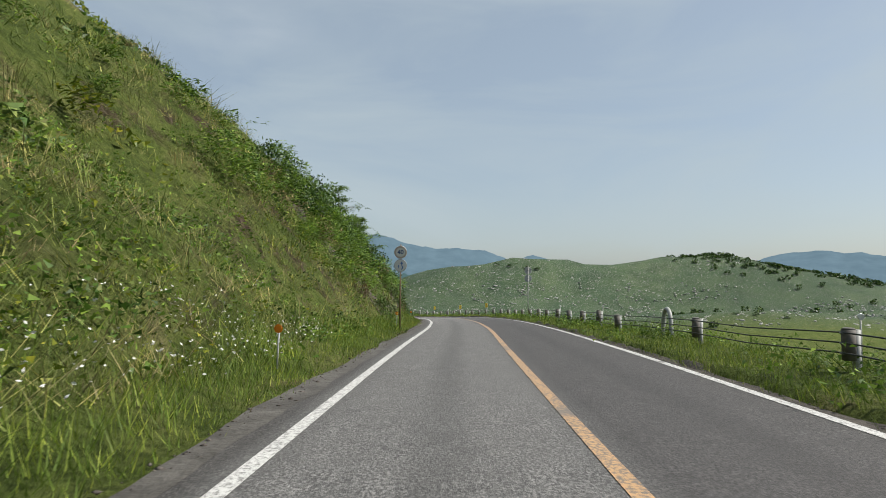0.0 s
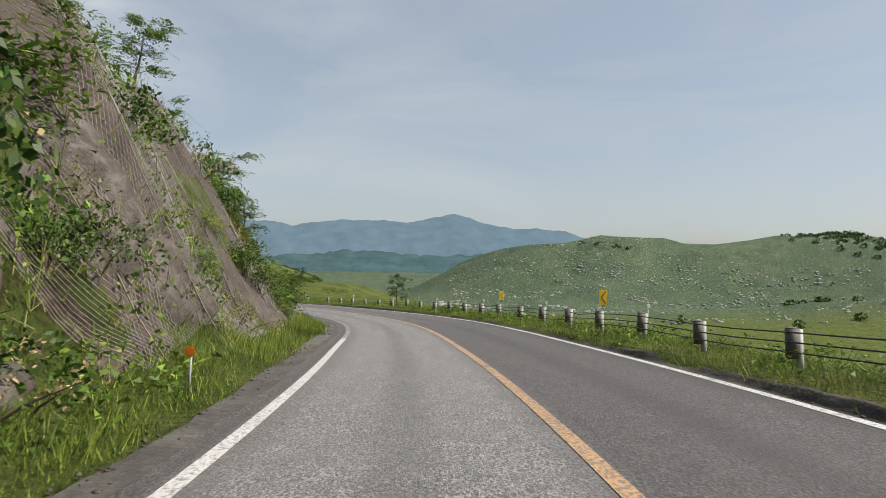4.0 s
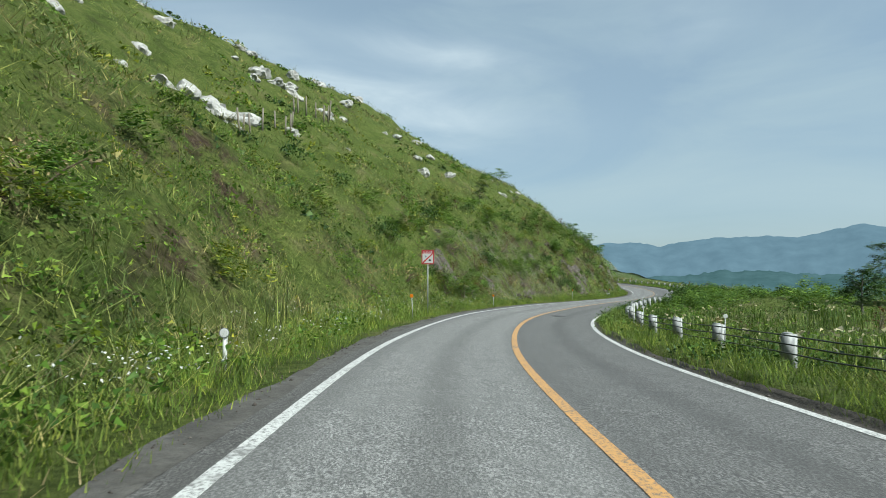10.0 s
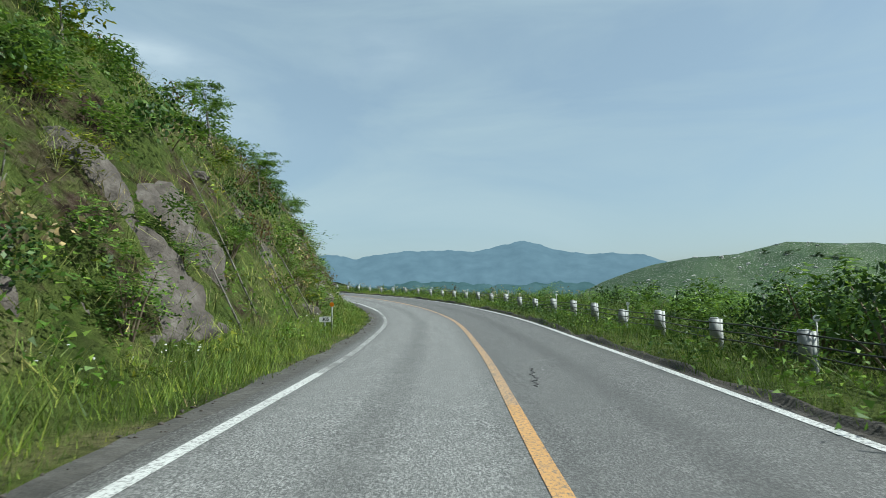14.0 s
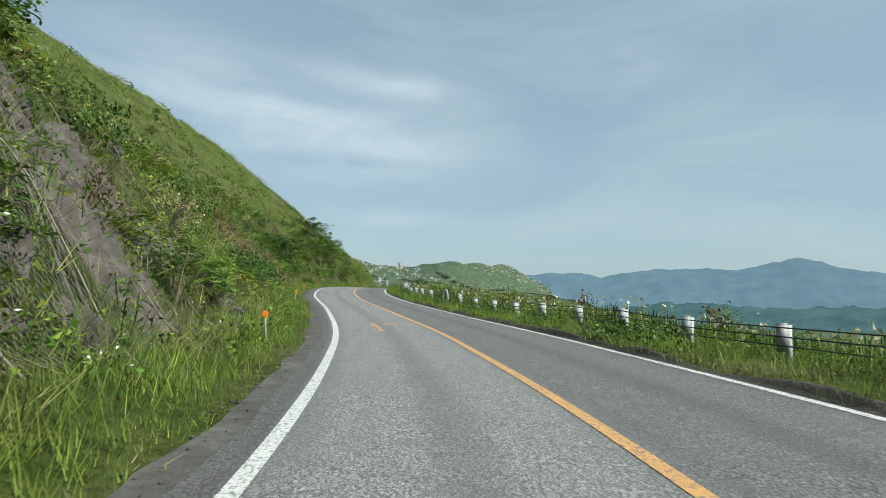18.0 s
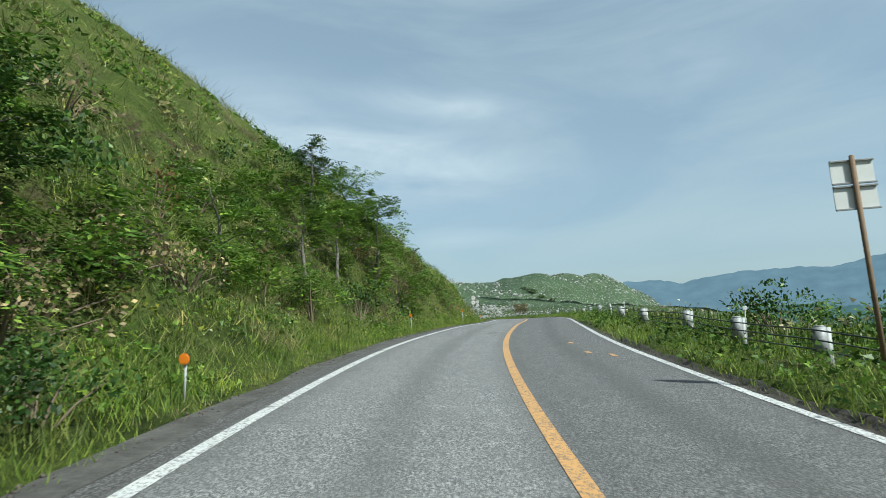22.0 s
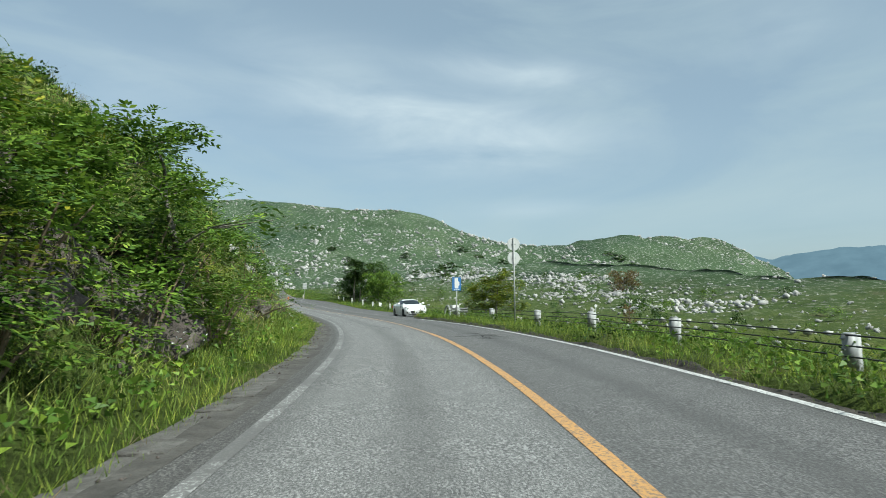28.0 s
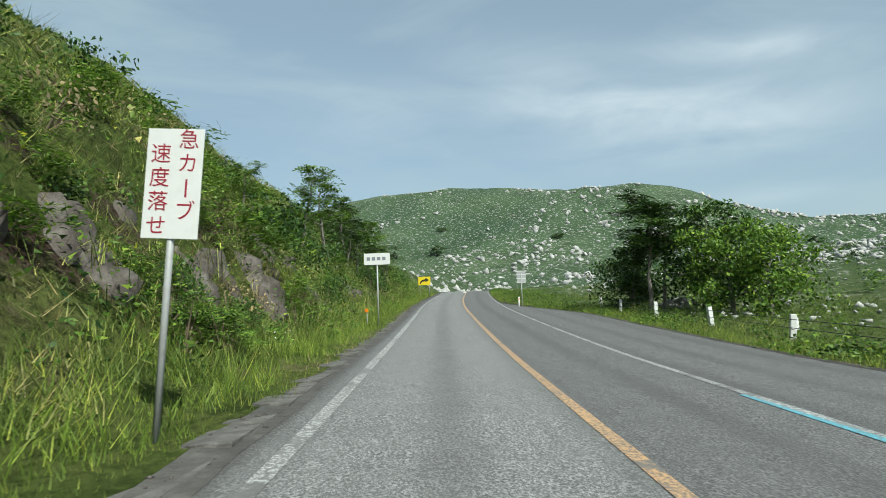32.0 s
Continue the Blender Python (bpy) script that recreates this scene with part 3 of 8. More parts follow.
flat_u, flat_l = UU.ravel(), LL.ravel()
g = on_road(flat_u, flat_l)
g[:, 2] = land(flat_u, flat_l, g[:, 0], g[:, 1])
n_u, n_l = UU.shape
gf = grid_faces(n_u, n_l)[:, ::-1]
idx = np.arange(n_u * n_l).reshape(n_u, n_l)
loop = np.r_[idx[0, :], idx[1:, -1], idx[-1, -2::-1], idx[-2:0:-1, 0]]
mid, hub = np.array([-120.0, 215.0]), np.array([-40.0, 262.0])
rim = g[loop, :2]
away = rim - hub
theta = np.unwrap(np.arctan2(away[:, 1], away[:, 0]))
turn_s = np.sign(theta[-1] - theta[0])
theta = turn_s * np.maximum.accumulate(turn_s * theta)
reach = 30
wrap = np.r_[theta[-reach:] - turn_s * 2 * np.pi, theta, theta[:reach] + turn_s * 2 * np.pi]
theta = np.convolve(wrap, np.ones(2 * reach + 1) / (2 * reach + 1), "valid")
unit = np.stack([np.cos(theta), np.sin(theta)], 1)
rings, ring_pts = 64, [g]
prev, all_faces, base_i = loop, [gf], len(g)
n_loop = len(loop)
for k in range(1, rings + 1):
    f = (k / rings) ** 2.2
    q = rim + unit * 4200 * f
    w = smooth(0, 110, np.linalg.norm(q - rim, axis=1))
    z = g[loop, 2] * (1 - w) + far_height(q[:, 0], q[:, 1]) * w
    rr = np.linalg.norm(q - mid, axis=1)
    z = z + (-30 - z) * smooth(1100, 1700, rr)
    ring_pts.append(np.c_[q, z])
    cur = np.arange(base_i, base_i + n_loop)
    all_faces.append(np.stack([prev, np.roll(prev, -1), np.roll(cur, -1), cur], 1)[:, ::-1])
    prev, base_i = cur, base_i + n_loop
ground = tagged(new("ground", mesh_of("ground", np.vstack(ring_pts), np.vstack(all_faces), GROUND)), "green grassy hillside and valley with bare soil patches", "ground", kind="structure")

# road surface and its lines
ru = np.arange(U0, U1 + 0.01, 0.05)


def strip(name, lo, hi, up, mat, u=None, cols=2, label="", cat="road"):
    u = ru if u is None else u
    cols_f = np.linspace(0, 1, cols)
    lo, hi = np.broadcast_to(lo, u.shape), np.broadcast_to(hi, u.shape)
    P = np.stack([on_road(u, lo + (hi - lo) * c, up) for c in cols_f], 1).reshape(-1, 3)
    uv = np.stack([np.stack([lo + (hi - lo) * c for c in cols_f], 1).ravel(), np.repeat(u * 15.0, cols)], 1)
    return tagged(new(name, mesh_of(name, P, grid_faces(len(u), cols)[:, ::-1], mat, uv)), label, cat, kind="structure")


def lane(u, side):
    return np.interp(u, ku, lanel_k if side == "l" else laner_k)


road = strip("road", -lane(ru, "l") - 0.42 - 0.05 * vnoise(ru * 14, 0 * ru, 7), lane(ru, "r") + 0.20 + layby(ru) + 0.05 * vnoise(ru * 14, 0 * ru, 9), 0.0, ASPHALT, cols=14, label="worn grey asphalt mountain road with cracks and patches")


def line_strip(name, lat, width, mat, a, b, label):
    u = np.arange(a, b + 0.001, 0.05)
    strip(name, lat(u) - width / 2, lat(u) + width / 2, 0.006, mat, u, 3, label, "road line")


for a, b, mat, label in ((-5.0, 5.3, WHITE_LINE, "white painted edge line with chipped edges"), (5.3, 7.4, FAINT_WHITE, "nearly worn-off white edge line"), (7.4, 9.6, WORN_WHITE, "badly worn white edge line"), (9.6, 14.7, WHITE_LINE, "white painted edge line with chipped edges"), (14.7, 16.6, WORN_WHITE, "badly worn white edge line"), (16.6, 26.6, WHITE_LINE, "white painted edge line with chipped edges"), (26.6, 27.9, WORN_WHITE, "badly worn white edge line"), (27.9, 32.3, FAINT_WHITE, "nearly worn-off white edge line"), (32.3, 39.0, WORN_WHITE, "badly worn white edge line")):
    line_strip("edge_line_left", lambda u: -lane(u, "l"), 0.15, mat, a, b, label)
for a, b, mat, label in ((-5.0, 30.6, WHITE_LINE, "white painted edge line with chipped edges"), (30.6, 39.0, WORN_WHITE, "badly worn white edge line")):
    line_strip("edge_line_right", lambda u: lane(u, "r"), 0.15, mat, a, b, label)
CENTRE_U = [-5, 0.3, 1.3, 2.3, 3.3, 5, 6.3, 7.3, 8.3, 9.3, 10.3, 12.3, 14.3, 15.3, 17, 18.3, 19.3, 20.3, 21.3, 23.3, 25.3, 28.3, 29.3, 30.3, 31.3, 32.3, 39]
CENTRE_OFF = [-0.11, -0.11, -0.04, -0.015, 0.03, 0.0, -0.035, -0.02, -0.08, -0.10, -0.02, -0.01, 0.02, 0.06, 0.0, -0.083, -0.07, -0.12, 0.0, 0.01, -0.01, -0.01, 0.075, 0.03, -0.05, 0.03, 0.03]
for a, b, mat, label in ((-5.0, 7.5, WORN_YELLOW, "faded orange-yellow centre line"), (7.5, 14.5, YELLOW_LINE, "orange-yellow painted centre line"), (14.5, 17.0, WORN_YELLOW, "faded orange-yellow centre line"), (17.0, 29.5, YELLOW_LINE, "orange-yellow painted centre line"), (29.5, 39.0, WORN_YELLOW, "faded and cracked orange-yellow centre line")):
    line_strip("centre_line", lambda u: np.interp(u, CENTRE_U, CENTRE_OFF), 0.15, mat, a, b, label)

# earth and grit between the asphalt and the grass
DIRT = stone_material("roadside_dirt", (0.040, 0.036, 0.031), (0.085, 0.078, 0.069), (0.15, 0.14, 0.127), 1.6)
su = np.arange(-4.9, 38.9, 0.02)
w_in, w_out = lane(su, "l") + 0.36 + 0.05 * vnoise(su * 14, 0 * su, 7), lane(su, "l") + 0.72 + 0.09 * fbm(su * 9, 0 * su, 3, 37)
strip("shoulder", -w_out, -w_in, 0.004, DIRT, su, 5, "strip of dark earth and grit beside the asphalt", "road shoulder")
w_in = lane(su, "r") + 0.13 + layby(su) + 0.05 * fbm(su * 6, 0 * su, 3, 39)
SOIL = stone_material("dark_verge_soil", (0.020, 0.016, 0.012), (0.050, 0.041, 0.031), (0.10, 0.085, 0.068), 3.0)
lip_cols = [w_in - 0.06 + 0.04 * vnoise(su * 23, 0 * su, 15), w_in, w_in + 0.05, w_in + 0.10, w_in + 0.15, w_in + 0.20 + 0.05 * vnoise(su * 17, 0 * su, 16)]
lip_p = []
for k, w_ in enumerate(lip_cols):
    q_ = on_road(su, w_, 0.005)
    q_[:, 2] = np.maximum(q_[:, 2], land(su, w_, q_[:, 0], q_[:, 1]) + (0.02, 0.02, 0.03, 0.03, 0.02, -0.03)[k] + 0.02 * vnoise(su * 40, w_ * 9, 17))
    lip_p.append(q_)
tagged(new("shoulder", mesh_of("shoulder", np.stack(lip_p, 1).reshape(-1, 3), grid_faces(len(su), len(lip_cols))[:, ::-1], SOIL)), "ragged dark earth lip between asphalt and verge", "road shoulder", kind="structure")

# far mountains
def ridge(name, r, az0, az1, tops, mat, label, seed, depth=500.0):
    n, rows = 420, 10
    az = np.linspace(az0, az1, n)
    ta, th = np.array(tops[0::2], float), np.array(tops[1::2], float)
    h = np.interp(az, ta, th)
    h = h + 5.0 * fbm(az * 0.9, 0 * az, 4, seed) + 1.6 * fbm(az * 7, 0 * az, 2, seed + 3)
    V = []
    for k in range(rows):
        f = k / (rows - 1)
        rad = r - depth * (1 - f) + 45 * fbm(az * 0.7, 0 * az + k * 0.37, 3, seed + 5) * (1 - f)
        zz = -60 + (h + 60) * (f ** 0.8)
        V.append(np.stack([mid[0] - np.sin(np.radians(az)) * rad, mid[1] + np.cos(np.radians(az)) * rad, zz], 1))
    V = np.stack(V, 1).reshape(-1, 3)
    return tagged(new(name, mesh_of(name, V, grid_faces(n, rows), mat)), label, "mountains", kind="structure")


FAR_AZ = [-60, -45, -38, -35, -32.4, -30.5, -28, -20, -15, -13.4, -11.3, -9.1, -6.9, -4, -1.3, 1.7, 3.7, 5.6, 8.2, 11.2, 14.3, 18.9, 21.3, 25, 29, 34, 60]
FAR_EL = [1.5, 2.0, 2.6, 3.0, 2.6, 2.1, 1.4, 1.2, 1.7, 2.2, 2.75, 2.3, 3.15, 3.4, 3.4, 4.2, 4.85, 4.45, 3.8, 4.05, 3.9, 3.4, 3.8, 3.5, 3.3, 2.2, 1.0]
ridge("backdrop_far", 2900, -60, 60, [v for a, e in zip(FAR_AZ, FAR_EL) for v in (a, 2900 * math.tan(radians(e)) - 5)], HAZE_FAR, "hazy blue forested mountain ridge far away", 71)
ridge("backdrop_near", 1900, -20, 60, (-20, -20, -12, 5, -5, 15, 0, 28, 6, 22, 12, 36, 18, 20, 25, 0, 60, -20), HAZE_NEAR, "hazy dark blue-green wooded ridge below the mountains", 83, 350)


# ---- things beside the road ----
def part(name, bm, mat, parent, label=""):
    """Links a bmesh (or a ready mesh) as one part under a thing."""
    if isinstance(bm, bpy.types.Mesh):
        me = bm
    else:
        me = bpy.data.meshes.new(name)
        bm.to_mesh(me)
        bm.free()
    if not me.materials:
        me.materials.append(mat)
    ob = new(name, me)
    ob.parent = parent
    if label:
        ob["label"] = label
    return ob


def thing(name, m, label, category, group=""):
    ob = new(name)
    ob.empty_display_size = 0.2
    ob.matrix_world = m
    return tagged(ob, label, category, group)


def tube(bm, a, b, r0, r1=None, n=10, cap=True):
    """A round bar from a to b."""
    a, b = Vector(a), Vector(b)
    r1 = r0 if r1 is None else r1
    q = (b - a).to_track_quat("Z", "Y").to_matrix()
    rows = []
    for p, r in ((a, r0), (b, r1)):
        rows.append([bm.verts.new(p + q @ Vector((math.cos(2 * math.pi * k / n) * r, math.sin(2 * math.pi * k / n) * r, 0))) for k in range(n)])
    for k in range(n):
        f = bm.faces.new((rows[0][k], rows[0][(k + 1) % n], rows[1][(k + 1) % n], rows[1][k]))
        f.smooth = True
    if cap:
        bm.faces.new(rows[0][::-1])
        bm.faces.new(rows[1])
    return rows


def pipe(bm, pts, r, n=6, cap=True):
    """One continuous round bar through the points; r is one radius or one for each point."""
    pts = [Vector(p) for p in pts]
    rows = []
    for k, p in enumerate(pts):
        d = pts[min(k + 1, len(pts) - 1)] - pts[max(k - 1, 0)]
        q = d.to_track_quat("Z", "Y").to_matrix()
        rk = r[k] if isinstance(r, (list, tuple)) else r
        rows.append([bm.verts.new(p + q @ Vector((math.cos(2 * math.pi * j / n) * rk, math.sin(2 * math.pi * j / n) * rk, 0))) for j in range(n)])
    for a, b in zip(rows, rows[1:]):
        for j in range(n):
            bm.faces.new((a[j], a[(j + 1) % n], b[(j + 1) % n], b[j])).smooth = True
    if cap:
        bm.faces.new(rows[0][::-1])
        bm.faces.new(rows[-1])


def block(bm, c, s, bevel=0.0, turn=None):
    """A box with softened edges."""
    r = bmesh.ops.create_cube(bm, size=1.0)
    vs = r["verts"]
    for v in vs:
        v.co = Vector((v.co.x * s[0], v.co.y * s[1], v.co.z * s[2]))
    if bevel:
        es = list({e for v in vs for e in v.link_edges})
        out = bmesh.ops.bevel(bm, geom=es, offset=bevel, segments=2, affect="EDGES", profile=0.6)
        vs = list({v for f in out["faces"] for v in f.verts} | {v for v in vs if v.is_valid})
    for v in vs:
        v.co = (turn @ v.co if turn else v.co) + Vector(c)


def disc_bm(r, thick, n=32, lip=0.008):
    """A sign disc facing -y, with a rolled rim."""
    bm = bmesh.new()
    prof = [(0.0, -thick), (r - lip, -thick), (r, -thick + lip), (r, 0.0), (r - lip, lip), (0.0, lip)]
    rows = []
    for rad, y in prof:
        if rad == 0.0:
            rows.append([bm.verts.new((0, y, 0))])
        else:
            rows.append([bm.verts.new((math.cos(2 * math.pi * k / n) * rad, y, math.sin(2 * math.pi * k / n) * rad)) for k in range(n)])
    for a, b in zip(rows, rows[1:]):
        for k in range(n):
            k2 = (k + 1) % n
            if len(a) == 1:
                bm.faces.new((a[0], b[k], b[k2]))
            elif len(b) == 1:
                bm.faces.new((a[k2], a[k], b[0]))
            else:
                bm.faces.new((a[k], b[k], b[k2], a[k2]))
    bmesh.ops.recalc_face_normals(bm, faces=bm.faces)
    return bm


def ring_bm(r0, r1, y, n=32):
    bm = bmesh.new()
    rows = []
    for rad, yy in ((r0, y), (r0, y - 0.002), (r1, y - 0.002), (r1, y)):
        rows.append([bm.verts.new((math.cos(2 * math.pi * k / n) * rad, yy, math.sin(2 * math.pi * k / n) * rad)) for k in range(n)])
    for a, b in zip(rows, rows[1:]):
        for k in range(n):
            bm.faces.new((a[k], a[(k + 1) % n], b[(k + 1) % n], b[k]))
    bmesh.ops.recalc_face_normals(bm, faces=bm.faces)
    return bm


def poly_bm(points, y, thick=0.003):
    """A flat figure in the x-z plane, facing -y."""
    bm = bmesh.new()
    f = bm.faces.new([bm.verts.new((x, y, z)) for x, z in points])
    r = bmesh.ops.extrude_face_region(bm, geom=[f])
    for v in r["geom"]:
        if isinstance(v, bmesh.types.BMVert):
            v.co.y -= thick
    bmesh.ops.recalc_face_normals(bm, faces=bm.faces)
    return bm


def letters(body, size, y, x, z, mat, parent, name="lettering", thin=0.0):
    cu = bpy.data.curves.new(name, "FONT")
    cu.body, cu.size, cu.extrude, cu.align_x, cu.align_y = body, size, 0.001, "CENTER", "CENTER"
    cu.offset = thin
    ob = bpy.data.objects.new(name, cu)
    scene.collection.objects.link(ob)
    bpy.context.view_layer.update()
    me = bpy.data.meshes.new_from_object(ob.evaluated_get(bpy.context.evaluated_depsgraph_get()))
    bpy.data.objects.remove(ob)
    me.transform(Matrix.Translation((x, y, z)) @ Matrix.Rotation(radians(90), 4, "X"))
    me.materials.clear()
    me.materials.append(mat)
    return part(name, me, mat, parent)


def ground_z(u, lat):
    q = on_road([u], [lat])[0]
    return float(land(np.array([float(u)]), np.array([float(lat)]), np.array([q[0]]), np.array([q[1]]))[0])


def spot(u, lat, up=0.0, turn=0.0, sink=0.03):
    """A pose on the ground, y along the road."""
    q = on_road([u], [lat])[0]
    return pose(q[0], q[1], ground_z(u, lat) + up - sink, 0, 0, heading([u]) + turn)


STEEL = painted("galvanised_steel", (0.24, 0.25, 0.25), 0.55, 0.25, 0.5, 7.0, (0.20, 0.16, 0.12))
PALE_STEEL = painted("pale_weathered_steel", (0.43, 0.44, 0.43), 0.6, 0.1, 0.5, 8.0, (0.22, 0.20, 0.17))
OLD_SLEEVE = painted("dark_weathered_sleeve", (0.13, 0.12, 0.11), 0.75, 0.1, 0.6, 9.0, (0.26, 0.20, 0.15))
SLEEVE = painted("pale_sleeve", (0.36, 0.37, 0.37), 0.55, 0.1, 0.5, 8.0, (0.16, 0.15, 0.13))
RUST = painted("rusty_brown_steel", (0.23, 0.15, 0.09), 0.8, 0.2, 0.6, 10.0, (0.33, 0.24, 0.15))
CABLE = painted("dark_wire_rope", (0.06, 0.06, 0.058), 0.6, 0.4, 0.3, 30.0)
WHITE = painted("white_enamel", (0.74, 0.74, 0.72), 0.45, 0.0, 0.22, 6.0, (0.42, 0.40, 0.36))
SIGN_GREY = painted("grey_sign_back", (0.46, 0.47, 0.47), 0.5, 0.3, 0.35, 6.0, (0.25, 0.23, 0.20))
SIGN_BACK = painted("pale_sign_back", (0.56, 0.57, 0.56), 0.6, 0.0, 0.35, 6.0, (0.34, 0.32, 0.29))
FADED_RED = painted("faded_red_ring", (0.52, 0.42, 0.36), 0.5, 0.0, 0.3, 7.0, (0.45, 0.40, 0.35))
RED = painted("red_sign_paint", (0.55, 0.035, 0.045), 0.45, 0.0, 0.2)
DARK_RED = painted("dark_red_lettering", (0.30, 0.012, 0.035), 0.45, 0.0, 0.1)
BLUE = painted("blue_sign_paint", (0.03, 0.16, 0.42), 0.45, 0.0, 0.2)
NAVY = painted("navy_sign_paint", (0.02, 0.07, 0.22), 0.45, 0.0, 0.15)
BLACK = painted("black_paint", (0.012, 0.012, 0.012), 0.5, 0.0, 0.15)
SIGN_YELLOW = painted("yellow_reflective_sheet", (0.80, 0.62, 0.02), 0.4, 0.0, 0.2, 6.0, (0.5, 0.4, 0.1))
AMBER = painted("orange_reflector", (0.85, 0.24, 0.015), 0.25, 0.0, 0.15)
LENS = painted("white_reflector", (0.80, 0.80, 0.78), 0.2, 0.0, 0.1)
WOOD_GREY = painted("weathered_wood", (0.24, 0.21, 0.17), 0.85, 0.0, 0.5, 12.0, (0.10, 0.085, 0.07))
CONCRETE = stone_material("old_concrete", (0.17, 0.16, 0.145), (0.27, 0.26, 0.24), (0.36, 0.35, 0.33), 5.0)
BLUR = painted("grey_bars", (0.20, 0.22, 0.25), 0.5, 0.0, 0.2)


def guard_post(u, lat, lean=0.0, reflector=False, old=True):
    t = thing("guard_post", spot(u, lat, 0, 0, 0.32) @ pose(0, 0, 0, 0, lean, 0), "grey steel cable-barrier post with a pale sleeve at the road's edge", "guard post", "posts of the cable barrier")
    bm = bmesh.new()
    tube(bm, (0.06, 0, 0), (0.06, 0, 0.95), 0.058, n=12)
    part("post", bm, PALE_STEEL, t)
    bm = bmesh.new()
    tube(bm, (-0.05, 0, 0.50), (-0.05, 0, 0.955), 0.098, n=16)
    tube(bm, (-0.05, 0, 0.955), (-0.05, 0, 0.98), 0.098, 0.07, n=16)
    part("sleeve", bm, OLD_SLEEVE if old else SLEEVE, t, "dark weathered sleeve that holds the cables" if old else "pale galvanised sleeve that holds the cables")
    for z in (0.60, 0.75, 0.90):
        bm = bmesh.new()
        tube(bm, (-0.155, -0.035, z), (-0.155, 0.035, z), 0.016, n=6)
        part("cable_clip", bm, STEEL, t)
    if reflector:
        bm = bmesh.new()
        tube(bm, (0.13, 0, 0.3), (0.13, 0, 1.12), 0.014, n=6)
        rod = part("reflector_rod", bm, PALE_STEEL, t)
        bm = disc_bm(0.05, 0.02, 16, 0.004)
        bmesh.ops.translate(bm, vec=(0.13, 0.0, 1.14), verts=bm.verts)
        part("reflector", bm, LENS, rod, "round white reflector")
    return t


POST_K, POST_U = [-4, 0, 5, 9, 17, 23, 29], [1.58, 2.48, 3.58, 4.44, 6.04, 7.15, 8.30]
SEGMENTS = [[-0.63, -0.20, 0.22, 0.636, 1.045] + list(np.interp(np.arange(-4, 18), POST_K, POST_U)), list(np.interp(np.arange(17, 30), POST_K, POST_U)), list(np.arange(8.904, 13.95, 0.228)), list(np.arange(14.43, 20.5, 0.2133)), list(np.arange(20.94, 22.5, 0.257)) + [22.70, 22.93, 23.19, 23.61, 24.04], [24.92, 25.36, 25.80, 26.24, 26.64, 27.03, 27.43, 27.82], [27.82, 28.21, 28.60, 28.97, 29.32, 29.68, 30.11, 30.53]]
CABLE_RUNS = [SEGMENTS[0], SEGMENTS[1] + [8.65], [8.70] + SEGMENTS[2] + [14.23], [14.28] + SEGMENTS[3] + [20.60], [20.65] + SEGMENTS[4] + [24.44], [24.49] + SEGMENTS[5], SEGMENTS[6] + [30.67]]
GUARD_U, GUARD_LAT = [-5, 8, 12, 16, 22, 26, 31], [4.55, 4.6, 4.55, 4.7, 4.75, 4.9, 4.75]
protos = {}
post_us = []
for seg in SEGMENTS:
    post_us += [v for v in seg if not any(abs(v - w) < 0.05 for w in post_us)]
for k, u in enumerate(post_us):
    lat = float(np.interp(u, GUARD_U, GUARD_LAT))
    kind = (k % 3 == 0, u < 9.0)
    if kind not in protos:
        protos[kind] = guard_post(u, lat, 0, *kind)
    else:
        copy_thing(protos[kind], spot(u, lat, random.uniform(-0.05, 0.03), random.uniform(-9, 9), 0.32) @ pose(0, 0, 0, random.uniform(-2, 2), random.uniform(-2.5, 2.5), 0))

barrier = thing("cable_barrier", pose(*on_road([0], [4.6])[0]), "three dark steel cables strung along the guard posts", "cable barrier")
inv = barrier.matrix_world.inverted()
for h in (0.60, 0.75, 0.90):
    for uu in map(np.array, CABLE_RUNS):
        fine = np.unique(np.r_[uu, (uu[1:] + uu[:-1]) / 2])
        P = [on_road([v], [float(np.interp(v, GUARD_U, GUARD_LAT)) - 0.16])[0] for v in fine]
        bm = bmesh.new()
        zs = [ground_z(v, float(np.interp(v, GUARD_U, GUARD_LAT))) - 0.32 + h - (0.018 if k % 2 else 0.0) for k, v in enumerate(fine)]
        pts = [inv @ Vector((p[0], p[1], z)) for p, z in zip(P, zs)]
        pipe(bm, pts, 0.013)
        part("cable", bm, CABLE, barrier)


def anchor_arch(u, lat, turn=0.0, width=0.72):
    t = thing("anchor_arch", spot(u, lat, 0, turn, 0.34), "pale painted steel tube arch anchoring the cable barrier", "barrier anchor", "anchor arches of the cable barrier")
    bm = bmesh.new()
    pts = [Vector((0, -width * 0.62, 0)), Vector((0, -width * 0.52, 0.55))]
    pts += [Vector((0, -width * 0.5 * math.cos(a), 0.62 + 0.5 * math.sin(a))) for a in np.linspace(0.1, math.pi - 0.1, 12)]
    pts += [Vector((0, width * 0.52, 0.55)), Vector((0, width * 0.62, 0))]
    pipe(bm, pts, 0.06, 14)
    part("arch", bm, PALE_STEEL, t)
    for y in (-width * 0.62, width * 0.62):
        bm = bmesh.new()
        block(bm, (0, y, 0.06), (0.3, 0.3, 0.22), 0.02)
        part("footing", bm, CONCRETE, t, "small concrete footing")
    return t


for u, lat, turn in ((1.24, 4.75, 0), (8.67, 4.62, 25), (14.25, 4.7, 0), (20.62, 4.7, 10), (24.46, 4.9, 0), (30.69, 4.85, 4), (31.08, 7.1, 10)):
    anchor_arch(u, lat, turn, 0.6 if u > 31 else 0.86 if u > 30 else 0.72)


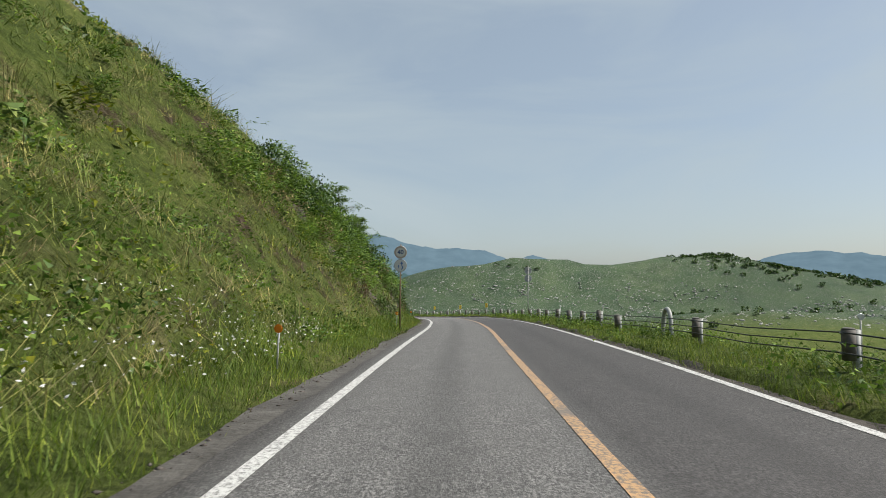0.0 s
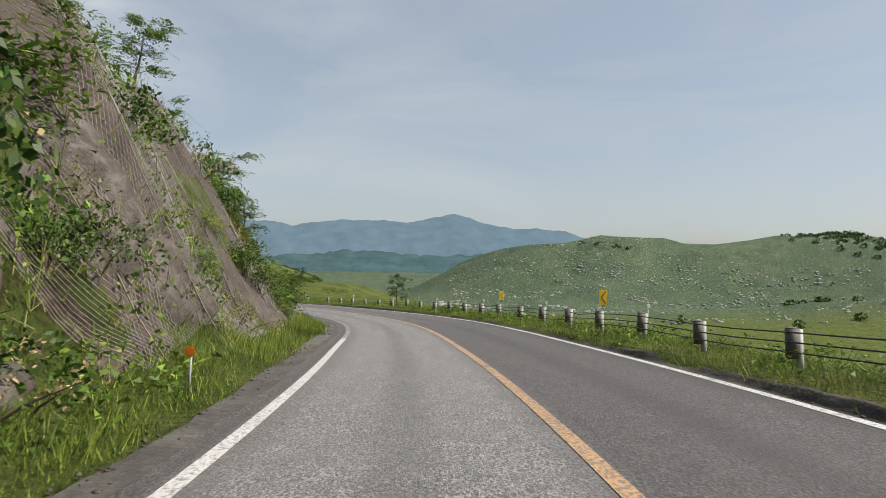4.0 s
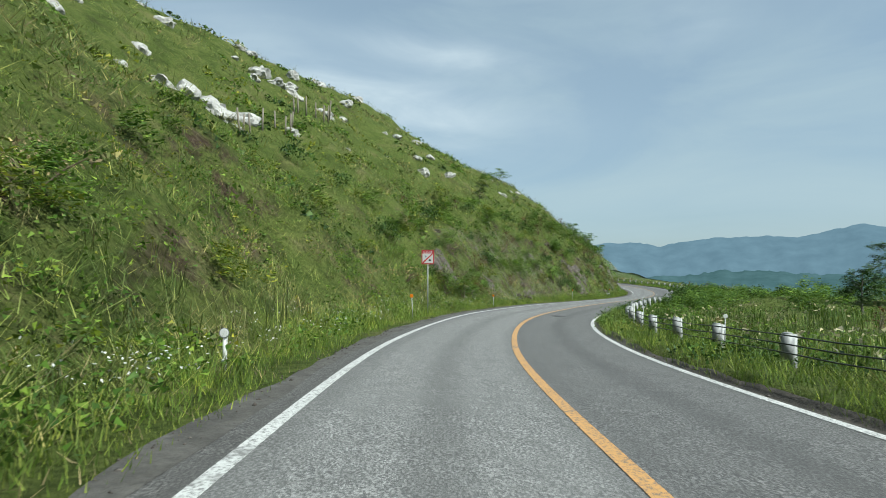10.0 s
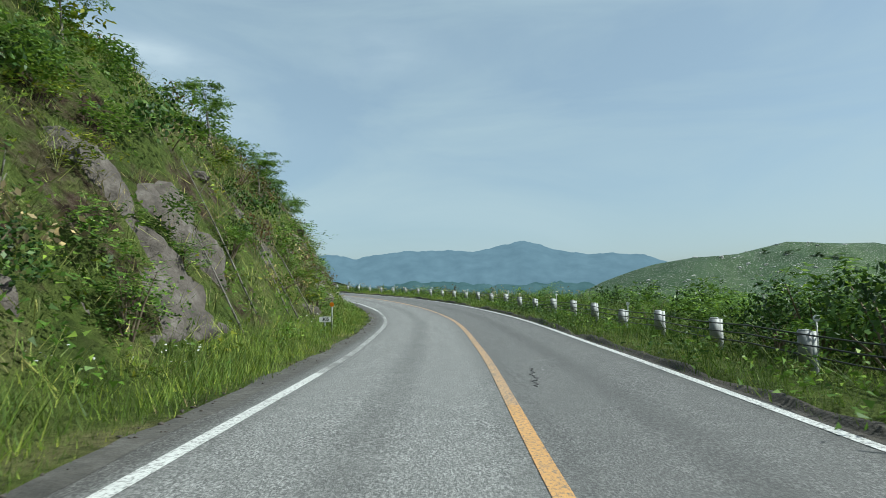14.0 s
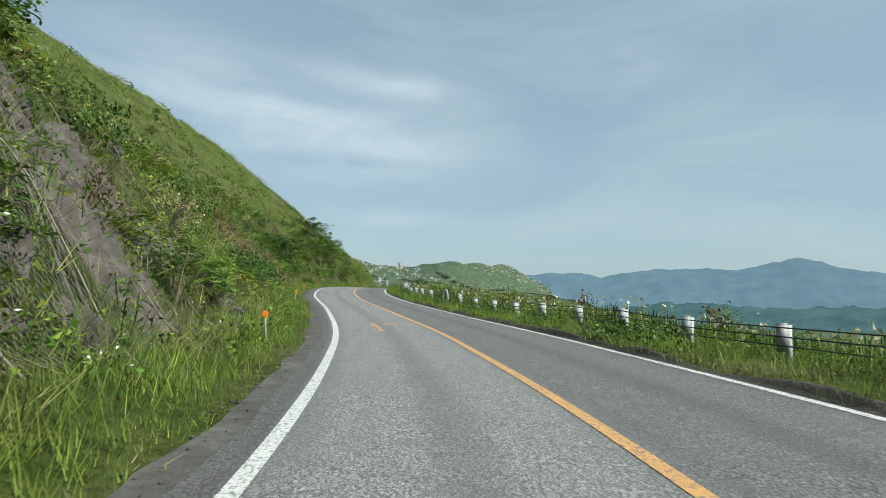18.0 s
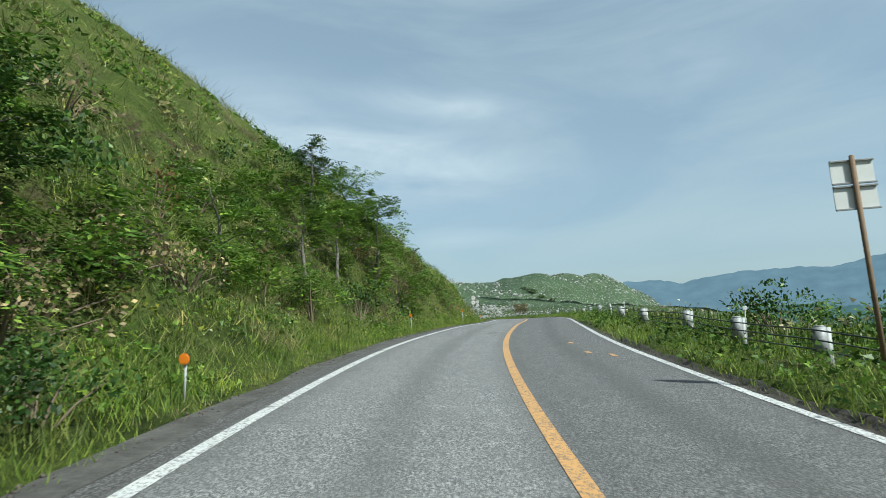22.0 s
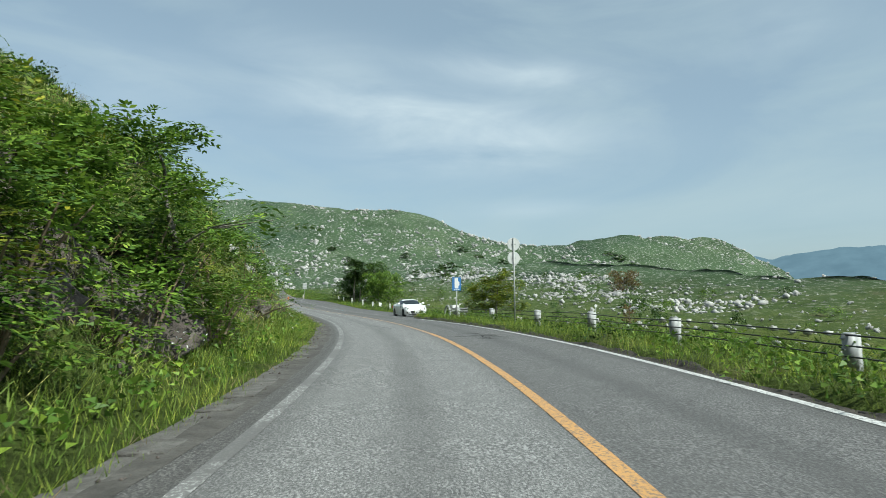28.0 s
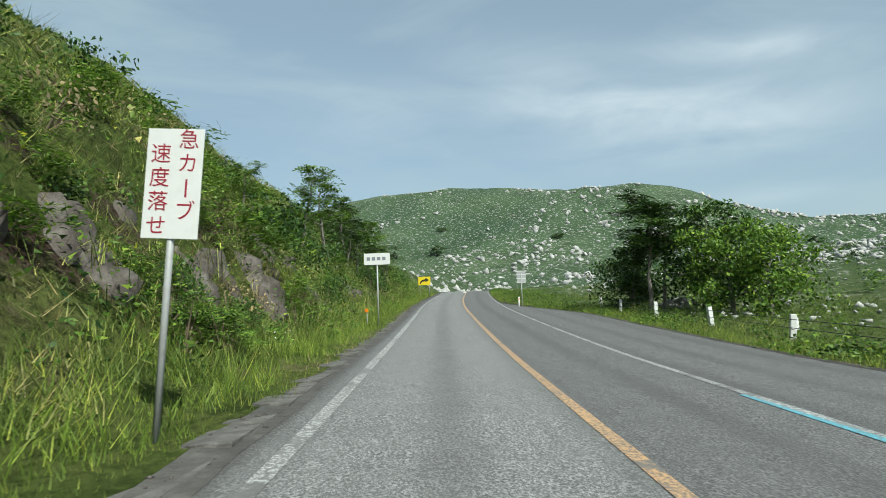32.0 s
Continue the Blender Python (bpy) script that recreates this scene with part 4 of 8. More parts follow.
def delineator(u, lat=-4.15, color="amber", h=0.95, lean=0.0):
    t = thing("delineator", spot(u, lat, 0, random.uniform(-6, 6), 0.05) @ pose(0, 0, 0, 0, lean, 0), "thin pale post with a round orange reflector in the grass" if color == "amber" else "slim white roadside post with a round white reflector", "delineator", "roadside delineators")
    bm = bmesh.new()
    tube(bm, (0, 0, 0), (0, 0, h), 0.017 if color == "amber" else 0.034, n=10)
    part("post", bm, PALE_STEEL if color == "amber" else WHITE, t)
    bm = disc_bm(0.062 if color == "amber" else 0.07, 0.03, 20, 0.006)
    bmesh.ops.translate(bm, vec=(0, -0.02, h + 0.04), verts=bm.verts)
    lens = part("reflector", bm, AMBER if color == "amber" else LENS, t)
    bm = ring_bm(0.058 if color == "amber" else 0.066, 0.072 if color == "amber" else 0.08, -0.045, 20)
    bmesh.ops.translate(bm, vec=(0, 0, h + 0.04), verts=bm.verts)
    part("rim", bm, AMBER if color == "amber" else STEEL, lens)
    return t


for u, hh in ((0.7, 0.70), (2.0, 0.63), (3.3, 0.58), (4.58, 0.60), (8.21, 0.70), (11.6, 0.95), (12.65, 0.72), (14.2, 0.92), (15.4, 0.92), (18.96, 0.68), (20.2, 0.70), (22.55, 0.56), (23.83, 0.70), (24.97, 0.88), (26.3, 0.55), (33.65, 0.58)):
    delineator(u, -4.3, "amber", hh, random.uniform(-4, 4))
delineator(21.18, -3.75, "amber", 0.62)
delineator(31.0, -4.6, "amber", 1.15)
delineator(7.03, -4.3, "white", 0.95)
delineator(10.61, -4.75, "white", 0.55)
delineator(9.46, -4.5, "white", 0.85)


def sign_pole(t, h, r=0.03, mat=None, x=0.0, name="pole"):
    bm = bmesh.new()
    tube(bm, (x, 0.04, 0), (x, 0.04, h), r, n=12)
    tube(bm, (x, 0.04, h), (x, 0.04, h + 0.012), r, r * 0.6, n=12)
    return part(name, bm, mat or STEEL, t)


def bracket(t, z):
    bm = bmesh.new()
    block(bm, (0, 0.025, z), (0.16, 0.05, 0.03), 0.006)
    part("bracket", bm, STEEL, t)


# 40 and winding-road discs
t = thing("road_sign", spot(1.85, -3.95, 0, 0, 0.1), "two round signs, 40 and a winding arrow, on a rusty pole", "road sign")
sign_pole(t, 3.85, 0.032, RUST)
for z in (3.52, 2.94):
    bm = disc_bm(0.285, 0.012)
    bmesh.ops.translate(bm, vec=(0, 0, z), verts=bm.verts)
    d = part("disc", bm, WHITE, t, "faded white disc")
    bm = ring_bm(0.205 if z > 3.2 else 0.250, 0.277, -0.013)
    bmesh.ops.translate(bm, vec=(0, 0, z), verts=bm.verts)
    part("ring", bm, FADED_RED if z > 3.2 else SIGN_GREY, d)
    bracket(t, z)
letters("40", 0.27, -0.016, 0, 3.52, NAVY, t, "numerals", 0.006)
arrow = poly_bm([(0.02, -0.19), (0.075, -0.13), (0.09, -0.06), (0.045, 0.0), (0.03, 0.06), (0.085, 0.05), (0.035, 0.20), (-0.045, 0.07), (0.0, 0.07), (0.005, -0.01), (0.05, -0.07), (0.035, -0.12), (0.0, -0.15)], -0.014)
bmesh.ops.translate(arrow, vec=(0.03, 0, 2.94), verts=arrow.verts)
part("winding_arrow", arrow, BLUE, t)
arrow = poly_bm([(-0.012, -0.08), (0.012, -0.08), (0.012, 0.0), (0.04, 0.0), (0.0, 0.08), (-0.04, 0.0), (-0.012, 0.0)], -0.014)
bmesh.ops.translate(arrow, vec=(-0.09, 0, 2.89), verts=arrow.verts)
part("small_arrow", arrow, BLUE, t)


def back_to_back(u, lat, heights, label, face_us, r=0.30, h=3.3, lean=0.0):
    t = thing("road_sign", spot(u, lat, 0, 0 if face_us else 180, 0.15) @ pose(0, 0, 0, 0, lean, 0), label, "road sign")
    sign_pole(t, h, 0.032, PALE_STEEL)
    for z in heights:
        bm = disc_bm(r, 0.012)
        bmesh.ops.translate(bm, vec=(0, 0, z), verts=bm.verts)
        d = part("disc", bm, SIGN_BACK if not face_us else WHITE, t)
        bm = ring_bm(r * 0.72, r * 0.97, -0.013)
        bmesh.ops.translate(bm, vec=(0, 0, z), verts=bm.verts)
        part("ring", bm, FADED_RED, d)
        bracket(t, z)
    return t


back_to_back(3.14, 4.4, (3.62, 3.04), "back of two round signs on a tall grey pole", False, 0.275, 3.95)
back_to_back(29.78, 4.3, (3.45, 2.87), "back of two round signs on a tall pale pole", False, 0.275, 3.72)
t = back_to_back(27.48, -4.35, (3.0, 2.42), "two round white signs on a pale pole by the hillside", True, 0.28, 3.25)
for z in (3.0, 2.42):
    bm = poly_bm([(-0.1, -0.07), (0.1, -0.07), (0.1, 0.07), (-0.1, 0.07)], -0.014)
    bmesh.ops.translate(bm, vec=(0, 0, z), verts=bm.verts)
    part("bar", bm, SIGN_GREY, t)

# yellow chevron plates on guard posts
for u in (4.44, 5.23, 6.02):
    t = thing("chevron_plate", spot(u, 4.62, 0.83, 0, 0.02), "small yellow plate with a red chevron above a guard post", "chevron sign", "chevron plates on the bend")
    bm = bmesh.new()
    block(bm, (0, 0, 0.27), (0.24, 0.012, 0.44), 0.004)
    part("plate", bm, SIGN_YELLOW, t)
    part("chevron", poly_bm([(0.06, 0.45), (0.10, 0.45), (-0.03, 0.27), (0.10, 0.09), (0.06, 0.09), (-0.08, 0.27)], -0.008), RED, t)
    bm = bmesh.new()
    tube(bm, (0, 0.02, -0.05), (0, 0.02, 0.4), 0.015, n=8)
    part("stem", bm, STEEL, t)

# distance boards
t = thing("distance_sign", spot(9.28, -4.05, 0, 12, 0.05), "white plate reading 6Km on a speckled grey pipe", "distance sign")
sign_pole(t, 1.12, 0.032, PALE_STEEL)
bm = bmesh.new()
block(bm, (0, 0, 1.2), (0.44, 0.016, 0.2), 0.004)
part("plate", bm, WHITE, t)
letters("6Km", 0.14, -0.0105, -0.04, 1.2, BLACK, t, "lettering", 0.003)
bm = bmesh.new()
block(bm, (0.17, -0.013, 1.19), (0.07, 0.008, 0.07), 0.002)
part("mark", bm, BLUR, t)
bm = bmesh.new()
tube(bm, (0, 0.0, 0.95), (0, 0.0, 1.02), 0.04, n=12)
part("collar", bm, WHITE, t)
t = thing("kilometre_plate", spot(15.39, -4.5, 0, 8, 0.05), "small white plate numbered 305 on a short post", "marker plate")
sign_pole(t, 0.40, 0.025, PALE_STEEL)
bm = bmesh.new()
block(bm, (0, 0, 0.42), (0.36, 0.014, 0.17), 0.004)
part("plate", bm, WHITE, t)
letters("305", 0.15, -0.0095, 0.02, 0.42, BLACK, t, "numerals", 0.003)

# fire warning
t = thing("fire_warning_sign", spot(11.88, -4.75, 0, 4, 0.08), "red-bordered square fire warning sign on a thin pale pole", "warning sign")
sign_pole(t, 2.5, 0.028, PALE_STEEL)
bm = bmesh.new()
block(bm, (0, 0, 2.75), (0.60, 0.014, 0.68), 0.004)
plate = part("plate", bm, RED, t)
bm = bmesh.new()
block(bm, (0, -0.009, 2.69), (0.51, 0.006, 0.46), 0.002)
part("panel", bm, WHITE, plate)
letters("火災注意", 0.115, -0.0095, 0, 2.985, WHITE, t, "lettering", 0.0)
part("slash", poly_bm([(-0.25, 2.47), (-0.20, 2.46), (0.25, 2.89), (0.24, 2.92), (0.20, 2.92), (-0.25, 2.51)], -0.014), RED, t)
part("ember", poly_bm([(0.03, 2.60), (0.10, 2.54), (0.17, 2.60), (0.10, 2.67)], -0.014), BLACK, t)
part("match", poly_bm([(-0.16, 2.86), (-0.13, 2.86), (-0.08, 2.76), (-0.02, 2.82), (-0.09, 2.72)], -0.014), NAVY, t)

# back of two square plates on a leaning pole
t = thing("road_sign", spot(22.55, 4.35, 0, 180, 0.42) @ pose(0, 0, 0, 0, 2.2, 0), "back of two white square plates on a rusty leaning pole", "road sign")
sign_pole(t, 3.25, 0.032, RUST)
for z in (3.05, 2.72):
    bm = bmesh.new()
    block(bm, (0, 0, z), (0.54, 0.012, 0.30), 0.004)
    p = part("plate", bm, WHITE, t)
    for dz in (-0.145, 0.145):
        bm = bmesh.new()
        block(bm, (0, 0.02, z + dz), (0.55, 0.03, 0.022), 0.003)
        part("rail", bm, STEEL, p)

# blue guide board with a pale outline map
t = thing("guide_sign", spot(30.42, 4.25, 0, 0, 0.15), "blue board with a plain white shape on a pale pole", "guide sign")
sign_pole(t, 2.05, 0.035, PALE_STEEL)
bm = bmesh.new()
block(bm, (0, 0, 2.05), (0.52, 0.02, 0.74), 0.006)
plate = part("plate", bm, BLUE, t)
part("pale_shape", poly_bm([(-0.12, 1.80), (0.10, 1.80), (0.10, 1.92), (0.16, 1.98), (0.16, 2.14), (0.08, 2.22), (0.07, 2.38), (-0.12, 2.38)], -0.011), WHITE, plate)
for k in range(3):
    bm = bmesh.new()
    block(bm, (-0.12 + 0.12 * k, -0.012, 1.73), (0.09, 0.004, 0.045), 0.001)
    part("bar", bm, WHITE, plate)

# slow-down board
t = thing("slow_down_sign", spot(32.38, -4.0, 0, -3, 0.1) @ pose(0, 0, 0, 0, 4.0, 0) @ Matrix.Scale(0.82, 4), "tall white board with dark red Japanese lettering on a steel pole", "warning sign")
sign_pole(t, 3.37, 0.038, PALE_STEEL)
bm = bmesh.new()
block(bm, (0, 0, 2.87), (0.62, 0.02, 1.2), 0.006)
part("board", bm, WHITE, t)
for k, ch in enumerate("急カーブ"):
    if ch == "ー":
        bm = bmesh.new()
        block(bm, (0.15, -0.0125, 3.34 - 0.26 * k), (0.022, 0.004, 0.20), 0.001)
        part("lettering", bm, DARK_RED, t)
    else:
        letters(ch, 0.23, -0.0125, 0.15, 3.34 - 0.26 * k, DARK_RED, t, "lettering", 0.0)
for k, ch in enumerate("速度落せ"):
    letters(ch, 0.23, -0.0125, -0.15, 3.18 - 0.26 * k, DARK_RED, t, "lettering", 0.0)
for z in (2.45, 3.3):
    bracket(t, z)

# white name board with bars
t = thing("name_board", spot(33.66, -3.9, 0.1, -4, 0.2), "white board with unreadable grey lettering on a thin pole", "sign board")
sign_pole(t, 2.6, 0.03, PALE_STEEL)
bm = bmesh.new()
block(bm, (0, 0, 2.62), (1.0, 0.02, 0.44), 0.005)
plate = part("board", bm, WHITE, t)
for k in range(4):
    bm = bmesh.new()
    block(bm, (-0.33 + 0.2 * k, -0.012, 2.63), (0.13, 0.004, 0.13), 0.002)
    part("bar", bm, BLUR, plate)

# yellow bend board
t = thing("bend_board", spot(36.6, -4.1, 0.1, -8, 0.15) @ Matrix.Scale(1.25, 4), "yellow board with a black bent arrow on two short posts", "warning sign")
for x in (-0.4, 0.4):
    sign_pole(t, 1.3, 0.03, STEEL, x, "post")
bm = bmesh.new()
block(bm, (0, 0, 1.45), (1.05, 0.02, 0.7), 0.006)
plate = part("board", bm, SIGN_YELLOW, t)
part("arrow", poly_bm([(-0.42, 1.2), (-0.36, 1.38), (-0.22, 1.52), (0.1, 1.6), (0.1, 1.72), (0.42, 1.5), (0.1, 1.34), (0.1, 1.44), (-0.15, 1.38), (-0.28, 1.28), (-0.32, 1.2)], -0.012), BLACK, plate)

# lattice sign backs at the bend
t = thing("road_sign", spot(35.02, 4.0, 0, 180, 0.1), "back of a pale framed plate on a post at the bend", "road sign")
sign_pole(t, 2.5, 0.035, PALE_STEEL)
bm = bmesh.new()
block(bm, (0, 0, 2.25), (0.62, 0.012, 0.85), 0.004)
p = part("plate", bm, SIGN_GREY, t)
for z in (1.88, 2.14, 2.40, 2.64):
    bm = bmesh.new()
    block(bm, (0, 0.02, z), (0.66, 0.03, 0.05), 0.003)
    part("rail", bm, WHITE, p)
t = thing("marker_post", spot(35.0, 3.75, 0, 0, 0.05), "short white marker post in the grass at the bend", "marker post")
bm = bmesh.new()
tube(bm, (0, 0, 0), (0, 0, 0.8), 0.06, n=12)
tube(bm, (0, 0, 0.8), (0, 0, 0.84), 0.06, 0.035, n=12)
part("post", bm, WHITE, t)
bm = bmesh.new()
block(bm, (0, -0.062, 0.68), (0.06, 0.012, 0.1), 0.003)
part("reflector", bm, AMBER, t)

# wooden fence posts beside the lay-by, a fallen board, a white box and a rail stub
for k, (u, lat) in enumerate(((33.3, 8.9), (33.72, 9.1), (34.1, 8.8), (34.5, 8.7), (34.95, 9.2), (32.75, 8.9), (32.25, 8.8))):
    t = thing("marker_post", spot(u, lat, 0, random.uniform(-15, 15), 0.1) @ pose(0, 0, 0, random.uniform(-3, 3), random.uniform(-4, 4), 0), "short squared white post in the grass behind the lay-by", "marker post", "posts behind the lay-by")
    bm = bmesh.new()
    block(bm, (0, 0, 0.42), (0.17, 0.17, 0.84), 0.02)
    part("post", bm, WHITE, t)
    bm = bmesh.new()
    tube(bm, (-0.09, 0, 0.62), (-0.11, 0, 0.62), 0.03, n=8)
    part("bolt", bm, STEEL, t)
low_rail = thing("low_cables", pose(*on_road([33.3], [8.9])[0]), "thin dark cables between the posts behind the lay-by", "cable fence")
inv = low_rail.matrix_world.inverted()
for h in (0.35, 0.6):
    bm = bmesh.new()
    pts = [inv @ Vector((*on_road([v], [l])[0][:2], ground_z(v, l) + h)) for v, l in ((31.2, 8.2), (32.25, 8.72), (32.75, 8.8), (33.3, 8.8), (33.72, 9.0), (34.1, 8.7), (34.5, 8.6), (34.95, 9.1))]
    pipe(bm, pts, 0.012)
    part("cable", bm, CABLE, low_rail)
t = thing("leaning_board", spot(33.5, 10.6, 0.05, 25, 0.1) @ pose(0, 0, 0, -14, 18, 0) @ Matrix.Scale(0.6, 4), "weathered white board leaning in the grass", "board")
bm = bmesh.new()
block(bm, (0, 0, 0.5), (0.75, 0.03, 0.85), 0.008)
part("board", bm, WHITE, t)
bm = bmesh.new()
block(bm, (0, 0.04, 0.4), (0.08, 0.05, 0.9), 0.008)
part("batten", bm, WOOD_GREY, t)
t = thing("utility_box", spot(30.86, 6.1, 0, 20, 0.08), "small white steel box on a short leg behind the arch", "utility box")
bm = bmesh.new()
block(bm, (0, 0, 0.72), (0.55, 0.3, 0.42), 0.03)
part("box", bm, WHITE, t)
bm = bmesh.new()
tube(bm, (0, 0, 0), (0, 0, 0.55), 0.05, n=10)
part("leg", bm, STEEL, t)
t = thing("guard_rail", spot(30.84, 6.3, 0, 75, 0.1), "short grey corrugated guard rail stub on two posts", "guard rail")
bm = bmesh.new()
prof = [(0.0, -0.16), (-0.05, -0.11), (-0.05, -0.05), (0.01, 0.0), (-0.05, 0.05), (-0.05, 0.11), (0.0, 0.16)]
rows = [[bm.verts.new((x, y, 0.62 + z)) for x, z in prof] for y in np.linspace(-0.6, 0.6, 4)]
for a, b in zip(rows, rows[1:]):
    for k in range(len(prof) - 1):
        bm.faces.new((a[k], a[k + 1], b[k + 1], b[k]))
bmesh.ops.solidify(bm, geom=bm.faces[:], thickness=0.006)
part("rail", bm, PALE_STEEL, t)
for y in (-0.4, 0.4):
    bm = bmesh.new()
    tube(bm, (0.07, y, 0), (0.07, y, 0.78), 0.06, n=12)
    part("post", bm, PALE_STEEL, t)


# ---- road paint and wear ----
def paint(name, pts, mat, label, cat="road marking", up=0.007):
    """A flat figure on the road: (station, offset) corners."""
    me = bpy.data.meshes.new(name)
    P = [tuple(on_road([u], [l], up)[0]) for u, l in pts]
    n = len(P)
    base = [(x, y, z - 0.005) for x, y, z in P]
    me.from_pydata(P + base, [], [list(range(n))] + [[k, n + k, n + (k + 1) % n, (k + 1) % n] for k in range(n)])
    me.materials.append(mat)
    return tagged(new(name, me), label, cat, kind="structure")


paint("cyan_strip", [(8.33, -2.82), (8.33, -2.63), (8.56, -2.62), (8.56, -2.82)], CYAN_PAINT, "cyan painted strip inside the edge line")
paint("cyan_strip", [(8.61, -2.82), (8.61, -2.66), (8.76, -2.68), (8.76, -2.82)], CYAN_PAINT, "cyan painted strip inside the edge line")
paint("white_patch", [(8.563, -2.82), (8.563, -2.63), (8.607, -2.60), (8.607, -2.80)], WHITE_LINE, "white mark between two cyan strips")
paint("cyan_strip", [(32.34, 2.50), (32.34, 2.64), (32.60, 2.60), (32.60, 2.50)], CYAN_PAINT, "cyan painted strip beside the edge line")
# worn numerals of the speed limit
paint("road_numeral", [(19.22, -1.72), (19.22, -1.55), (19.49, -1.58), (19.49, -1.66)], WORN_YELLOW, "worn yellow numeral painted on the lane")
paint("road_numeral", [(19.24, -1.86), (19.24, -1.78), (19.46, -1.68), (19.46, -1.74)], WORN_YELLOW, "worn yellow numeral painted on the lane")
paint("road_numeral", [(19.40, -1.34), (19.40, -1.24), (19.45, -1.24), (19.45, -1.34)], WORN_YELLOW, "worn yellow numeral painted on the lane")
paint("road_numeral", [(19.39, -0.86), (19.45, -0.98), (19.475, -1.15), (19.455, -1.16), (19.43, -1.02), (19.39, -0.96)], WORN_YELLOW, "worn yellow numeral painted on the lane")
for u, l in ((22.95, 1.7), (23.15, 1.65), (22.9, 2.1)):
    paint("yellow_scrap", [(u, l), (u, l + 0.12), (u + 0.035, l + 0.10), (u + 0.035, l)], YELLOW_LINE, "scrap of worn yellow road paint")
TAR = painted("dark_tar", (0.035, 0.034, 0.033), 0.75, 0.0, 0.5, 20.0, (0.09, 0.09, 0.085))


def crack(name, u, l, du, dl, n=14, w=0.02, seed=1):
    """A jagged tarred crack."""
    r = random.Random(seed)
    top, low = [], []
    for k in range(n):
        f = k / (n - 1)
        uu, ll = u + du * f + r.uniform(-1, 1) * 0.004, l + dl * f + r.uniform(-1, 1) * 0.05
        ww = w * r.uniform(0.4, 1.6) * (math.sin(math.pi * min(max(f, 0.04), 0.96)) + 0.15)
        top.append((uu, ll + ww))
        low.append((uu, ll - ww))
    paint(name, top + low[::-1], TAR, "dark tarred crack across the asphalt", "road crack", 0.006)


for k, (u, l, du, dl) in enumerate(((21.42, -2.35, 0.08, 0.3), (21.47, -2.2, 0.07, 0.35), (21.45, -2.5, 0.05, 0.2), (21.1, -2.3, 0.1, 0.2), (29.36, 0.6, 0.02, 1.2), (29.27, 1.0, 0.02, 1.1), (29.92, -1.25, -0.16, 0.4), (29.62, -1.0, 0.02, 0.3), (23.56, -0.7, 0.03, 0.35), (14.6, 0.5, 0.15, 0.2), (29.45, 0.9, 0.02, 0.9), (29.40, 1.2, 0.015, 0.8), (29.33, 1.5, 0.02, 0.7), (29.30, 0.9, 0.015, 0.6), (29.42, 1.7, -0.05, 0.25), (29.35, 1.4, 0.06, 0.2))):
    crack("road_crack", u, l, du, dl, 22, 0.016, k + 3)
paint("tar_stain", [(12.22, 0.55), (12.26, 0.7), (12.25, 1.2), (12.22, 1.35), (12.19, 1.1), (12.18, 0.7)], TAR, "dark oval mark on the lane", "road stain", 0.006)
paint("tar_stain", [(23.57, -0.80), (23.59, -0.68), (23.605, -0.5), (23.585, -0.45), (23.565, -0.6)], TAR, "dark oval mark on the lane", "road stain", 0.006)

# concrete gutter slabs along the hill side
slab_bm = bmesh.new()
block(slab_bm, (0, 0, 0), (0.42, 0.97, 0.10), 0.012)
slab_me = bpy.data.meshes.new("gutter_slab")
slab_bm.to_mesh(slab_me)
slab_bm.free()
slab_me.materials.append(stone_material("mossy_concrete", (0.065, 0.060, 0.052), (0.135, 0.126, 0.114), (0.22, 0.21, 0.195), 4.0))
gutter = tagged(new("gutter"), "row of old concrete gutter slabs beside the asphalt", "gutter", kind="structure")
for a, b in ((5.0, 9.2), (27.6, 34.6)):
    for u in np.arange(a, b, 1 / 15.0):
        lat = -float(lane(np.array([u]), "l")[0]) - 0.70
        q = on_road([u], [lat])[0]
        o = new("gutter_slab", slab_me)
        o.matrix_world = pose(q[0], q[1], q[2] - 0.038 + random.uniform(-0.03, 0.006), random.uniform(-1.2, 1.2), random.uniform(-3, 1.5), heading([u]) + random.uniform(-2.5, 2.5))
        o.parent = gutter


# ---- the parked coupe ----
CAR_WHITE, n_, l_, p_ = material("white_car_paint")
p_.inputs["Base Color"].default_value = (0.80, 0.80, 0.79, 1)
p_.inputs["Roughness"].default_value, p_.inputs["Coat Weight"].default_value, p_.inputs["Coat Roughness"].default_value = 0.35, 0.8, 0.05
CAR_GLASS, n_, l_, p_ = material("dark_car_glass")
p_.inputs["Base Color"].default_value = (0.012, 0.016, 0.018, 1)
p_.inputs["Roughness"].default_value, p_.inputs["Specular IOR Level"].default_value = 0.04, 0.6
TYRE = painted("black_rubber", (0.018, 0.018, 0.018), 0.8, 0.0, 0.3, 14.0, (0.05, 0.045, 0.04))
RIM = painted("dark_alloy", (0.09, 0.09, 0.095), 0.35, 0.8, 0.15)
DARK_TRIM = painted("black_plastic_trim", (0.016, 0.016, 0.017), 0.55, 0.0, 0.2)
LAMP_GLASS = painted("lamp_lens", (0.55, 0.57, 0.58), 0.08, 0.35, 0.1)


def half_section(w, zt, zb):
    return [(0, zt + 0.030), (0.42 * w, zt + 0.026), (0.74 * w, zt + 0.004), (0.90 * w, zt - 0.05), (0.975 * w, zt - 0.15), (w, 0.5 * (zt + zb) + 0.02), (0.985 * w, zb + 0.17), (0.955 * w, zb + 0.02), (0.60 * w, zb)]


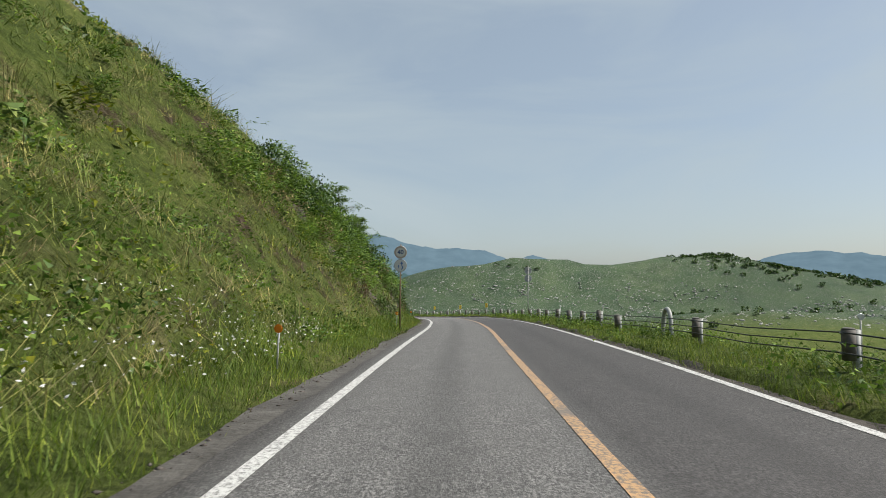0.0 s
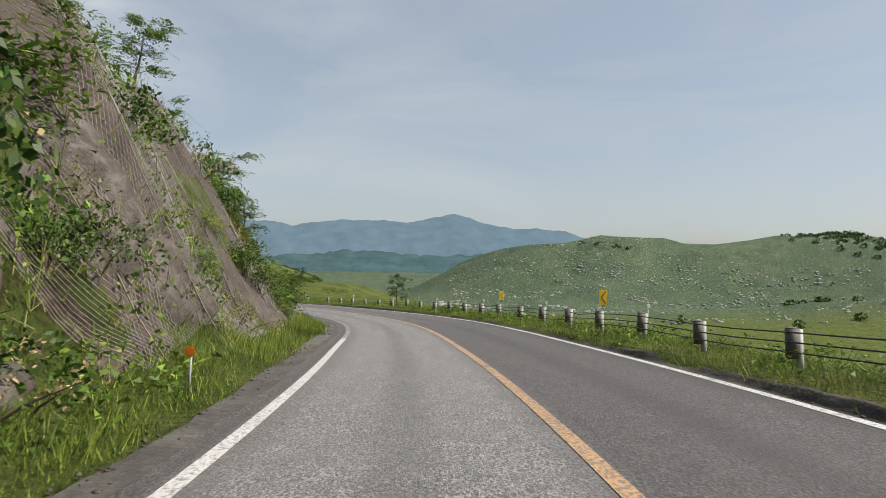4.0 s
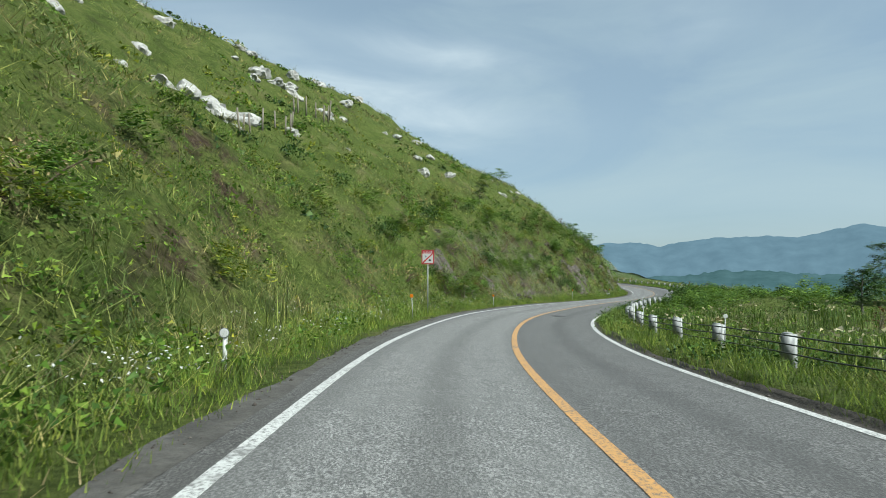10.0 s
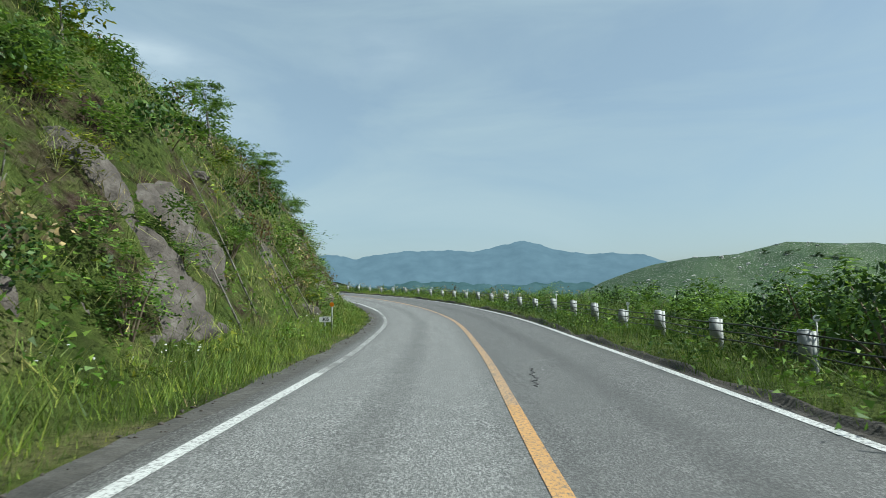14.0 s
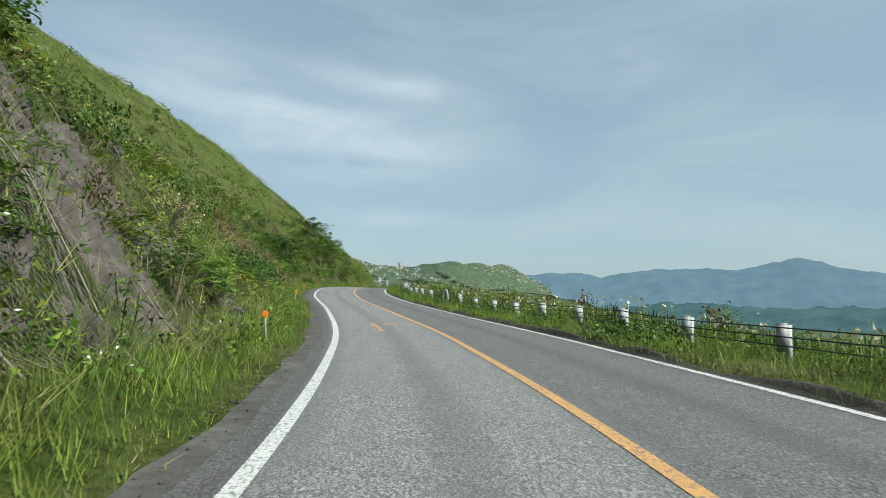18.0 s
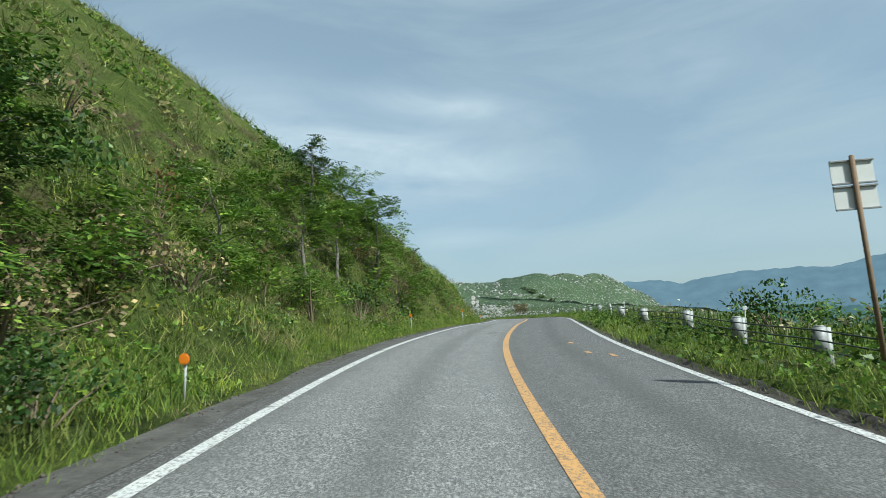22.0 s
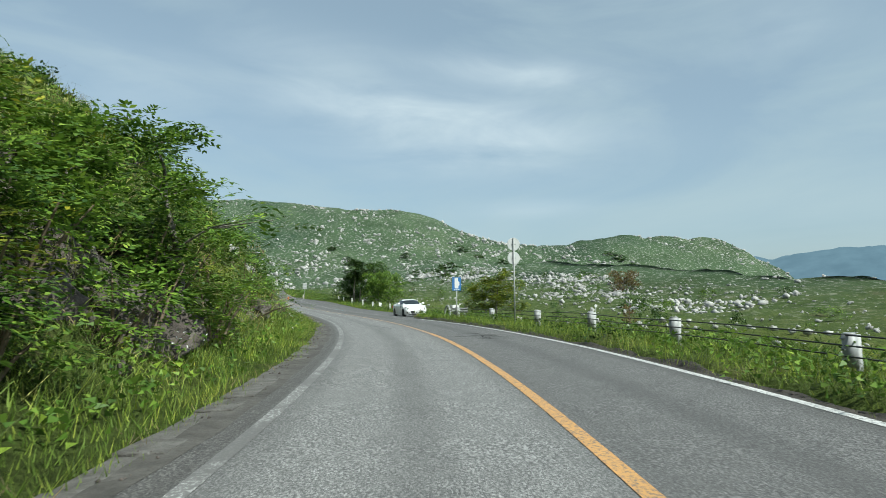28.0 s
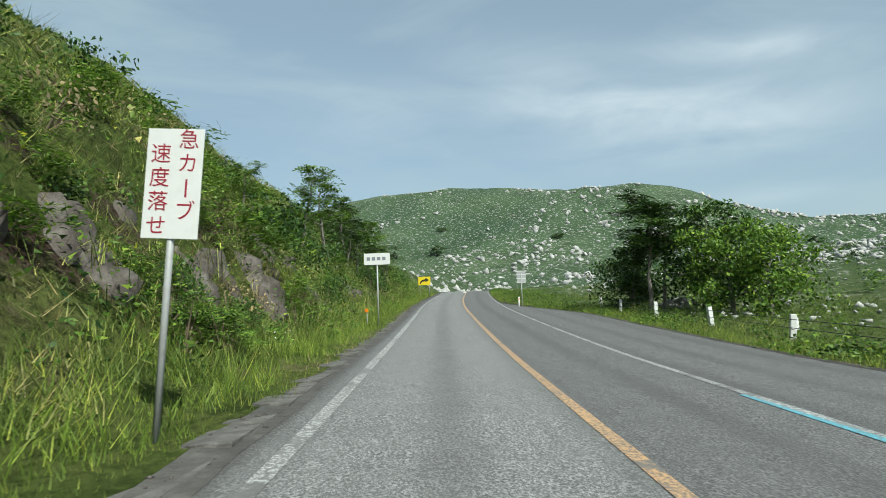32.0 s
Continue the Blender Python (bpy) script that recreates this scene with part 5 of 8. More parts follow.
def loft(stations, sections, closed_ends=True):
    bm = bmesh.new()
    rows = []
    for y, sec in zip(stations, sections):
        full = [(-x, z) for x, z in sec[::-1]] + [(x, z) for x, z in sec if x > 1e-6]
        rows.append([bm.verts.new((x, y, z)) for x, z in full])
    for a, b in zip(rows, rows[1:]):
        for k in range(len(a) - 1):
            f = bm.faces.new((a[k], a[k + 1], b[k + 1], b[k]))
            f.smooth = True
    if closed_ends:
        bm.faces.new(rows[0])
        bm.faces.new(rows[-1][::-1])
    bmesh.ops.recalc_face_normals(bm, faces=bm.faces)
    return bm


def coupe(m):
    car = thing("car", m, "white two-door sports coupe parked in the lay-by", "car")
    ys = np.unique(np.r_[np.linspace(-2.12, 2.12, 60), np.linspace(0.9, 1.64, 24), np.linspace(-1.67, -0.93, 24)])
    top = np.interp(ys, [-2.12, -2.06, -1.95, -1.6, -1.0, 0.5, 0.95, 1.5, 1.85, 2.02, 2.1, 2.12], [0.74, 0.88, 0.95, 0.965, 0.95, 0.925, 0.91, 0.825, 0.73, 0.64, 0.56, 0.50])
    wid = np.interp(ys, [-2.12, -2.02, -1.8, -1.3, -0.6, 0.4, 1.25, 1.7, 1.95, 2.07, 2.12], [0.66, 0.78, 0.85, 0.888, 0.862, 0.858, 0.888, 0.86, 0.77, 0.66, 0.52])
    bot = np.interp(ys, [-2.12, -2.0, -1.8, 1.9, 2.05, 2.12], [0.44, 0.30, 0.19, 0.17, 0.19, 0.23])
    for yc in (1.27, -1.30):
        d = np.abs(ys - yc)
        bot = np.where(d < 0.365, np.maximum(bot, 0.31 + np.sqrt(np.maximum(0.365 ** 2 - d ** 2, 0))), bot)
    part("body", loft(ys, [half_section(w, t, b) for w, t, b in zip(wid, top, bot)]), CAR_WHITE, car, "glossy white bodywork")
    # glasshouse
    gy = np.linspace(-1.80, 0.98, 26)
    gz = np.interp(gy, [-1.80, -1.45, -1.05, -0.6, -0.25, 0.1, 0.40, 0.70, 0.98], [0.965, 1.09, 1.215, 1.285, 1.30, 1.27, 1.18, 1.05, 0.93])
    gw = np.interp(gy, [-1.80, -1.2, -0.3, 0.3, 0.98], [0.50, 0.53, 0.555, 0.565, 0.60])
    bw = np.interp(gy, [-1.80, -1.2, -0.3, 0.5, 0.98], [0.62, 0.74, 0.775, 0.77, 0.74])
    rows = []
    for y, z, w, b in zip(gy, gz, gw, bw):
        base = min(0.945, z - 0.004)
        sec = [(0, z), (0.6 * w, z - 0.008), (w, z - 0.045), (w + (b - w) * 0.35, z - 0.045 - (z - 0.045 - base) * 0.45), (b, base)]
        rows.append([(-x, y, zz) for x, zz in sec[::-1]] + [(x, y, zz) for x, zz in sec[1:]])
    groups = {}
    for i in range(len(gy) - 1):
        ym = 0.5 * (gy[i] + gy[i + 1])
        for k in range(8):
            side = k in (0, 1, 6, 7)
            if side:
                key = ("side_window_left" if k < 4 else "side_window_right") if (-1.12 < ym < 0.62 and not -0.62 < ym < -0.52) else "pillars"
            else:
                key = "windscreen" if ym > 0.16 and k in (3, 4, 2, 5) else ("rear_window" if ym < -0.98 else "roof")
            groups.setdefault(key, []).append((i, k))
    for key, cells in groups.items():
        bm = bmesh.new()
        vs = {}
        for i, k in cells:
            q = []
            for a, b in ((i, k), (i, k + 1), (i + 1, k + 1), (i + 1, k)):
                if (a, b) not in vs:
                    vs[(a, b)] = bm.verts.new(rows[a][b])
                q.append(vs[(a, b)])
            f = bm.faces.new(q)
            f.smooth = True
        bmesh.ops.recalc_face_normals(bm, faces=bm.faces)
        if sum(f.normal.z * f.calc_area() for f in bm.faces) < 0:
            bmesh.ops.reverse_faces(bm, faces=bm.faces)
        part(key.replace("_left", "").replace("_right", ""), bm, CAR_GLASS if "window" in key or "screen" in key else CAR_WHITE, car)
    bm = bmesh.new()
    block(bm, (0, -0.2, 0.42), (1.45, 3.7, 0.44), 0.05)
    part("underbody", bm, DARK_TRIM, car)
    # front face
    part("grille", poly_bm([(-0.50, 0.47), (0.50, 0.47), (0.44, 0.30), (0.36, 0.255), (-0.36, 0.255), (-0.44, 0.30)], 0, 0.03), DARK_TRIM, car).matrix_local = pose(0, 2.118, 0, 0, 0, 180)
    part("number_plate", poly_bm([(-0.165, 0.29), (0.165, 0.29), (0.165, 0.455), (-0.165, 0.455)], 0, 0.012), WHITE, car, "white number plate").matrix_local = pose(0, 2.155, 0, 0, 0, 180)
    for k in range(3):
        part("plate_bar", poly_bm([(-0.11 + 0.08 * k, 0.33), (-0.05 + 0.08 * k, 0.33), (-0.05 + 0.08 * k, 0.39), (-0.11 + 0.08 * k, 0.39)], 0, 0.002), BLUR, car).matrix_local = pose(0, 2.168, 0, 0, 0, 180)
    part("badge", poly_bm([(-0.06, 0.565), (0.06, 0.565), (0.075, 0.59), (0.06, 0.615), (-0.06, 0.615), (-0.075, 0.59)], 0, 0.008), RIM, car).matrix_local = pose(0, 2.112, 0, -22, 0, 180)
    bm = bmesh.new()
    block(bm, (0, 2.06, 0.20), (1.30, 0.16, 0.05), 0.015)
    part("front_lip", bm, DARK_TRIM, car)
    for sx in (-1, 1):
        bm = bmesh.new()
        pts = [(0.42, 1.985, 0.615), (0.52, 1.985, 0.555), (0.70, 1.90, 0.55), (0.79, 1.72, 0.60), (0.80, 1.60, 0.70), (0.76, 1.62, 0.745), (0.66, 1.80, 0.705), (0.52, 1.93, 0.655)]
        lower = [bm.verts.new((sx * (x - 0.05), y - 0.05, z)) for x, y, z in pts]
        upper = [bm.verts.new((sx * (x + 0.035), y + 0.045, z + 0.012)) for x, y, z in pts]
        bm.faces.new(upper)
        for k in range(len(pts)):
            bm.faces.new((lower[k], lower[(k + 1) % len(pts)], upper[(k + 1) % len(pts)], upper[k]))
        bmesh.ops.recalc_face_normals(bm, faces=bm.faces)
        lamp = part("headlight", bm, LAMP_GLASS, car, "swept clear headlight")
        bm = disc_bm(0.055, 0.03, 16, 0.006)
        o = part("projector", bm, DARK_TRIM, lamp)
        o.matrix_local = pose(sx * 0.64, 1.985, 0.618, 0, 0, 180 - sx * 25)
        bm = bmesh.new()
        block(bm, (sx * 0.665, 2.035, 0.355), (0.20, 0.12, 0.13), 0.02, None)
        pocket = part("fog_lamp_pocket", bm, DARK_TRIM, car)
        bm = disc_bm(0.04, 0.03, 14, 0.005)
        o = part("fog_lamp", bm, LENS, pocket)
        o.matrix_local = pose(sx * 0.655, 2.10, 0.355, 0, 0, 180)
        # mirrors, handles, wing vents
        bm = bmesh.new()
        block(bm, (sx * 0.955, 0.50, 0.985), (0.20, 0.13, 0.125), 0.045)
        mir = part("mirror", bm, CAR_WHITE, car)
        bm = bmesh.new()
        block(bm, (sx * 0.845, 0.53, 0.95), (0.10, 0.06, 0.03), 0.01)
        part("mirror_foot", bm, DARK_TRIM, mir)
        bm = bmesh.new()
        block(bm, (sx * 0.868, -0.42, 0.745), (0.03, 0.17, 0.03), 0.012)
        part("door_handle", bm, CAR_WHITE, car)
        bm = bmesh.new()
        block(bm, (sx * 0.862, 0.78, 0.80), (0.03, 0.17, 0.06), 0.012)
        part("wing_vent", bm, DARK_TRIM, car)
        bm = bmesh.new()
        block(bm, (sx * 0.845, -0.05, 0.20), (0.06, 1.75, 0.07), 0.02)
        part("side_skirt", bm, CAR_WHITE, car)
        for ya in (0.60, -0.72):
            bm = bmesh.new()
            tube(bm, (sx * 0.868, ya, 0.30), (sx * 0.852, ya - 0.02, 0.86), 0.004, n=5)
            part("door_gap", bm, DARK_TRIM, car)
        bm = bmesh.new()
        block(bm, (sx * 0.70, -2.09, 0.72), (0.28, 0.10, 0.13), 0.03)
        part("tail_light", bm, RED, car)
        for yw in (1.27, -1.30):
            wheel = part("wheel", loft_wheel(), TYRE, car)
            wheel.matrix_local = pose(sx * 0.765, yw, 0.31, 0, 0, 0 if sx > 0 else 180)
            bm = bmesh.new()
            for k in range(10):
                a = 2 * math.pi * k / 10
                tube(bm, (0.085, 0.05 * math.cos(a), 0.05 * math.sin(a)), (0.098, 0.205 * math.cos(a), 0.205 * math.sin(a)), 0.018, 0.014, n=6)
            tube(bm, (0.05, 0, 0), (0.105, 0, 0), 0.06, n=14)
            for k in range(24):
                a, b = 2 * math.pi * k / 24, 2 * math.pi * (k + 1) / 24
                tube(bm, (0.10, 0.212 * math.cos(a), 0.212 * math.sin(a)), (0.10, 0.212 * math.cos(b), 0.212 * math.sin(b)), 0.012, n=5)
            part("rim", bm, RIM, wheel, "dark multi-spoke alloy rim")
            bm = bmesh.new()
            tube(bm, (0.02, 0, 0), (0.035, 0, 0), 0.15, n=20)
            part("brake_disc", bm, STEEL, wheel)
    bm = bmesh.new()
    block(bm, (0, -1.98, 1.02), (1.30, 0.20, 0.025), 0.01)
    sp = part("rear_spoiler", bm, CAR_WHITE, car)
    for sx in (-0.5, 0.5):
        bm = bmesh.new()
        block(bm, (sx, -1.95, 0.985), (0.05, 0.1, 0.07), 0.01)
        part("spoiler_foot", bm, CAR_WHITE, sp)
    for sx in (-0.25, 0.25):
        bm = bmesh.new()
        tube(bm, (sx - 0.22, 0.965, 0.925), (sx + 0.25, 0.93, 0.95), 0.009, n=6)
        part("wiper", bm, DARK_TRIM, car)
    return car


def loft_wheel():
    bm = bmesh.new()
    prof = [(-0.10, 0.215), (-0.108, 0.26), (-0.095, 0.302), (-0.05, 0.312), (0.05, 0.312), (0.095, 0.302), (0.108, 0.26), (0.10, 0.215), (0.0, 0.20)]
    n, rows = 36, []
    for x, r in prof:
        rows.append([bm.verts.new((x, r * math.cos(2 * math.pi * k / n), r * math.sin(2 * math.pi * k / n))) for k in range(n)])
    rows.append(rows[0])
    for a, b in zip(rows, rows[1:]):
        for k in range(n):
            f = bm.faces.new((a[k], a[(k + 1) % n], b[(k + 1) % n], b[k]))
            f.smooth = True
    bmesh.ops.recalc_face_normals(bm, faces=bm.faces)
    return bm


cq = on_road([31.20], [4.32])[0]
coupe(pose(cq[0], cq[1], cq[2], -0.4, 1.6, heading([31.20]) + 180) @ Matrix.Scale(0.96, 4))


# ---- rock, net, shrubs, trees and grass ----
rng = np.random.default_rng(4)
GRASS = leafy("meadow_grass", (0.118, 0.190, 0.028), (0.200, 0.292, 0.046), (0.28, 0.32, 0.07), 0.6, 0.25, (0.26, 0.27, 0.07), 0.60)
SLOPE_GRASS = leafy("slope_grass", (0.128, 0.192, 0.038), (0.215, 0.285, 0.064), (0.36, 0.36, 0.13), 0.6, 0.22, (0.33, 0.275, 0.145), 0.535)
FIELD_GRASS = leafy("field_grass_blades", (0.070, 0.135, 0.018), (0.125, 0.205, 0.030), (0.22, 0.25, 0.07), 0.6, 0.25, (0.20, 0.19, 0.08), 0.60)
STRAW = leafy("dry_straw", (0.22, 0.165, 0.085), (0.33, 0.265, 0.145), (0.42, 0.36, 0.22), 0.7, 0.15)
SEEDHEAD = leafy("pale_seed_heads", (0.34, 0.31, 0.18), (0.45, 0.42, 0.27), (0.55, 0.52, 0.38), 0.7, 0.2)
LEAF_A = leafy("fresh_leaves", (0.078, 0.158, 0.022), (0.145, 0.255, 0.036), (0.23, 0.33, 0.055), 0.48, 0.32)
LEAF_B = leafy("yellow_green_leaves", (0.115, 0.165, 0.014), (0.175, 0.240, 0.024), (0.30, 0.29, 0.04), 0.48, 0.32)
LEAF_C = leafy("dark_leaves", (0.030, 0.070, 0.014), (0.058, 0.118, 0.022), (0.10, 0.165, 0.032), 0.45, 0.15)
LEAF_D = leafy("reddish_leaves", (0.12, 0.075, 0.030), (0.17, 0.105, 0.045), (0.14, 0.15, 0.05), 0.55, 0.32)
BRUSH = painted("dry_twigs", (0.20, 0.15, 0.10), 0.85, 0.0, 0.5, 9.0, (0.10, 0.08, 0.06))
BARK = stone_material("grey_bark", (0.10, 0.085, 0.07), (0.19, 0.17, 0.145), (0.32, 0.30, 0.27), 7.0)
LIME = stone_material("pale_limestone", (0.22, 0.217, 0.207), (0.46, 0.45, 0.43), (0.68, 0.67, 0.64), 1.1)
CUT_ROCK = stone_material("brown_cut_rock", (0.030, 0.023, 0.018), (0.095, 0.077, 0.064), (0.205, 0.182, 0.163), 2.4)
NET_SOIL = stone_material("netted_soil", (0.026, 0.018, 0.013), (0.078, 0.056, 0.042), (0.155, 0.122, 0.098), 1.3)
NET = painted("galvanised_rock_net", (0.30, 0.285, 0.27), 0.6, 0.2, 0.5, 6.0, (0.24, 0.17, 0.12))
RUSTY_NET = painted("rust_stained_rock_net", (0.24, 0.21, 0.185), 0.7, 0.2, 0.6, 6.0, (0.12, 0.075, 0.05))
ROPE = painted("old_steel_rope", (0.30, 0.25, 0.20), 0.7, 0.2, 0.5, 8.0, (0.14, 0.10, 0.08))
PETAL = painted("white_petals", (0.78, 0.78, 0.74), 0.6, 0.0, 0.1)
gbm = ground.data
gv = np.empty(len(gbm.vertices) * 3, np.float32)
gbm.vertices.foreach_get("co", gv)


def surface(u, lat):
    u, lat = np.asarray(u, float), np.asarray(lat, float)
    q = on_road(u, lat)
    q[:, 2] = land(u, lat, q[:, 0], q[:, 1])
    return q


def blades(P, h, w, bend, rg):
    """Grass blades rooted at P: one leaning, tapering sliver each."""
    n = len(P)
    a, b = rg.uniform(0, 2 * np.pi, n), rg.uniform(0, 2 * np.pi, n)
    side = np.stack([np.cos(a), np.sin(a), 0 * a], 1) * (w / 2)[:, None]
    lean = np.stack([np.cos(b), np.sin(b), 0 * b], 1) * (bend * h)[:, None]
    base, tip = P - [0, 0, 0.04], P + np.stack([0 * h, 0 * h, h * (1 - 0.3 * bend)], 1) + lean
    V = np.stack([base - side, base + side, tip], 1).reshape(-1, 3)
    return V, (np.arange(n) * 3)[:, None] + [0, 1, 2]


def arching(P, h, w, bend, rg):
    """Longer blades that rise and then nod over: a quad and a tip each."""
    n = len(P)
    b = rg.uniform(0, 2 * np.pi, n)
    side = np.stack([-np.sin(b), np.cos(b), 0 * b], 1) * (w / 2)[:, None]
    lean = np.stack([np.cos(b), np.sin(b), 0 * b], 1) * (bend * h)[:, None]
    up = np.stack([0 * h, 0 * h, h], 1)
    base, midp, tip = P - [0, 0, 0.04], P + up * 0.7 + lean * 0.35, P + up * (1 - 0.55 * bend)[:, None] + lean
    V = np.stack([base - side * 0.7, base + side * 0.7, midp + side, midp - side, tip], 1).reshape(-1, 3)
    k = (np.arange(n) * 5)[:, None]
    return V, np.concatenate([k + [0, 1, 2], k + [0, 2, 3], k + [3, 2, 4]], 1).reshape(-1, 3)


def leaves(P, size, rg, up=0.6):
    """Loose leaves at P: folded quads."""
    n = len(P)
    d = rg.normal(size=(n, 3))
    d[:, 2] = np.abs(d[:, 2]) * up
    d /= np.linalg.norm(d, axis=1)[:, None]
    e = np.cross(d, rg.normal(size=(n, 3)))
    e /= np.linalg.norm(e, axis=1)[:, None] + 1e-9
    f = np.cross(d, e)
    s = size[:, None]
    V = np.stack([P - e * s * 0.5, P + f * s * 0.27 - d * s * 0.06, P + e * s * 0.55 - d * s * 0.12, P - f * s * 0.27 - d * s * 0.06], 1).reshape(-1, 3)
    F = (np.arange(n) * 4)[:, None] + [0, 1, 2, 3]
    return V, F


def fronds(P, size, rg, pairs=4, droop=0.35):
    """Feathered leaves at P: leaflets in pairs along a drooping stalk."""
    n = len(P)
    a, e = rg.uniform(0, 2 * np.pi, n), rg.normal(0.12, 0.35, n)
    d = np.stack([np.cos(a) * np.cos(e), np.sin(a) * np.cos(e), np.sin(e)], 1)
    side = np.cross(d, [0, 0, 1.0] + rg.normal(0, 0.25, (n, 3)))
    side /= np.linalg.norm(side, axis=1)[:, None] + 1e-9
    nrm = np.cross(side, d)
    out = []
    s = size[:, None]
    for sgn in (1, -1):
        for f in np.linspace(0.15, 1.0, pairs):
            b = P + d * s * (f - 0.35) - np.array([0, 0, 1.0]) * s * droop * f * f
            ax = (side * sgn * (0.95 - 0.55 * f) + d * (0.25 + 0.6 * f)) * s * (0.46 - 0.22 * abs(f - 0.45))
            wd = np.cross(nrm, ax) * 0.21
            out.append(np.stack([b, b + ax * 0.45 + wd, b + ax - nrm * s * 0.04, b + ax * 0.45 - wd], 1))
    V = np.stack(out, 1).reshape(-1, 3)
    return V, np.arange(len(V)).reshape(-1, 4)


def slips(P, size, rg):
    """Small pointed leaves at P, one sliver each."""
    n = len(P)
    e, f = rg.normal(size=(n, 3)), rg.normal(size=(n, 3))
    e[:, 2] *= 0.6
    e /= np.linalg.norm(e, axis=1)[:, None]
    f = np.cross(e, f)
    f /= np.linalg.norm(f, axis=1)[:, None] + 1e-9
    s = size[:, None]
    V = np.stack([P - e * s * 0.4 + f * s * 0.3, P - e * s * 0.4 - f * s * 0.3, P + e * s * 0.65], 1).reshape(-1, 3)
    return V, (np.arange(n) * 3)[:, None] + [0, 1, 2]


def stuff(name, V, F, mat, label, cat):
    return tagged(new(name, mesh_of(name, V, F, mat, flat=True)), label, cat, kind="stuff")


def right_edge(u):
    return lane(u, "r") + 0.22 + layby(u)


# verges
N = 330000
u = rng.uniform(-0.2, 37.5, N)
reach_v = np.interp(u, [0, 1.6, 2.0, 4.4, 5, 9, 12, 13, 19, 20, 38], [2.6, 2.2, 1.7, 1.7, 1.9, 2.4, 2.6, 1.9, 2.0, 2.6, 2.6])
d = lane(u, "l") + 0.54 + reach_v * rng.beta(1.25, 1.5, N)
near_v = d - lane(u, "l") - 0.54
keep = rng.random(N) < smooth(0.0, 0.5, near_v + 0.22 * fbm(u * 9, 0 * u, 3, 61)) * (0.80 + 0.35 * vnoise(u * 15, d * 1.3, 62))
u, d, near_v = u[keep], d[keep], near_v[keep]
h = (0.07 + 0.36 * rng.random(len(u)) ** 1.5) * (0.40 + 0.85 * smooth(0.2, 1.2, near_v)) * (0.95 + 0.7 * vnoise(u * 17, d * 1.3, 64))
V, F = blades(surface(u, -d), h, 0.010 + 0.011 * rng.random(len(u)), 0.2 + 0.6 * rng.random(len(u)), rng)
stuff("verge_grass", V, F, GRASS, "fresh green grass on the hillside verge", "grass")
N = 210000
u = rng.uniform(0, 37.5, N)
d = right_edge(u) - 0.06 + 3.0 * rng.beta(1.0, 1.7, N)
keep = rng.random(N) < (0.75 + 0.4 * vnoise(u * 15, d * 1.3, 63))
u, d = u[keep], d[keep]
h = (0.09 + 0.27 * rng.random(len(u)) ** 1.5) * np.interp(u, [0, 9, 11, 38], [0.85, 0.85, 1.15, 1.15]) * (0.95 + 0.6 * vnoise(u * 17, d * 1.3, 65))
wd, bn, lush = 0.010 + 0.011 * rng.random(len(u)), 0.2 + 0.6 * rng.random(len(u)), (u > 11.8) & (u < 17.3)
for pick, mat, label in ((~lush, GRASS, "fresh green grass round the guard posts"), (lush, FIELD_GRASS, "dark lush grass round the guard posts")):
    V, F = blades(surface(u[pick], d[pick]), h[pick], wd[pick], bn[pick], rng)
    stuff("verge_grass", V, F, mat, label, "grass")
# dry tussocks and dead stalks along the outer edge of the shoulder
N = 9000
u = rng.uniform(-0.2, 37.5, N)
d = lane(u, "l") + 0.66 + 0.55 * rng.random(N)
u, d = u[vnoise(u * 6, 0 * u, 66) > 0.0], d[vnoise(u * 6, 0 * u, 66) > 0.0]
V, F = blades(surface(u, -d), 0.05 + 0.14 * rng.random(len(u)), 0.010 + 0.010 * rng.random(len(u)), 0.5 + 0.9 * rng.random(len(u)), rng)
stuff("dry_grass", V, F, STRAW, "straw-coloured dead grass along the shoulder", "grass")


def net_zone(u):
    return smooth(4.7, 5.1, u) * (1 - smooth(8.15, 8.5, u))


def net_top(u):
    """How far up the cut the net and the bare face reach, by station."""
    return np.interp(u, [3.95, 6, 7, 8.45, 8.8], [1.0, 0.92, 0.74, 0.55, 1.0])


def bare_face(u, lat):
    wide = np.interp(u, CUT_U, CUT_H1) / np.interp(u, CUT_U, CUT_M1) + 0.4
    return (lat < 0) & (np.abs(lat) - np.interp(u, CUT_U, CUT_TOE) < wide * net_top(u))


def rocky(u):
    """How bare the steep cut is, by station."""
    return np.maximum.reduce([net_zone(u), 0.8 * smooth(1.9, 2.4, u) * (1 - smooth(4.3, 4.7, u)), 0.55 * smooth(12.2, 12.8, u) * (1 - smooth(18.3, 18.8, u)), 0.5 * smooth(27.8, 28.2, u) * (1 - smooth(29.3, 29.8, u))])


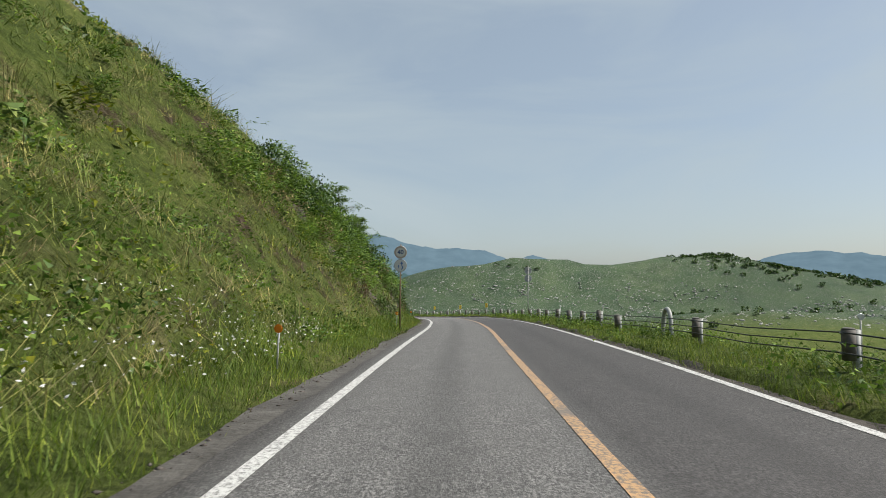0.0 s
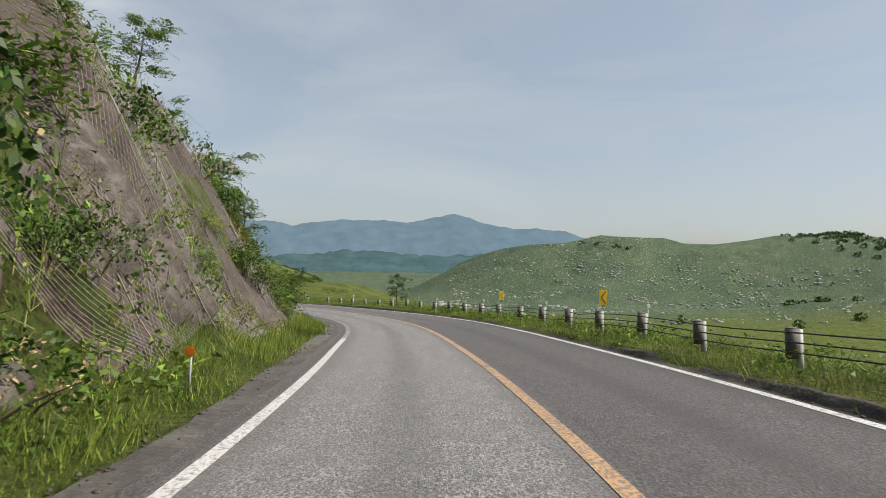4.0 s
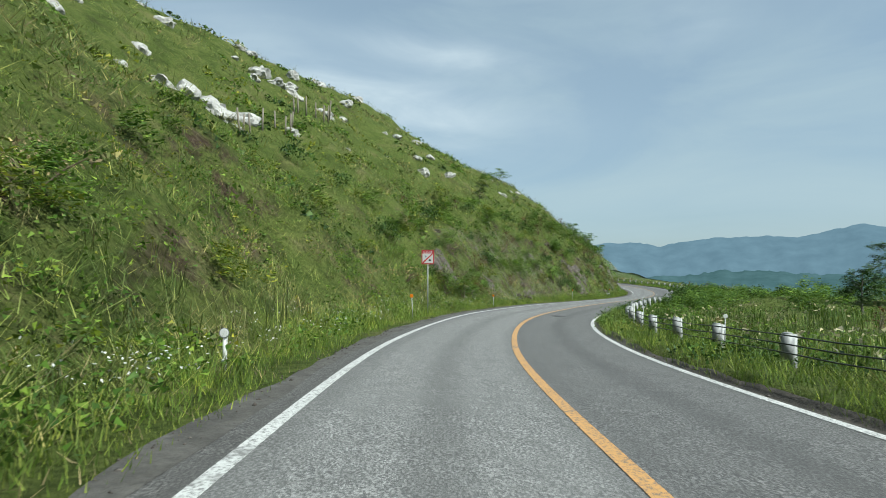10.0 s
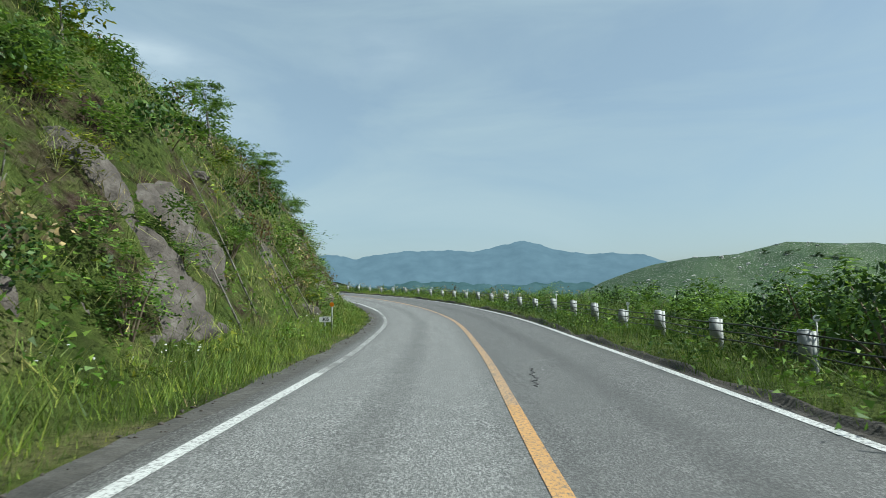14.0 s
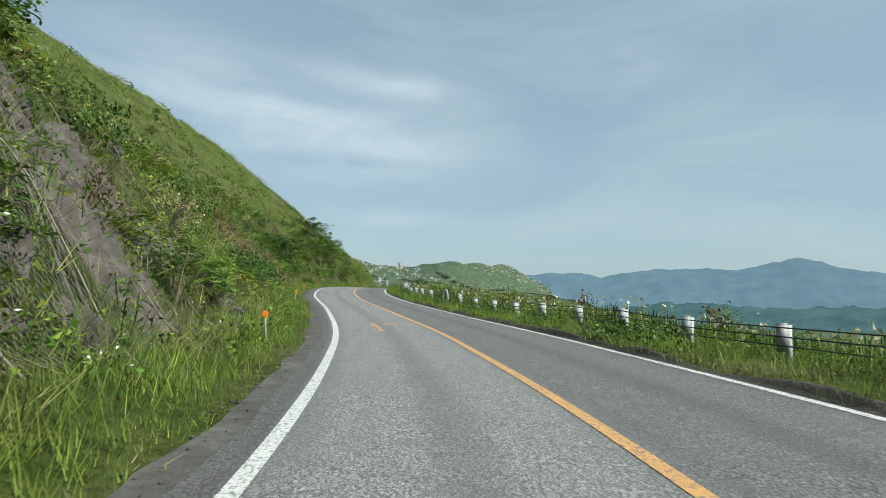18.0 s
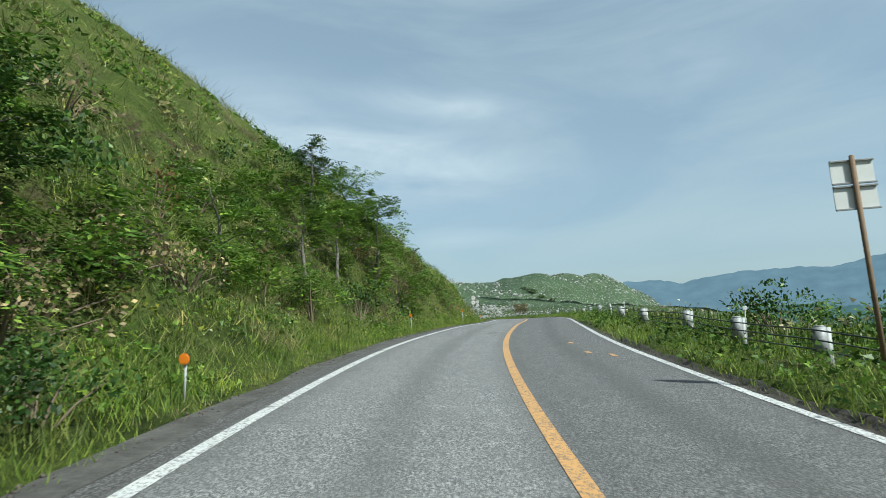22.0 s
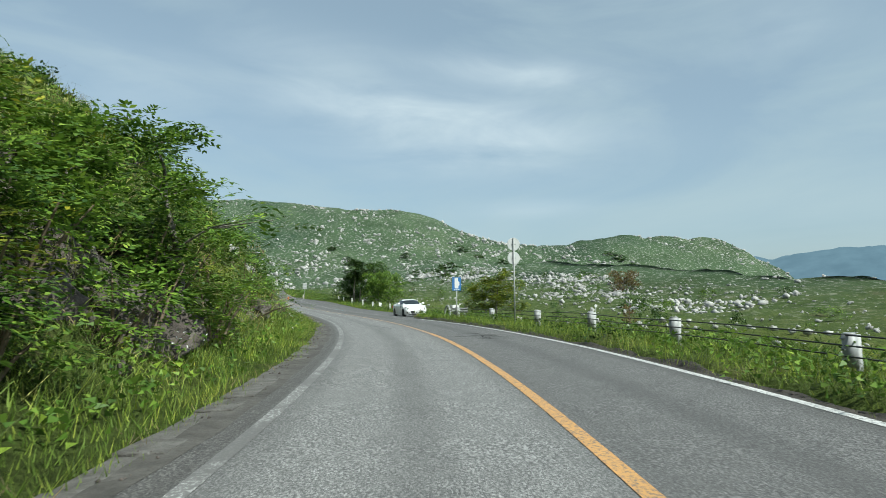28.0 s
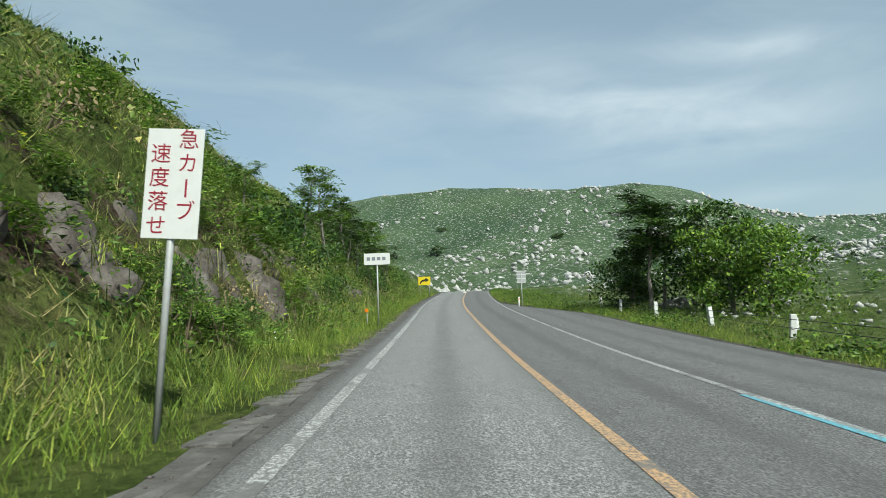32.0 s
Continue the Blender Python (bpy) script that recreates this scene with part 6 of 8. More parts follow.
# tufts on the slopes
def tufts(name, n, per, lat_fn, hmin, hmax, mat, label, seed, bare=True, spread=0.16, wide=0.016, arch=False, patch=None):
    rg = np.random.default_rng(seed)
    u = rg.uniform(-0.3, 38.0, n)
    lat = lat_fn(rg, n, u)
    if patch is not None:
        ok = fbm(u * 3.3, lat * 0.22, 3, seed + 40) > patch
        u, lat = u[ok], lat[ok]
    if bare:
        ok = ~(bare_face(u, lat) & (rg.random(len(u)) < rocky(u) * (0.70 + 0.18 * net_zone(u))))
        u, lat = u[ok], lat[ok]
    P = surface(u, lat)
    n = len(P)
    big = (0.7 + 0.6 * rg.random(n)) * (0.95 + 0.55 * fbm(u * 9, lat * 0.6, 2, seed))
    P = np.repeat(P, per, 0) + np.c_[rg.normal(0, spread, n * per), rg.normal(0, spread, n * per), np.zeros(n * per)]
    h = (hmin + (hmax - hmin) * rg.random(n * per)) * np.repeat(big, per)
    V, F = (arching if arch else blades)(P, h, wide * (0.7 + 0.9 * rg.random(n * per)), 0.5 + 0.9 * rg.random(n * per), rg)
    return stuff(name, V, F, mat, label, "grass")


tufts("slope_grass", 42000, 10, lambda rg, n, u: -(4.7 + 9.5 * rg.beta(1.0, 1.5, n)), 0.16, 0.50, SLOPE_GRASS, "thick green and straw-coloured grass on the hillside", 11, wide=0.015)
tufts("slope_grass", 5200, 9, lambda rg, n, u: -(4.9 + 11 * rg.beta(1.0, 1.6, n)), 0.45, 0.85, SLOPE_GRASS, "tall arching grass tufts on the hillside", 14, wide=0.011, arch=True, spread=0.10)
tufts("slope_grass", 22000, 8, lambda rg, n, u: -(12.5 + 30 * rg.beta(1.0, 2.0, n)), 0.30, 0.70, SLOPE_GRASS, "tall green grass high on the hillside", 12, wide=0.034, spread=0.3)
tufts("dry_grass", 9000, 8, lambda rg, n, u: -(5.2 + 15 * rg.beta(1.0, 1.5, n)), 0.25, 0.65, STRAW, "patches of dead straw-coloured grass on the hillside", 15, wide=0.014, patch=0.22, spread=0.22)
tufts("field_grass", 17000, 8, lambda rg, n, u: right_edge(u) + 1.2 + 20 * rg.beta(1.0, 2.4, n), 0.25, 0.70, FIELD_GRASS, "thick green grass below the road", 13, wide=0.020)
# tall reed grass with pale heads beyond the barrier
rg = np.random.default_rng(18)
N = 30000
u = np.r_[rg.uniform(16.6, 24.6, int(N * 0.75)), rg.uniform(9.2, 12.5, N - int(N * 0.75))]
lat = np.interp(u, GUARD_U, GUARD_LAT) + 0.7 + 11 * rg.beta(1.0, 1.8, N)
ok = fbm(u * 4.0, lat * 0.35, 3, 19) > -0.25
u, lat = u[ok], lat[ok]
P = surface(u, lat)
h = (0.55 + 0.55 * rg.random(len(u))) * np.interp(u, [9, 12.5, 16.6, 18, 24.6], [0.6, 0.7, 0.7, 0.85, 0.85]) * (0.85 + 0.4 * vnoise(u * 5, lat * 0.6, 20))
V, F = arching(P, h, 0.016 + 0.010 * rg.random(len(u)), 0.15 + 0.4 * rg.random(len(u)), rg)
stuff("reed_grass", V, F, FIELD_GRASS, "tall reed-like grass beyond the cable barrier", "grass")
pick = rg.random(len(u)) < 0.16
P, hh = P[pick], h[pick]
V1, F1 = blades(P, hh * 1.12, 0 * hh + 0.008, 0.1 + 0.2 * rg.random(len(P)), rg)
V2, F2 = slips(V1[2::3] - [0, 0, 0.04], 0.11 + 0.07 * rg.random(len(P)), rg)
V, F = np.vstack([V1, V2]), np.vstack([F1, F2 + len(V1)])
stuff("seed_heads", V, F, SEEDHEAD, "pale seed heads on thin stalks above the reed grass", "grass")


def weeds(name, n, per, lat_fn, size, mat, label, seed, rise=0.35, bare=0.6, gate=-0.25):
    rg = np.random.default_rng(seed)
    u = rg.uniform(-0.3, 38.0, n)
    lat = lat_fn(rg, n, u)
    ok = (rg.random(n) > rocky(u) * np.maximum(bare, net_zone(u)) * bare_face(u, lat)) & (fbm(u * 5, lat * 0.5, 2, seed) > gate)
    P = surface(u[ok], lat[ok])
    n = len(P)
    tall = np.repeat(0.5 + 0.9 * rg.random(n), per)
    P = np.repeat(P, per, 0) + np.c_[rg.normal(0, 0.17, n * per), rg.normal(0, 0.17, n * per), rg.random(n * per) ** 1.2 * rise * tall + 0.02]
    V, F = slips(P, size * (0.6 + 0.8 * rg.random(n * per)), rg)
    return stuff(name, V, F, mat, label, "weeds")


# grass and weeds that have grown through the mesh of the net
rg = np.random.default_rng(63)
u = rg.uniform(5.85, 8.3, 5200)
lat = -(5.6 + 5.2 * rg.beta(1.3, 1.2, len(u)))
ok = fbm(u * 6, lat * 0.9, 3, 64) > 0.10 - 0.09 * (-lat - 6.5)
P = surface(u[ok], lat[ok])
half = len(P) // 2
P1 = np.repeat(P[:half], 6, 0) + rg.normal(0, 0.12, (half * 6, 3)) * [1, 1, 0.3]
V, F = arching(P1, 0.3 + 0.4 * rg.random(len(P1)), 0.012 + 0.006 * rg.random(len(P1)), 0.5 + 0.5 * rg.random(len(P1)), rg)
stuff("dry_grass", V, F, STRAW, "straw-coloured grass hanging through the slope net", "grass")
P2 = np.repeat(P[half:], 14, 0) + rg.normal(0, 0.16, ((len(P) - half) * 14, 3)) + [0, 0, 0.22]
V, F = slips(P2, 0.09 * (0.6 + 0.8 * rg.random(len(P2))), rg)
stuff("weeds", V, F, LEAF_B, "yellow-green weeds grown through the slope net", "weeds")

weeds("weeds", 21000, 12, lambda rg, n, u: -(4.3 + 11 * rg.beta(1.0, 1.8, n)), 0.095, LEAF_A, "low broad-leaved weeds on the hillside", 21, 0.42, 0.3, 0.0)
weeds("weeds", 9500, 12, lambda rg, n, u: -(4.8 + 14 * rg.beta(1.0, 1.8, n)), 0.095, LEAF_B, "low yellow-green weeds on the hillside", 22, 0.38, 0.6, 0.1)
weeds("weeds", 5200, 12, lambda rg, n, u: -(4.8 + 14 * rg.beta(1.0, 1.6, n)), 0.10, LEAF_C, "dark green weeds in the hollows of the hillside", 24, 0.45, 0.3, 0.25)
weeds("weeds", 6000, 12, lambda rg, n, u: right_edge(u) + 0.1 + 4 * rg.beta(1.0, 1.6, n) + 6 * (u < 9), 0.10, LEAF_C, "dark green weeds along the barrier", 27, 0.34, 0.6, 0.15)
weeds("weeds", 9000, 13, lambda rg, n, u: -(5.2 + 9 * rg.beta(1.0, 1.3, n)), 0.095, LEAF_A, "broad-leaved knee-high weeds on the hillside", 28, 0.55, 0.1, -0.1)
weeds("weeds", 11000, 12, lambda rg, n, u: right_edge(u) + 0.05 + 9 * rg.beta(1.0, 2.0, n), 0.09, LEAF_A, "low broad-leaved weeds beyond the guard posts", 23, 0.36, 0.6, 0.0)

u = np.random.default_rng(25).uniform(3.9, 8.4, 1900)
creep = (vnoise(u * 2.3, 0 * u, 14) > -0.1)
u = u[creep]
rg = np.random.default_rng(26)
f_ = rg.random(len(u)) * net_top(u)
lat = -(np.interp(u, CUT_U, CUT_TOE) + 0.2 + f_ * np.interp(u, CUT_U, CUT_H1) / np.interp(u, CUT_U, CUT_M1))
ok = fbm(u * 3.0, lat * 0.8, 3, 15) > 0.02
P = np.repeat(surface(u[ok], lat[ok]), 14, 0)
P = P + np.c_[rg.normal(0, 0.22, len(P)), rg.normal(0, 0.22, len(P)), 0.12 + 0.2 * rg.random(len(P))]
V, F = leaves(P, 0.06 + 0.07 * rg.random(len(P)), rg)
stuff("creepers", V, F, LEAF_A, "green creepers growing through the rock-fall net", "creepers")

# loose grit on the shoulder and along the gutter
rg = np.random.default_rng(29)
octa = np.array([(1, 0, 0), (-1, 0, 0), (0, 1, 0), (0, -1, 0), (0, 0, 1), (0, 0, -1)], float)
octa_f = np.array([(0, 2, 4), (2, 1, 4), (1, 3, 4), (3, 0, 4), (2, 0, 5), (1, 2, 5), (3, 1, 5), (0, 3, 5)])
N = 5200
u = rg.uniform(0.1, 37.5, N)
lat = np.where(rg.random(N) < 0.75, -(lane(u, "l") + 0.40 + 0.42 * rg.beta(2.2, 1.4, N)), lane(u, "r") + 0.14 + layby(u) + 0.10 * rg.random(N))
P = on_road(u, lat, 0.008)
V = (octa[None] * (1 + 0.35 * rg.normal(size=(N, 6, 1))) * (0.008 + 0.024 * rg.random((N, 1, 1)) ** 2.2) * [1.2, 1.0, 0.7] + P[:, None]).reshape(-1, 3)
F = (octa_f[None] + 6 * np.arange(N)[:, None, None]).reshape(-1, 3)
stuff("grit", V, F, CUT_ROCK, "loose grit and small stones on the road's shoulder", "gravel")

# white wild flowers
rg = np.random.default_rng(31)
cu = np.r_[rg.uniform(0.1, 1.0, 60), rg.uniform(7.2, 9.0, 26), rg.uniform(9.0, 12.6, 90), rg.uniform(13.0, 19.0, 40), rg.uniform(20, 33, 50)]
cl = -(4.2 + 1.7 * rg.random(len(cu)))
P = np.repeat(surface(cu, cl), 8, 0)
P = P + np.c_[rg.normal(0, 0.22, len(P)), rg.normal(0, 0.22, len(P)), 0.28 + 0.3 * rg.random(len(P))]
V, F = leaves(P, 0.035 + 0.02 * rg.random(len(P)), rg, 3.0)
V2, F2 = leaves(P + [0, 0, 0.004], 0.035 + 0.02 * rg.random(len(P)), rg, 3.0)
stuff("wild_flowers", np.vstack([V, V2]), np.vstack([F, F2 + len(V)]), PETAL, "white daisy-like wild flowers in the verge", "flowers")


# rock-fall net over the cut
def cut_point(u, f):
    """A point on the cut face: f from its foot (0) to its top (1)."""
    toe = np.interp(u, CUT_U, CUT_TOE) + 0.1
    wdt = np.interp(u, CUT_U, CUT_H1) / np.interp(u, CUT_U, CUT_M1) + 0.7
    return surface(u, -(toe + wdt * f))


def worley(x, y, seed):
    """Distance-sorted cells: the nearest cell's random height and its tilt, for faceted rock."""
    ix, iy = np.floor(x).astype(np.int64), np.floor(y).astype(np.int64)
    best, val = np.full(x.shape, 9.0), np.zeros(x.shape)
    for dx in (-1, 0, 1):
        for dy in (-1, 0, 1):
            jx, jy = ix + dx, iy + dy
            px, py = jx + hash2(jx, jy, seed), jy + hash2(jx, jy, seed + 1)
            r = (x - px) ** 2 + (y - py) ** 2
            h = hash2(jx, jy, seed + 2) + (x - px) * (hash2(jx, jy, seed + 3) - 0.5) * 1.6 + (y - py) * (hash2(jx, jy, seed + 4) - 0.5) * 1.6
            val = np.where(r < best, h, val)
            best = np.minimum(best, r)
    return val


def outward(u):
    """From the cut towards the road and up."""
    _, hd = spline(u)
    o = np.stack([hd[:, 1], -hd[:, 0], 0 * hd[:, 0] + 0.55], 1)
    return o / np.linalg.norm(o, axis=1)[:, None]


def soil_swell(u, f):
    """The lumpy soil under the net."""
    return 0.05 + 0.085 * fbm(u * 15 / 1.5, f * 4.2, 3, 77) + 0.07 * worley(u * 15 / 0.8, f * 8.0, 5)


def cut_sheet(name, ua, ub, f0, f1, off, mat, label, step=0.010, rows=38):
    """A finely broken sheet of rock or soil laid over the cut; where off is negative it stays in the hill."""
    uu, ff = np.meshgrid(np.arange(ua, ub, step), np.linspace(f0, f1, rows), indexing="ij")
    P = cut_point(uu.ravel(), ff.ravel()) + outward(uu.ravel()) * off(uu.ravel(), ff.ravel())[:, None]
    return tagged(new(name, mesh_of(name, P, grid_faces(*uu.shape), mat, flat=True)), label, "rock face", kind="structure")


def outcrop(ua, ub, amount, seed, top=1.0):
    def off(u, f):
        edge = np.minimum(smooth(ua, ua + 0.25, u), 1 - smooth(ub - 0.25, ub, u)) * (1 - smooth(top * 0.7, top, f))
        m = fbm(u * 15 / 2.2, f * 3.0, 3, seed) + amount - 1.6 * (1 - edge * smooth(-0.02, 0.05, f))
        rock = 0.30 * worley(u * 15 / 0.7 + 0.4 * f * 7, f * 7.0, seed + 3) + 0.13 * worley(u * 15 / 0.28, f * 18.0, seed + 9)
        return np.clip(0.6 * m, -0.6, 0.12) + rock * smooth(-0.25, 0.25, m) - 0.22
    return off


cut_sheet("netted_cut", 4.4, 8.5, -0.04, 1.05, lambda u, f: soil_swell(u, f) * np.minimum(smooth(4.4, 4.7, u), 1 - smooth(8.3, 8.5, u)) * (1 - smooth(0.90, 1.0, f / net_top(u))) * smooth(-0.05, 0.03, f) - 0.06 - 0.2 * (1 - smooth(-0.04, 0.01, f)), NET_SOIL, "lumpy pinkish-brown bare soil under the rock net")
for ua, ub, amount, seed, top in ((1.95, 5.0, 0.0, 101, 0.85), (12.2, 16.6, -0.36, 105, 0.7), (16.7, 19.25, -0.10, 107, 0.75), (27.9, 30.3, -0.28, 109, 0.9), (30.2, 35.2, -0.42, 111, 0.7), (31.35, 32.15, 0.22, 113, 0.5), (29.72, 30.2, 0.10, 115, 0.75)):
    cut_sheet("rock_face", ua, ub, -0.03, top + 0.05, outcrop(ua, ub, amount, seed, top), CUT_ROCK, "broken brownish-grey rock showing through the hillside's plants")


def net_swell(u, f):
    """The net hangs over the lumps and follows only the broad ones."""
    return 0.11 + 0.085 * fbm(u * 15 / 1.5, f * 4.2, 2, 77)


def ribbon_lines(U, Fr, width, lift):
    """Flat wires along the rows of (U, Fr), lying on the lumpy cut."""
    m, k = U.shape
    Fr = Fr * net_top(U)
    P = cut_point(U.ravel(), Fr.ravel())
    out = outward(U.ravel())
    P = (P + out * (net_swell(U.ravel(), Fr.ravel()) - 0.06 + lift)[:, None]).reshape(m, k, 3)
    out = out.reshape(m, k, 3)
    t = np.gradient(P, axis=1)
    s = np.cross(t, out)
    s /= np.linalg.norm(s, axis=2)[..., None] + 1e-9
    V = np.stack([P - s * width / 2, P + s * width / 2], 2).reshape(-1, 3)
    i, j = np.meshgrid(np.arange(m), np.arange(k - 1), indexing="ij")
    a = ((i * k + j) * 2).ravel()
    return V, np.stack([a, a + 1, a + 3, a + 2], 1)


def rock_net(ua, ub, top, label, mat, wire=0.010, pitch=0.0095):
    net = tagged(new("rock_net"), label, "rock net", "rock-fall nets")
    for slant in (0.12, -0.12):
        u0 = np.arange(ua, ub, pitch)
        fr = np.linspace(0, top, 26)
        U = u0[:, None] + slant * (fr[None, :] * 3.2)
        V, F = ribbon_lines(np.clip(U, ua - 0.15, ub + 0.15), np.broadcast_to(fr, U.shape), wire, 0.05)
        part("wire_mesh", mesh_of("wire_mesh", V, F, mat, flat=True), mat, net)
    for k, u0 in enumerate(np.arange(ua + 0.05, ub - 0.05, 0.17)):
        fr = np.linspace(-0.02, top * 1.02, 18)
        U = u0 + 0.05 * fr + 0.012 * np.sin(fr * 9 + k)
        fr = fr * net_top(U)
        pts = [Vector(p) for p in cut_point(U, fr) + outward(U) * (net_swell(U, fr) + 0.01)[:, None]]
        bm = bmesh.new()
        pipe(bm, pts, 0.013, 5)
        part("rope", bm, ROPE, net)


rock_net(4.6, 8.45, 1.0, "grey diamond-mesh rock-fall net with steel ropes over the bare cut", NET, 0.010, 0.0085)
rock_net(12.95, 14.2, 0.75, "rusty diamond-mesh rock-fall net among the shrubs", RUSTY_NET, 0.008)
rock_net(17.5, 19.2, 0.7, "grey diamond-mesh rock-fall net over the cut", RUSTY_NET, 0.008)

# dead branches lying on the cut
for k in range(46):
    a_, b_ = random.choice([(2.0, 4.4), (4.6, 8.6), (12.8, 15.6), (12.8, 15.6), (16.8, 18.8), (16.8, 18.8), (28.0, 31.2)])
    u_ = random.uniform(a_, b_)
    p0, p1 = cut_point(np.array([u_]), np.array([random.uniform(0.0, 0.15)]))[0], cut_point(np.array([u_ + random.uniform(0.02, 0.16)]), np.array([random.uniform(0.3, 0.6)]))[0]
    t = thing("dead_branch", pose(p0[0], p0[1], p0[2]), "bare grey dead branch lying against the cut", "dead branch", "dead branches")
    v_ = Vector(p1 - p0) + Vector((0.1, 0.0, 0.15))
    bm = bmesh.new()
    m_ = v_ * 0.5 + Vector((random.uniform(-0.15, 0.15), random.uniform(-0.15, 0.15), 0.12))
    tube(bm, (0, 0, 0.05), m_, 0.028, 0.02, n=6)
    tube(bm, m_, v_, 0.02, 0.01, n=6)
    part("limb", bm, BARK, t)
    for f in (0.45, 0.7):
        bm = bmesh.new()
        q_ = m_.lerp(v_, f)
        tube(bm, q_, q_ + Vector((random.uniform(-0.4, 0.4), random.uniform(-0.4, 0.4), 0.3)), 0.013, 0.005, n=5)
        part("twig", bm, BARK, t)


# boulders and outcrops
def boulder(name, seed, mat, flat_z=0.7, cuts=2):
    bm = bmesh.new()
    bmesh.ops.create_icosphere(bm, subdivisions=cuts, radius=1.0)
    off = Vector((seed * 7.3, seed * 3.1, seed * 1.7))
    for v in bm.verts:
        near_p = noise.voronoi(v.co * 2.1 + off)[1][0]
        fine_p = noise.voronoi(v.co * 5.0 + off)[1][0]
        k = 1 + 0.30 * noise.noise(v.co * 1.1 + off) + 0.34 * noise.noise(near_p * 3.7) + 0.14 * noise.noise(fine_p * 5.3)
        v.co = Vector((v.co.x * 1.15 * k, v.co.y * 0.85 * k, v.co.z * flat_z * k))
    me = bpy.data.meshes.new(name)
    bm.to_mesh(me)
    bm.free()
    me.materials.append(mat)
    return me


lime_me = [boulder("limestone_boulder", s, LIME, 0.75, 3) for s in range(5)]
cut_me = [boulder("rock_outcrop", s + 9, CUT_ROCK, 0.8, 3) for s in range(5)]


def put_rock(me, u, lat, s, name, label, cat, group, sink=0.35):
    q = surface([u], [lat])[0]
    o = new(name, me)
    o.matrix_world = pose(q[0], q[1], q[2] - s * sink + 0.1 * s, random.uniform(-15, 15), random.uniform(-15, 15), random.uniform(0, 360)) @ Matrix.Diagonal((s, s, s * random.uniform(0.7, 1.1), 1))
    return tagged(o, label, cat, group)


spots = [(12.04, -21.9, 1.0), (12.10, -21.2, 0.9), (12.20, -21.0, 1.1), (12.14, -19.4, 1.0), (12.26, -19.8, 0.8), (12.37, -20.4, 0.9), (12.23, -27.0, 0.8), (13.11, -27.3, 1.0), (13.18, -26.5, 1.0), (12.66, -20.1, 0.6), (13.28, -33.0, 0.7), (14.22, -20.9, 0.7), (12.6, -32, 1.1), (13.9, -18.9, 0.8), (13.95, -32.8, 1.0), (12.9, -27, 0.7), (13.1, -29, 1.3), (13.2, -30.5, 1.2), (13.35, -29.6, 1.0), (13.5, -31, 0.9), (13.3, -25, 0.6), (13.7, -27, 0.6)]
for k in range(34):
    spots.append((random.uniform(11.8, 16.5), -random.uniform(17, 40), random.uniform(0.25, 0.75)))
for k, (u_, l_, s_) in enumerate(spots):
    put_rock(lime_me[k % 5], u_, l_, s_, "limestone_boulder", "pale grey limestone boulder half sunk in the grass slope", "boulder", "boulders on the slope")
for k in range(95):
    z = random.choice([(2.0, 4.5, 22), (12.6, 16.4, 30), (16.6, 18.6, 20), (19.0, 19.2, 2), (27.9, 29.5, 14), (30.5, 32.0, 6), (33.2, 35.0, 6)])
    u_ = random.uniform(z[0], z[1])
    toe = float(np.interp(u_, CUT_U, CUT_TOE))
    put_rock(cut_me[k % 5], u_, -(toe + random.uniform(0.0, 4.0) ** 1.2), random.uniform(0.14, 0.42), "rock_outcrop", "brownish grey rock sticking out of the cut", "rock", "rocks in the cut", 0.25)
for u_, l_, s_ in ((29.86, -6.5, 0.26), (29.80, -7.1, 0.30), (29.95, -6.0, 0.20), (9.55, -3.75, 0.16), (34.65, 12.6, 1.1), (13.42, -5.35, 0.34), (13.5, -6.0, 0.34), (13.36, -5.6, 0.3), (13.3, -5.3, 0.22), (13.46, -5.1, 0.2), (19.1, -5.5, 0.45), (31.7, -5.7, 0.34), (31.64, -6.2, 0.36)):
    put_rock(cut_me[1] if l_ < 0 and (u_ < 29 or u_ > 31) else lime_me[2], u_, l_, s_, "boulder", "grey weathered boulder lying by the road", "boulder", "", 0.2)


# shrubs and trees
def shrub_meshes(seed, spread, height, n_leaves, size, feathery=True, clumps=13):
    rg = np.random.default_rng(seed)
    C = np.c_[rg.normal(0, spread * 0.42, clumps), rg.normal(0, spread * 0.42, clumps), height * (0.25 + 0.7 * rg.random(clumps) ** 0.8)]
    C[:, 2] *= 1 - 0.25 * (np.hypot(C[:, 0], C[:, 1]) / spread) ** 2
    n_leaves, size = int(n_leaves * 1.3), size * 0.86
    k = rg.integers(0, clumps, n_leaves)
    d = rg.normal(size=(n_leaves, 3))
    d /= np.linalg.norm(d, axis=1)[:, None]
    P = C[k] + d * (0.12 + 0.26 * rg.random(n_leaves) ** 0.6)[:, None] * spread * [1.15, 1.15, 0.75]
    P[:, 2] = np.maximum(P[:, 2], 0.05)
    if feathery:
        P = P[:n_leaves // 5]
        V, F = fronds(P, size * 2.6 * (0.7 + 0.6 * rg.random(len(P))), rg)
    else:
        V, F = leaves(P, size * (0.6 + 0.8 * rg.random(n_leaves)), rg)
    bm = bmesh.new()
    for c in C[:8]:
        a = Vector((c[0] * 0.1, c[1] * 0.1, -0.1))
        m_ = Vector((c[0] * 0.55, c[1] * 0.55, c[2] * 0.55))
        tube(bm, a, m_, 0.03, 0.02, n=5, cap=False)
        tube(bm, m_, Vector(c), 0.02, 0.008, n=5, cap=False)
    return V, F, bm


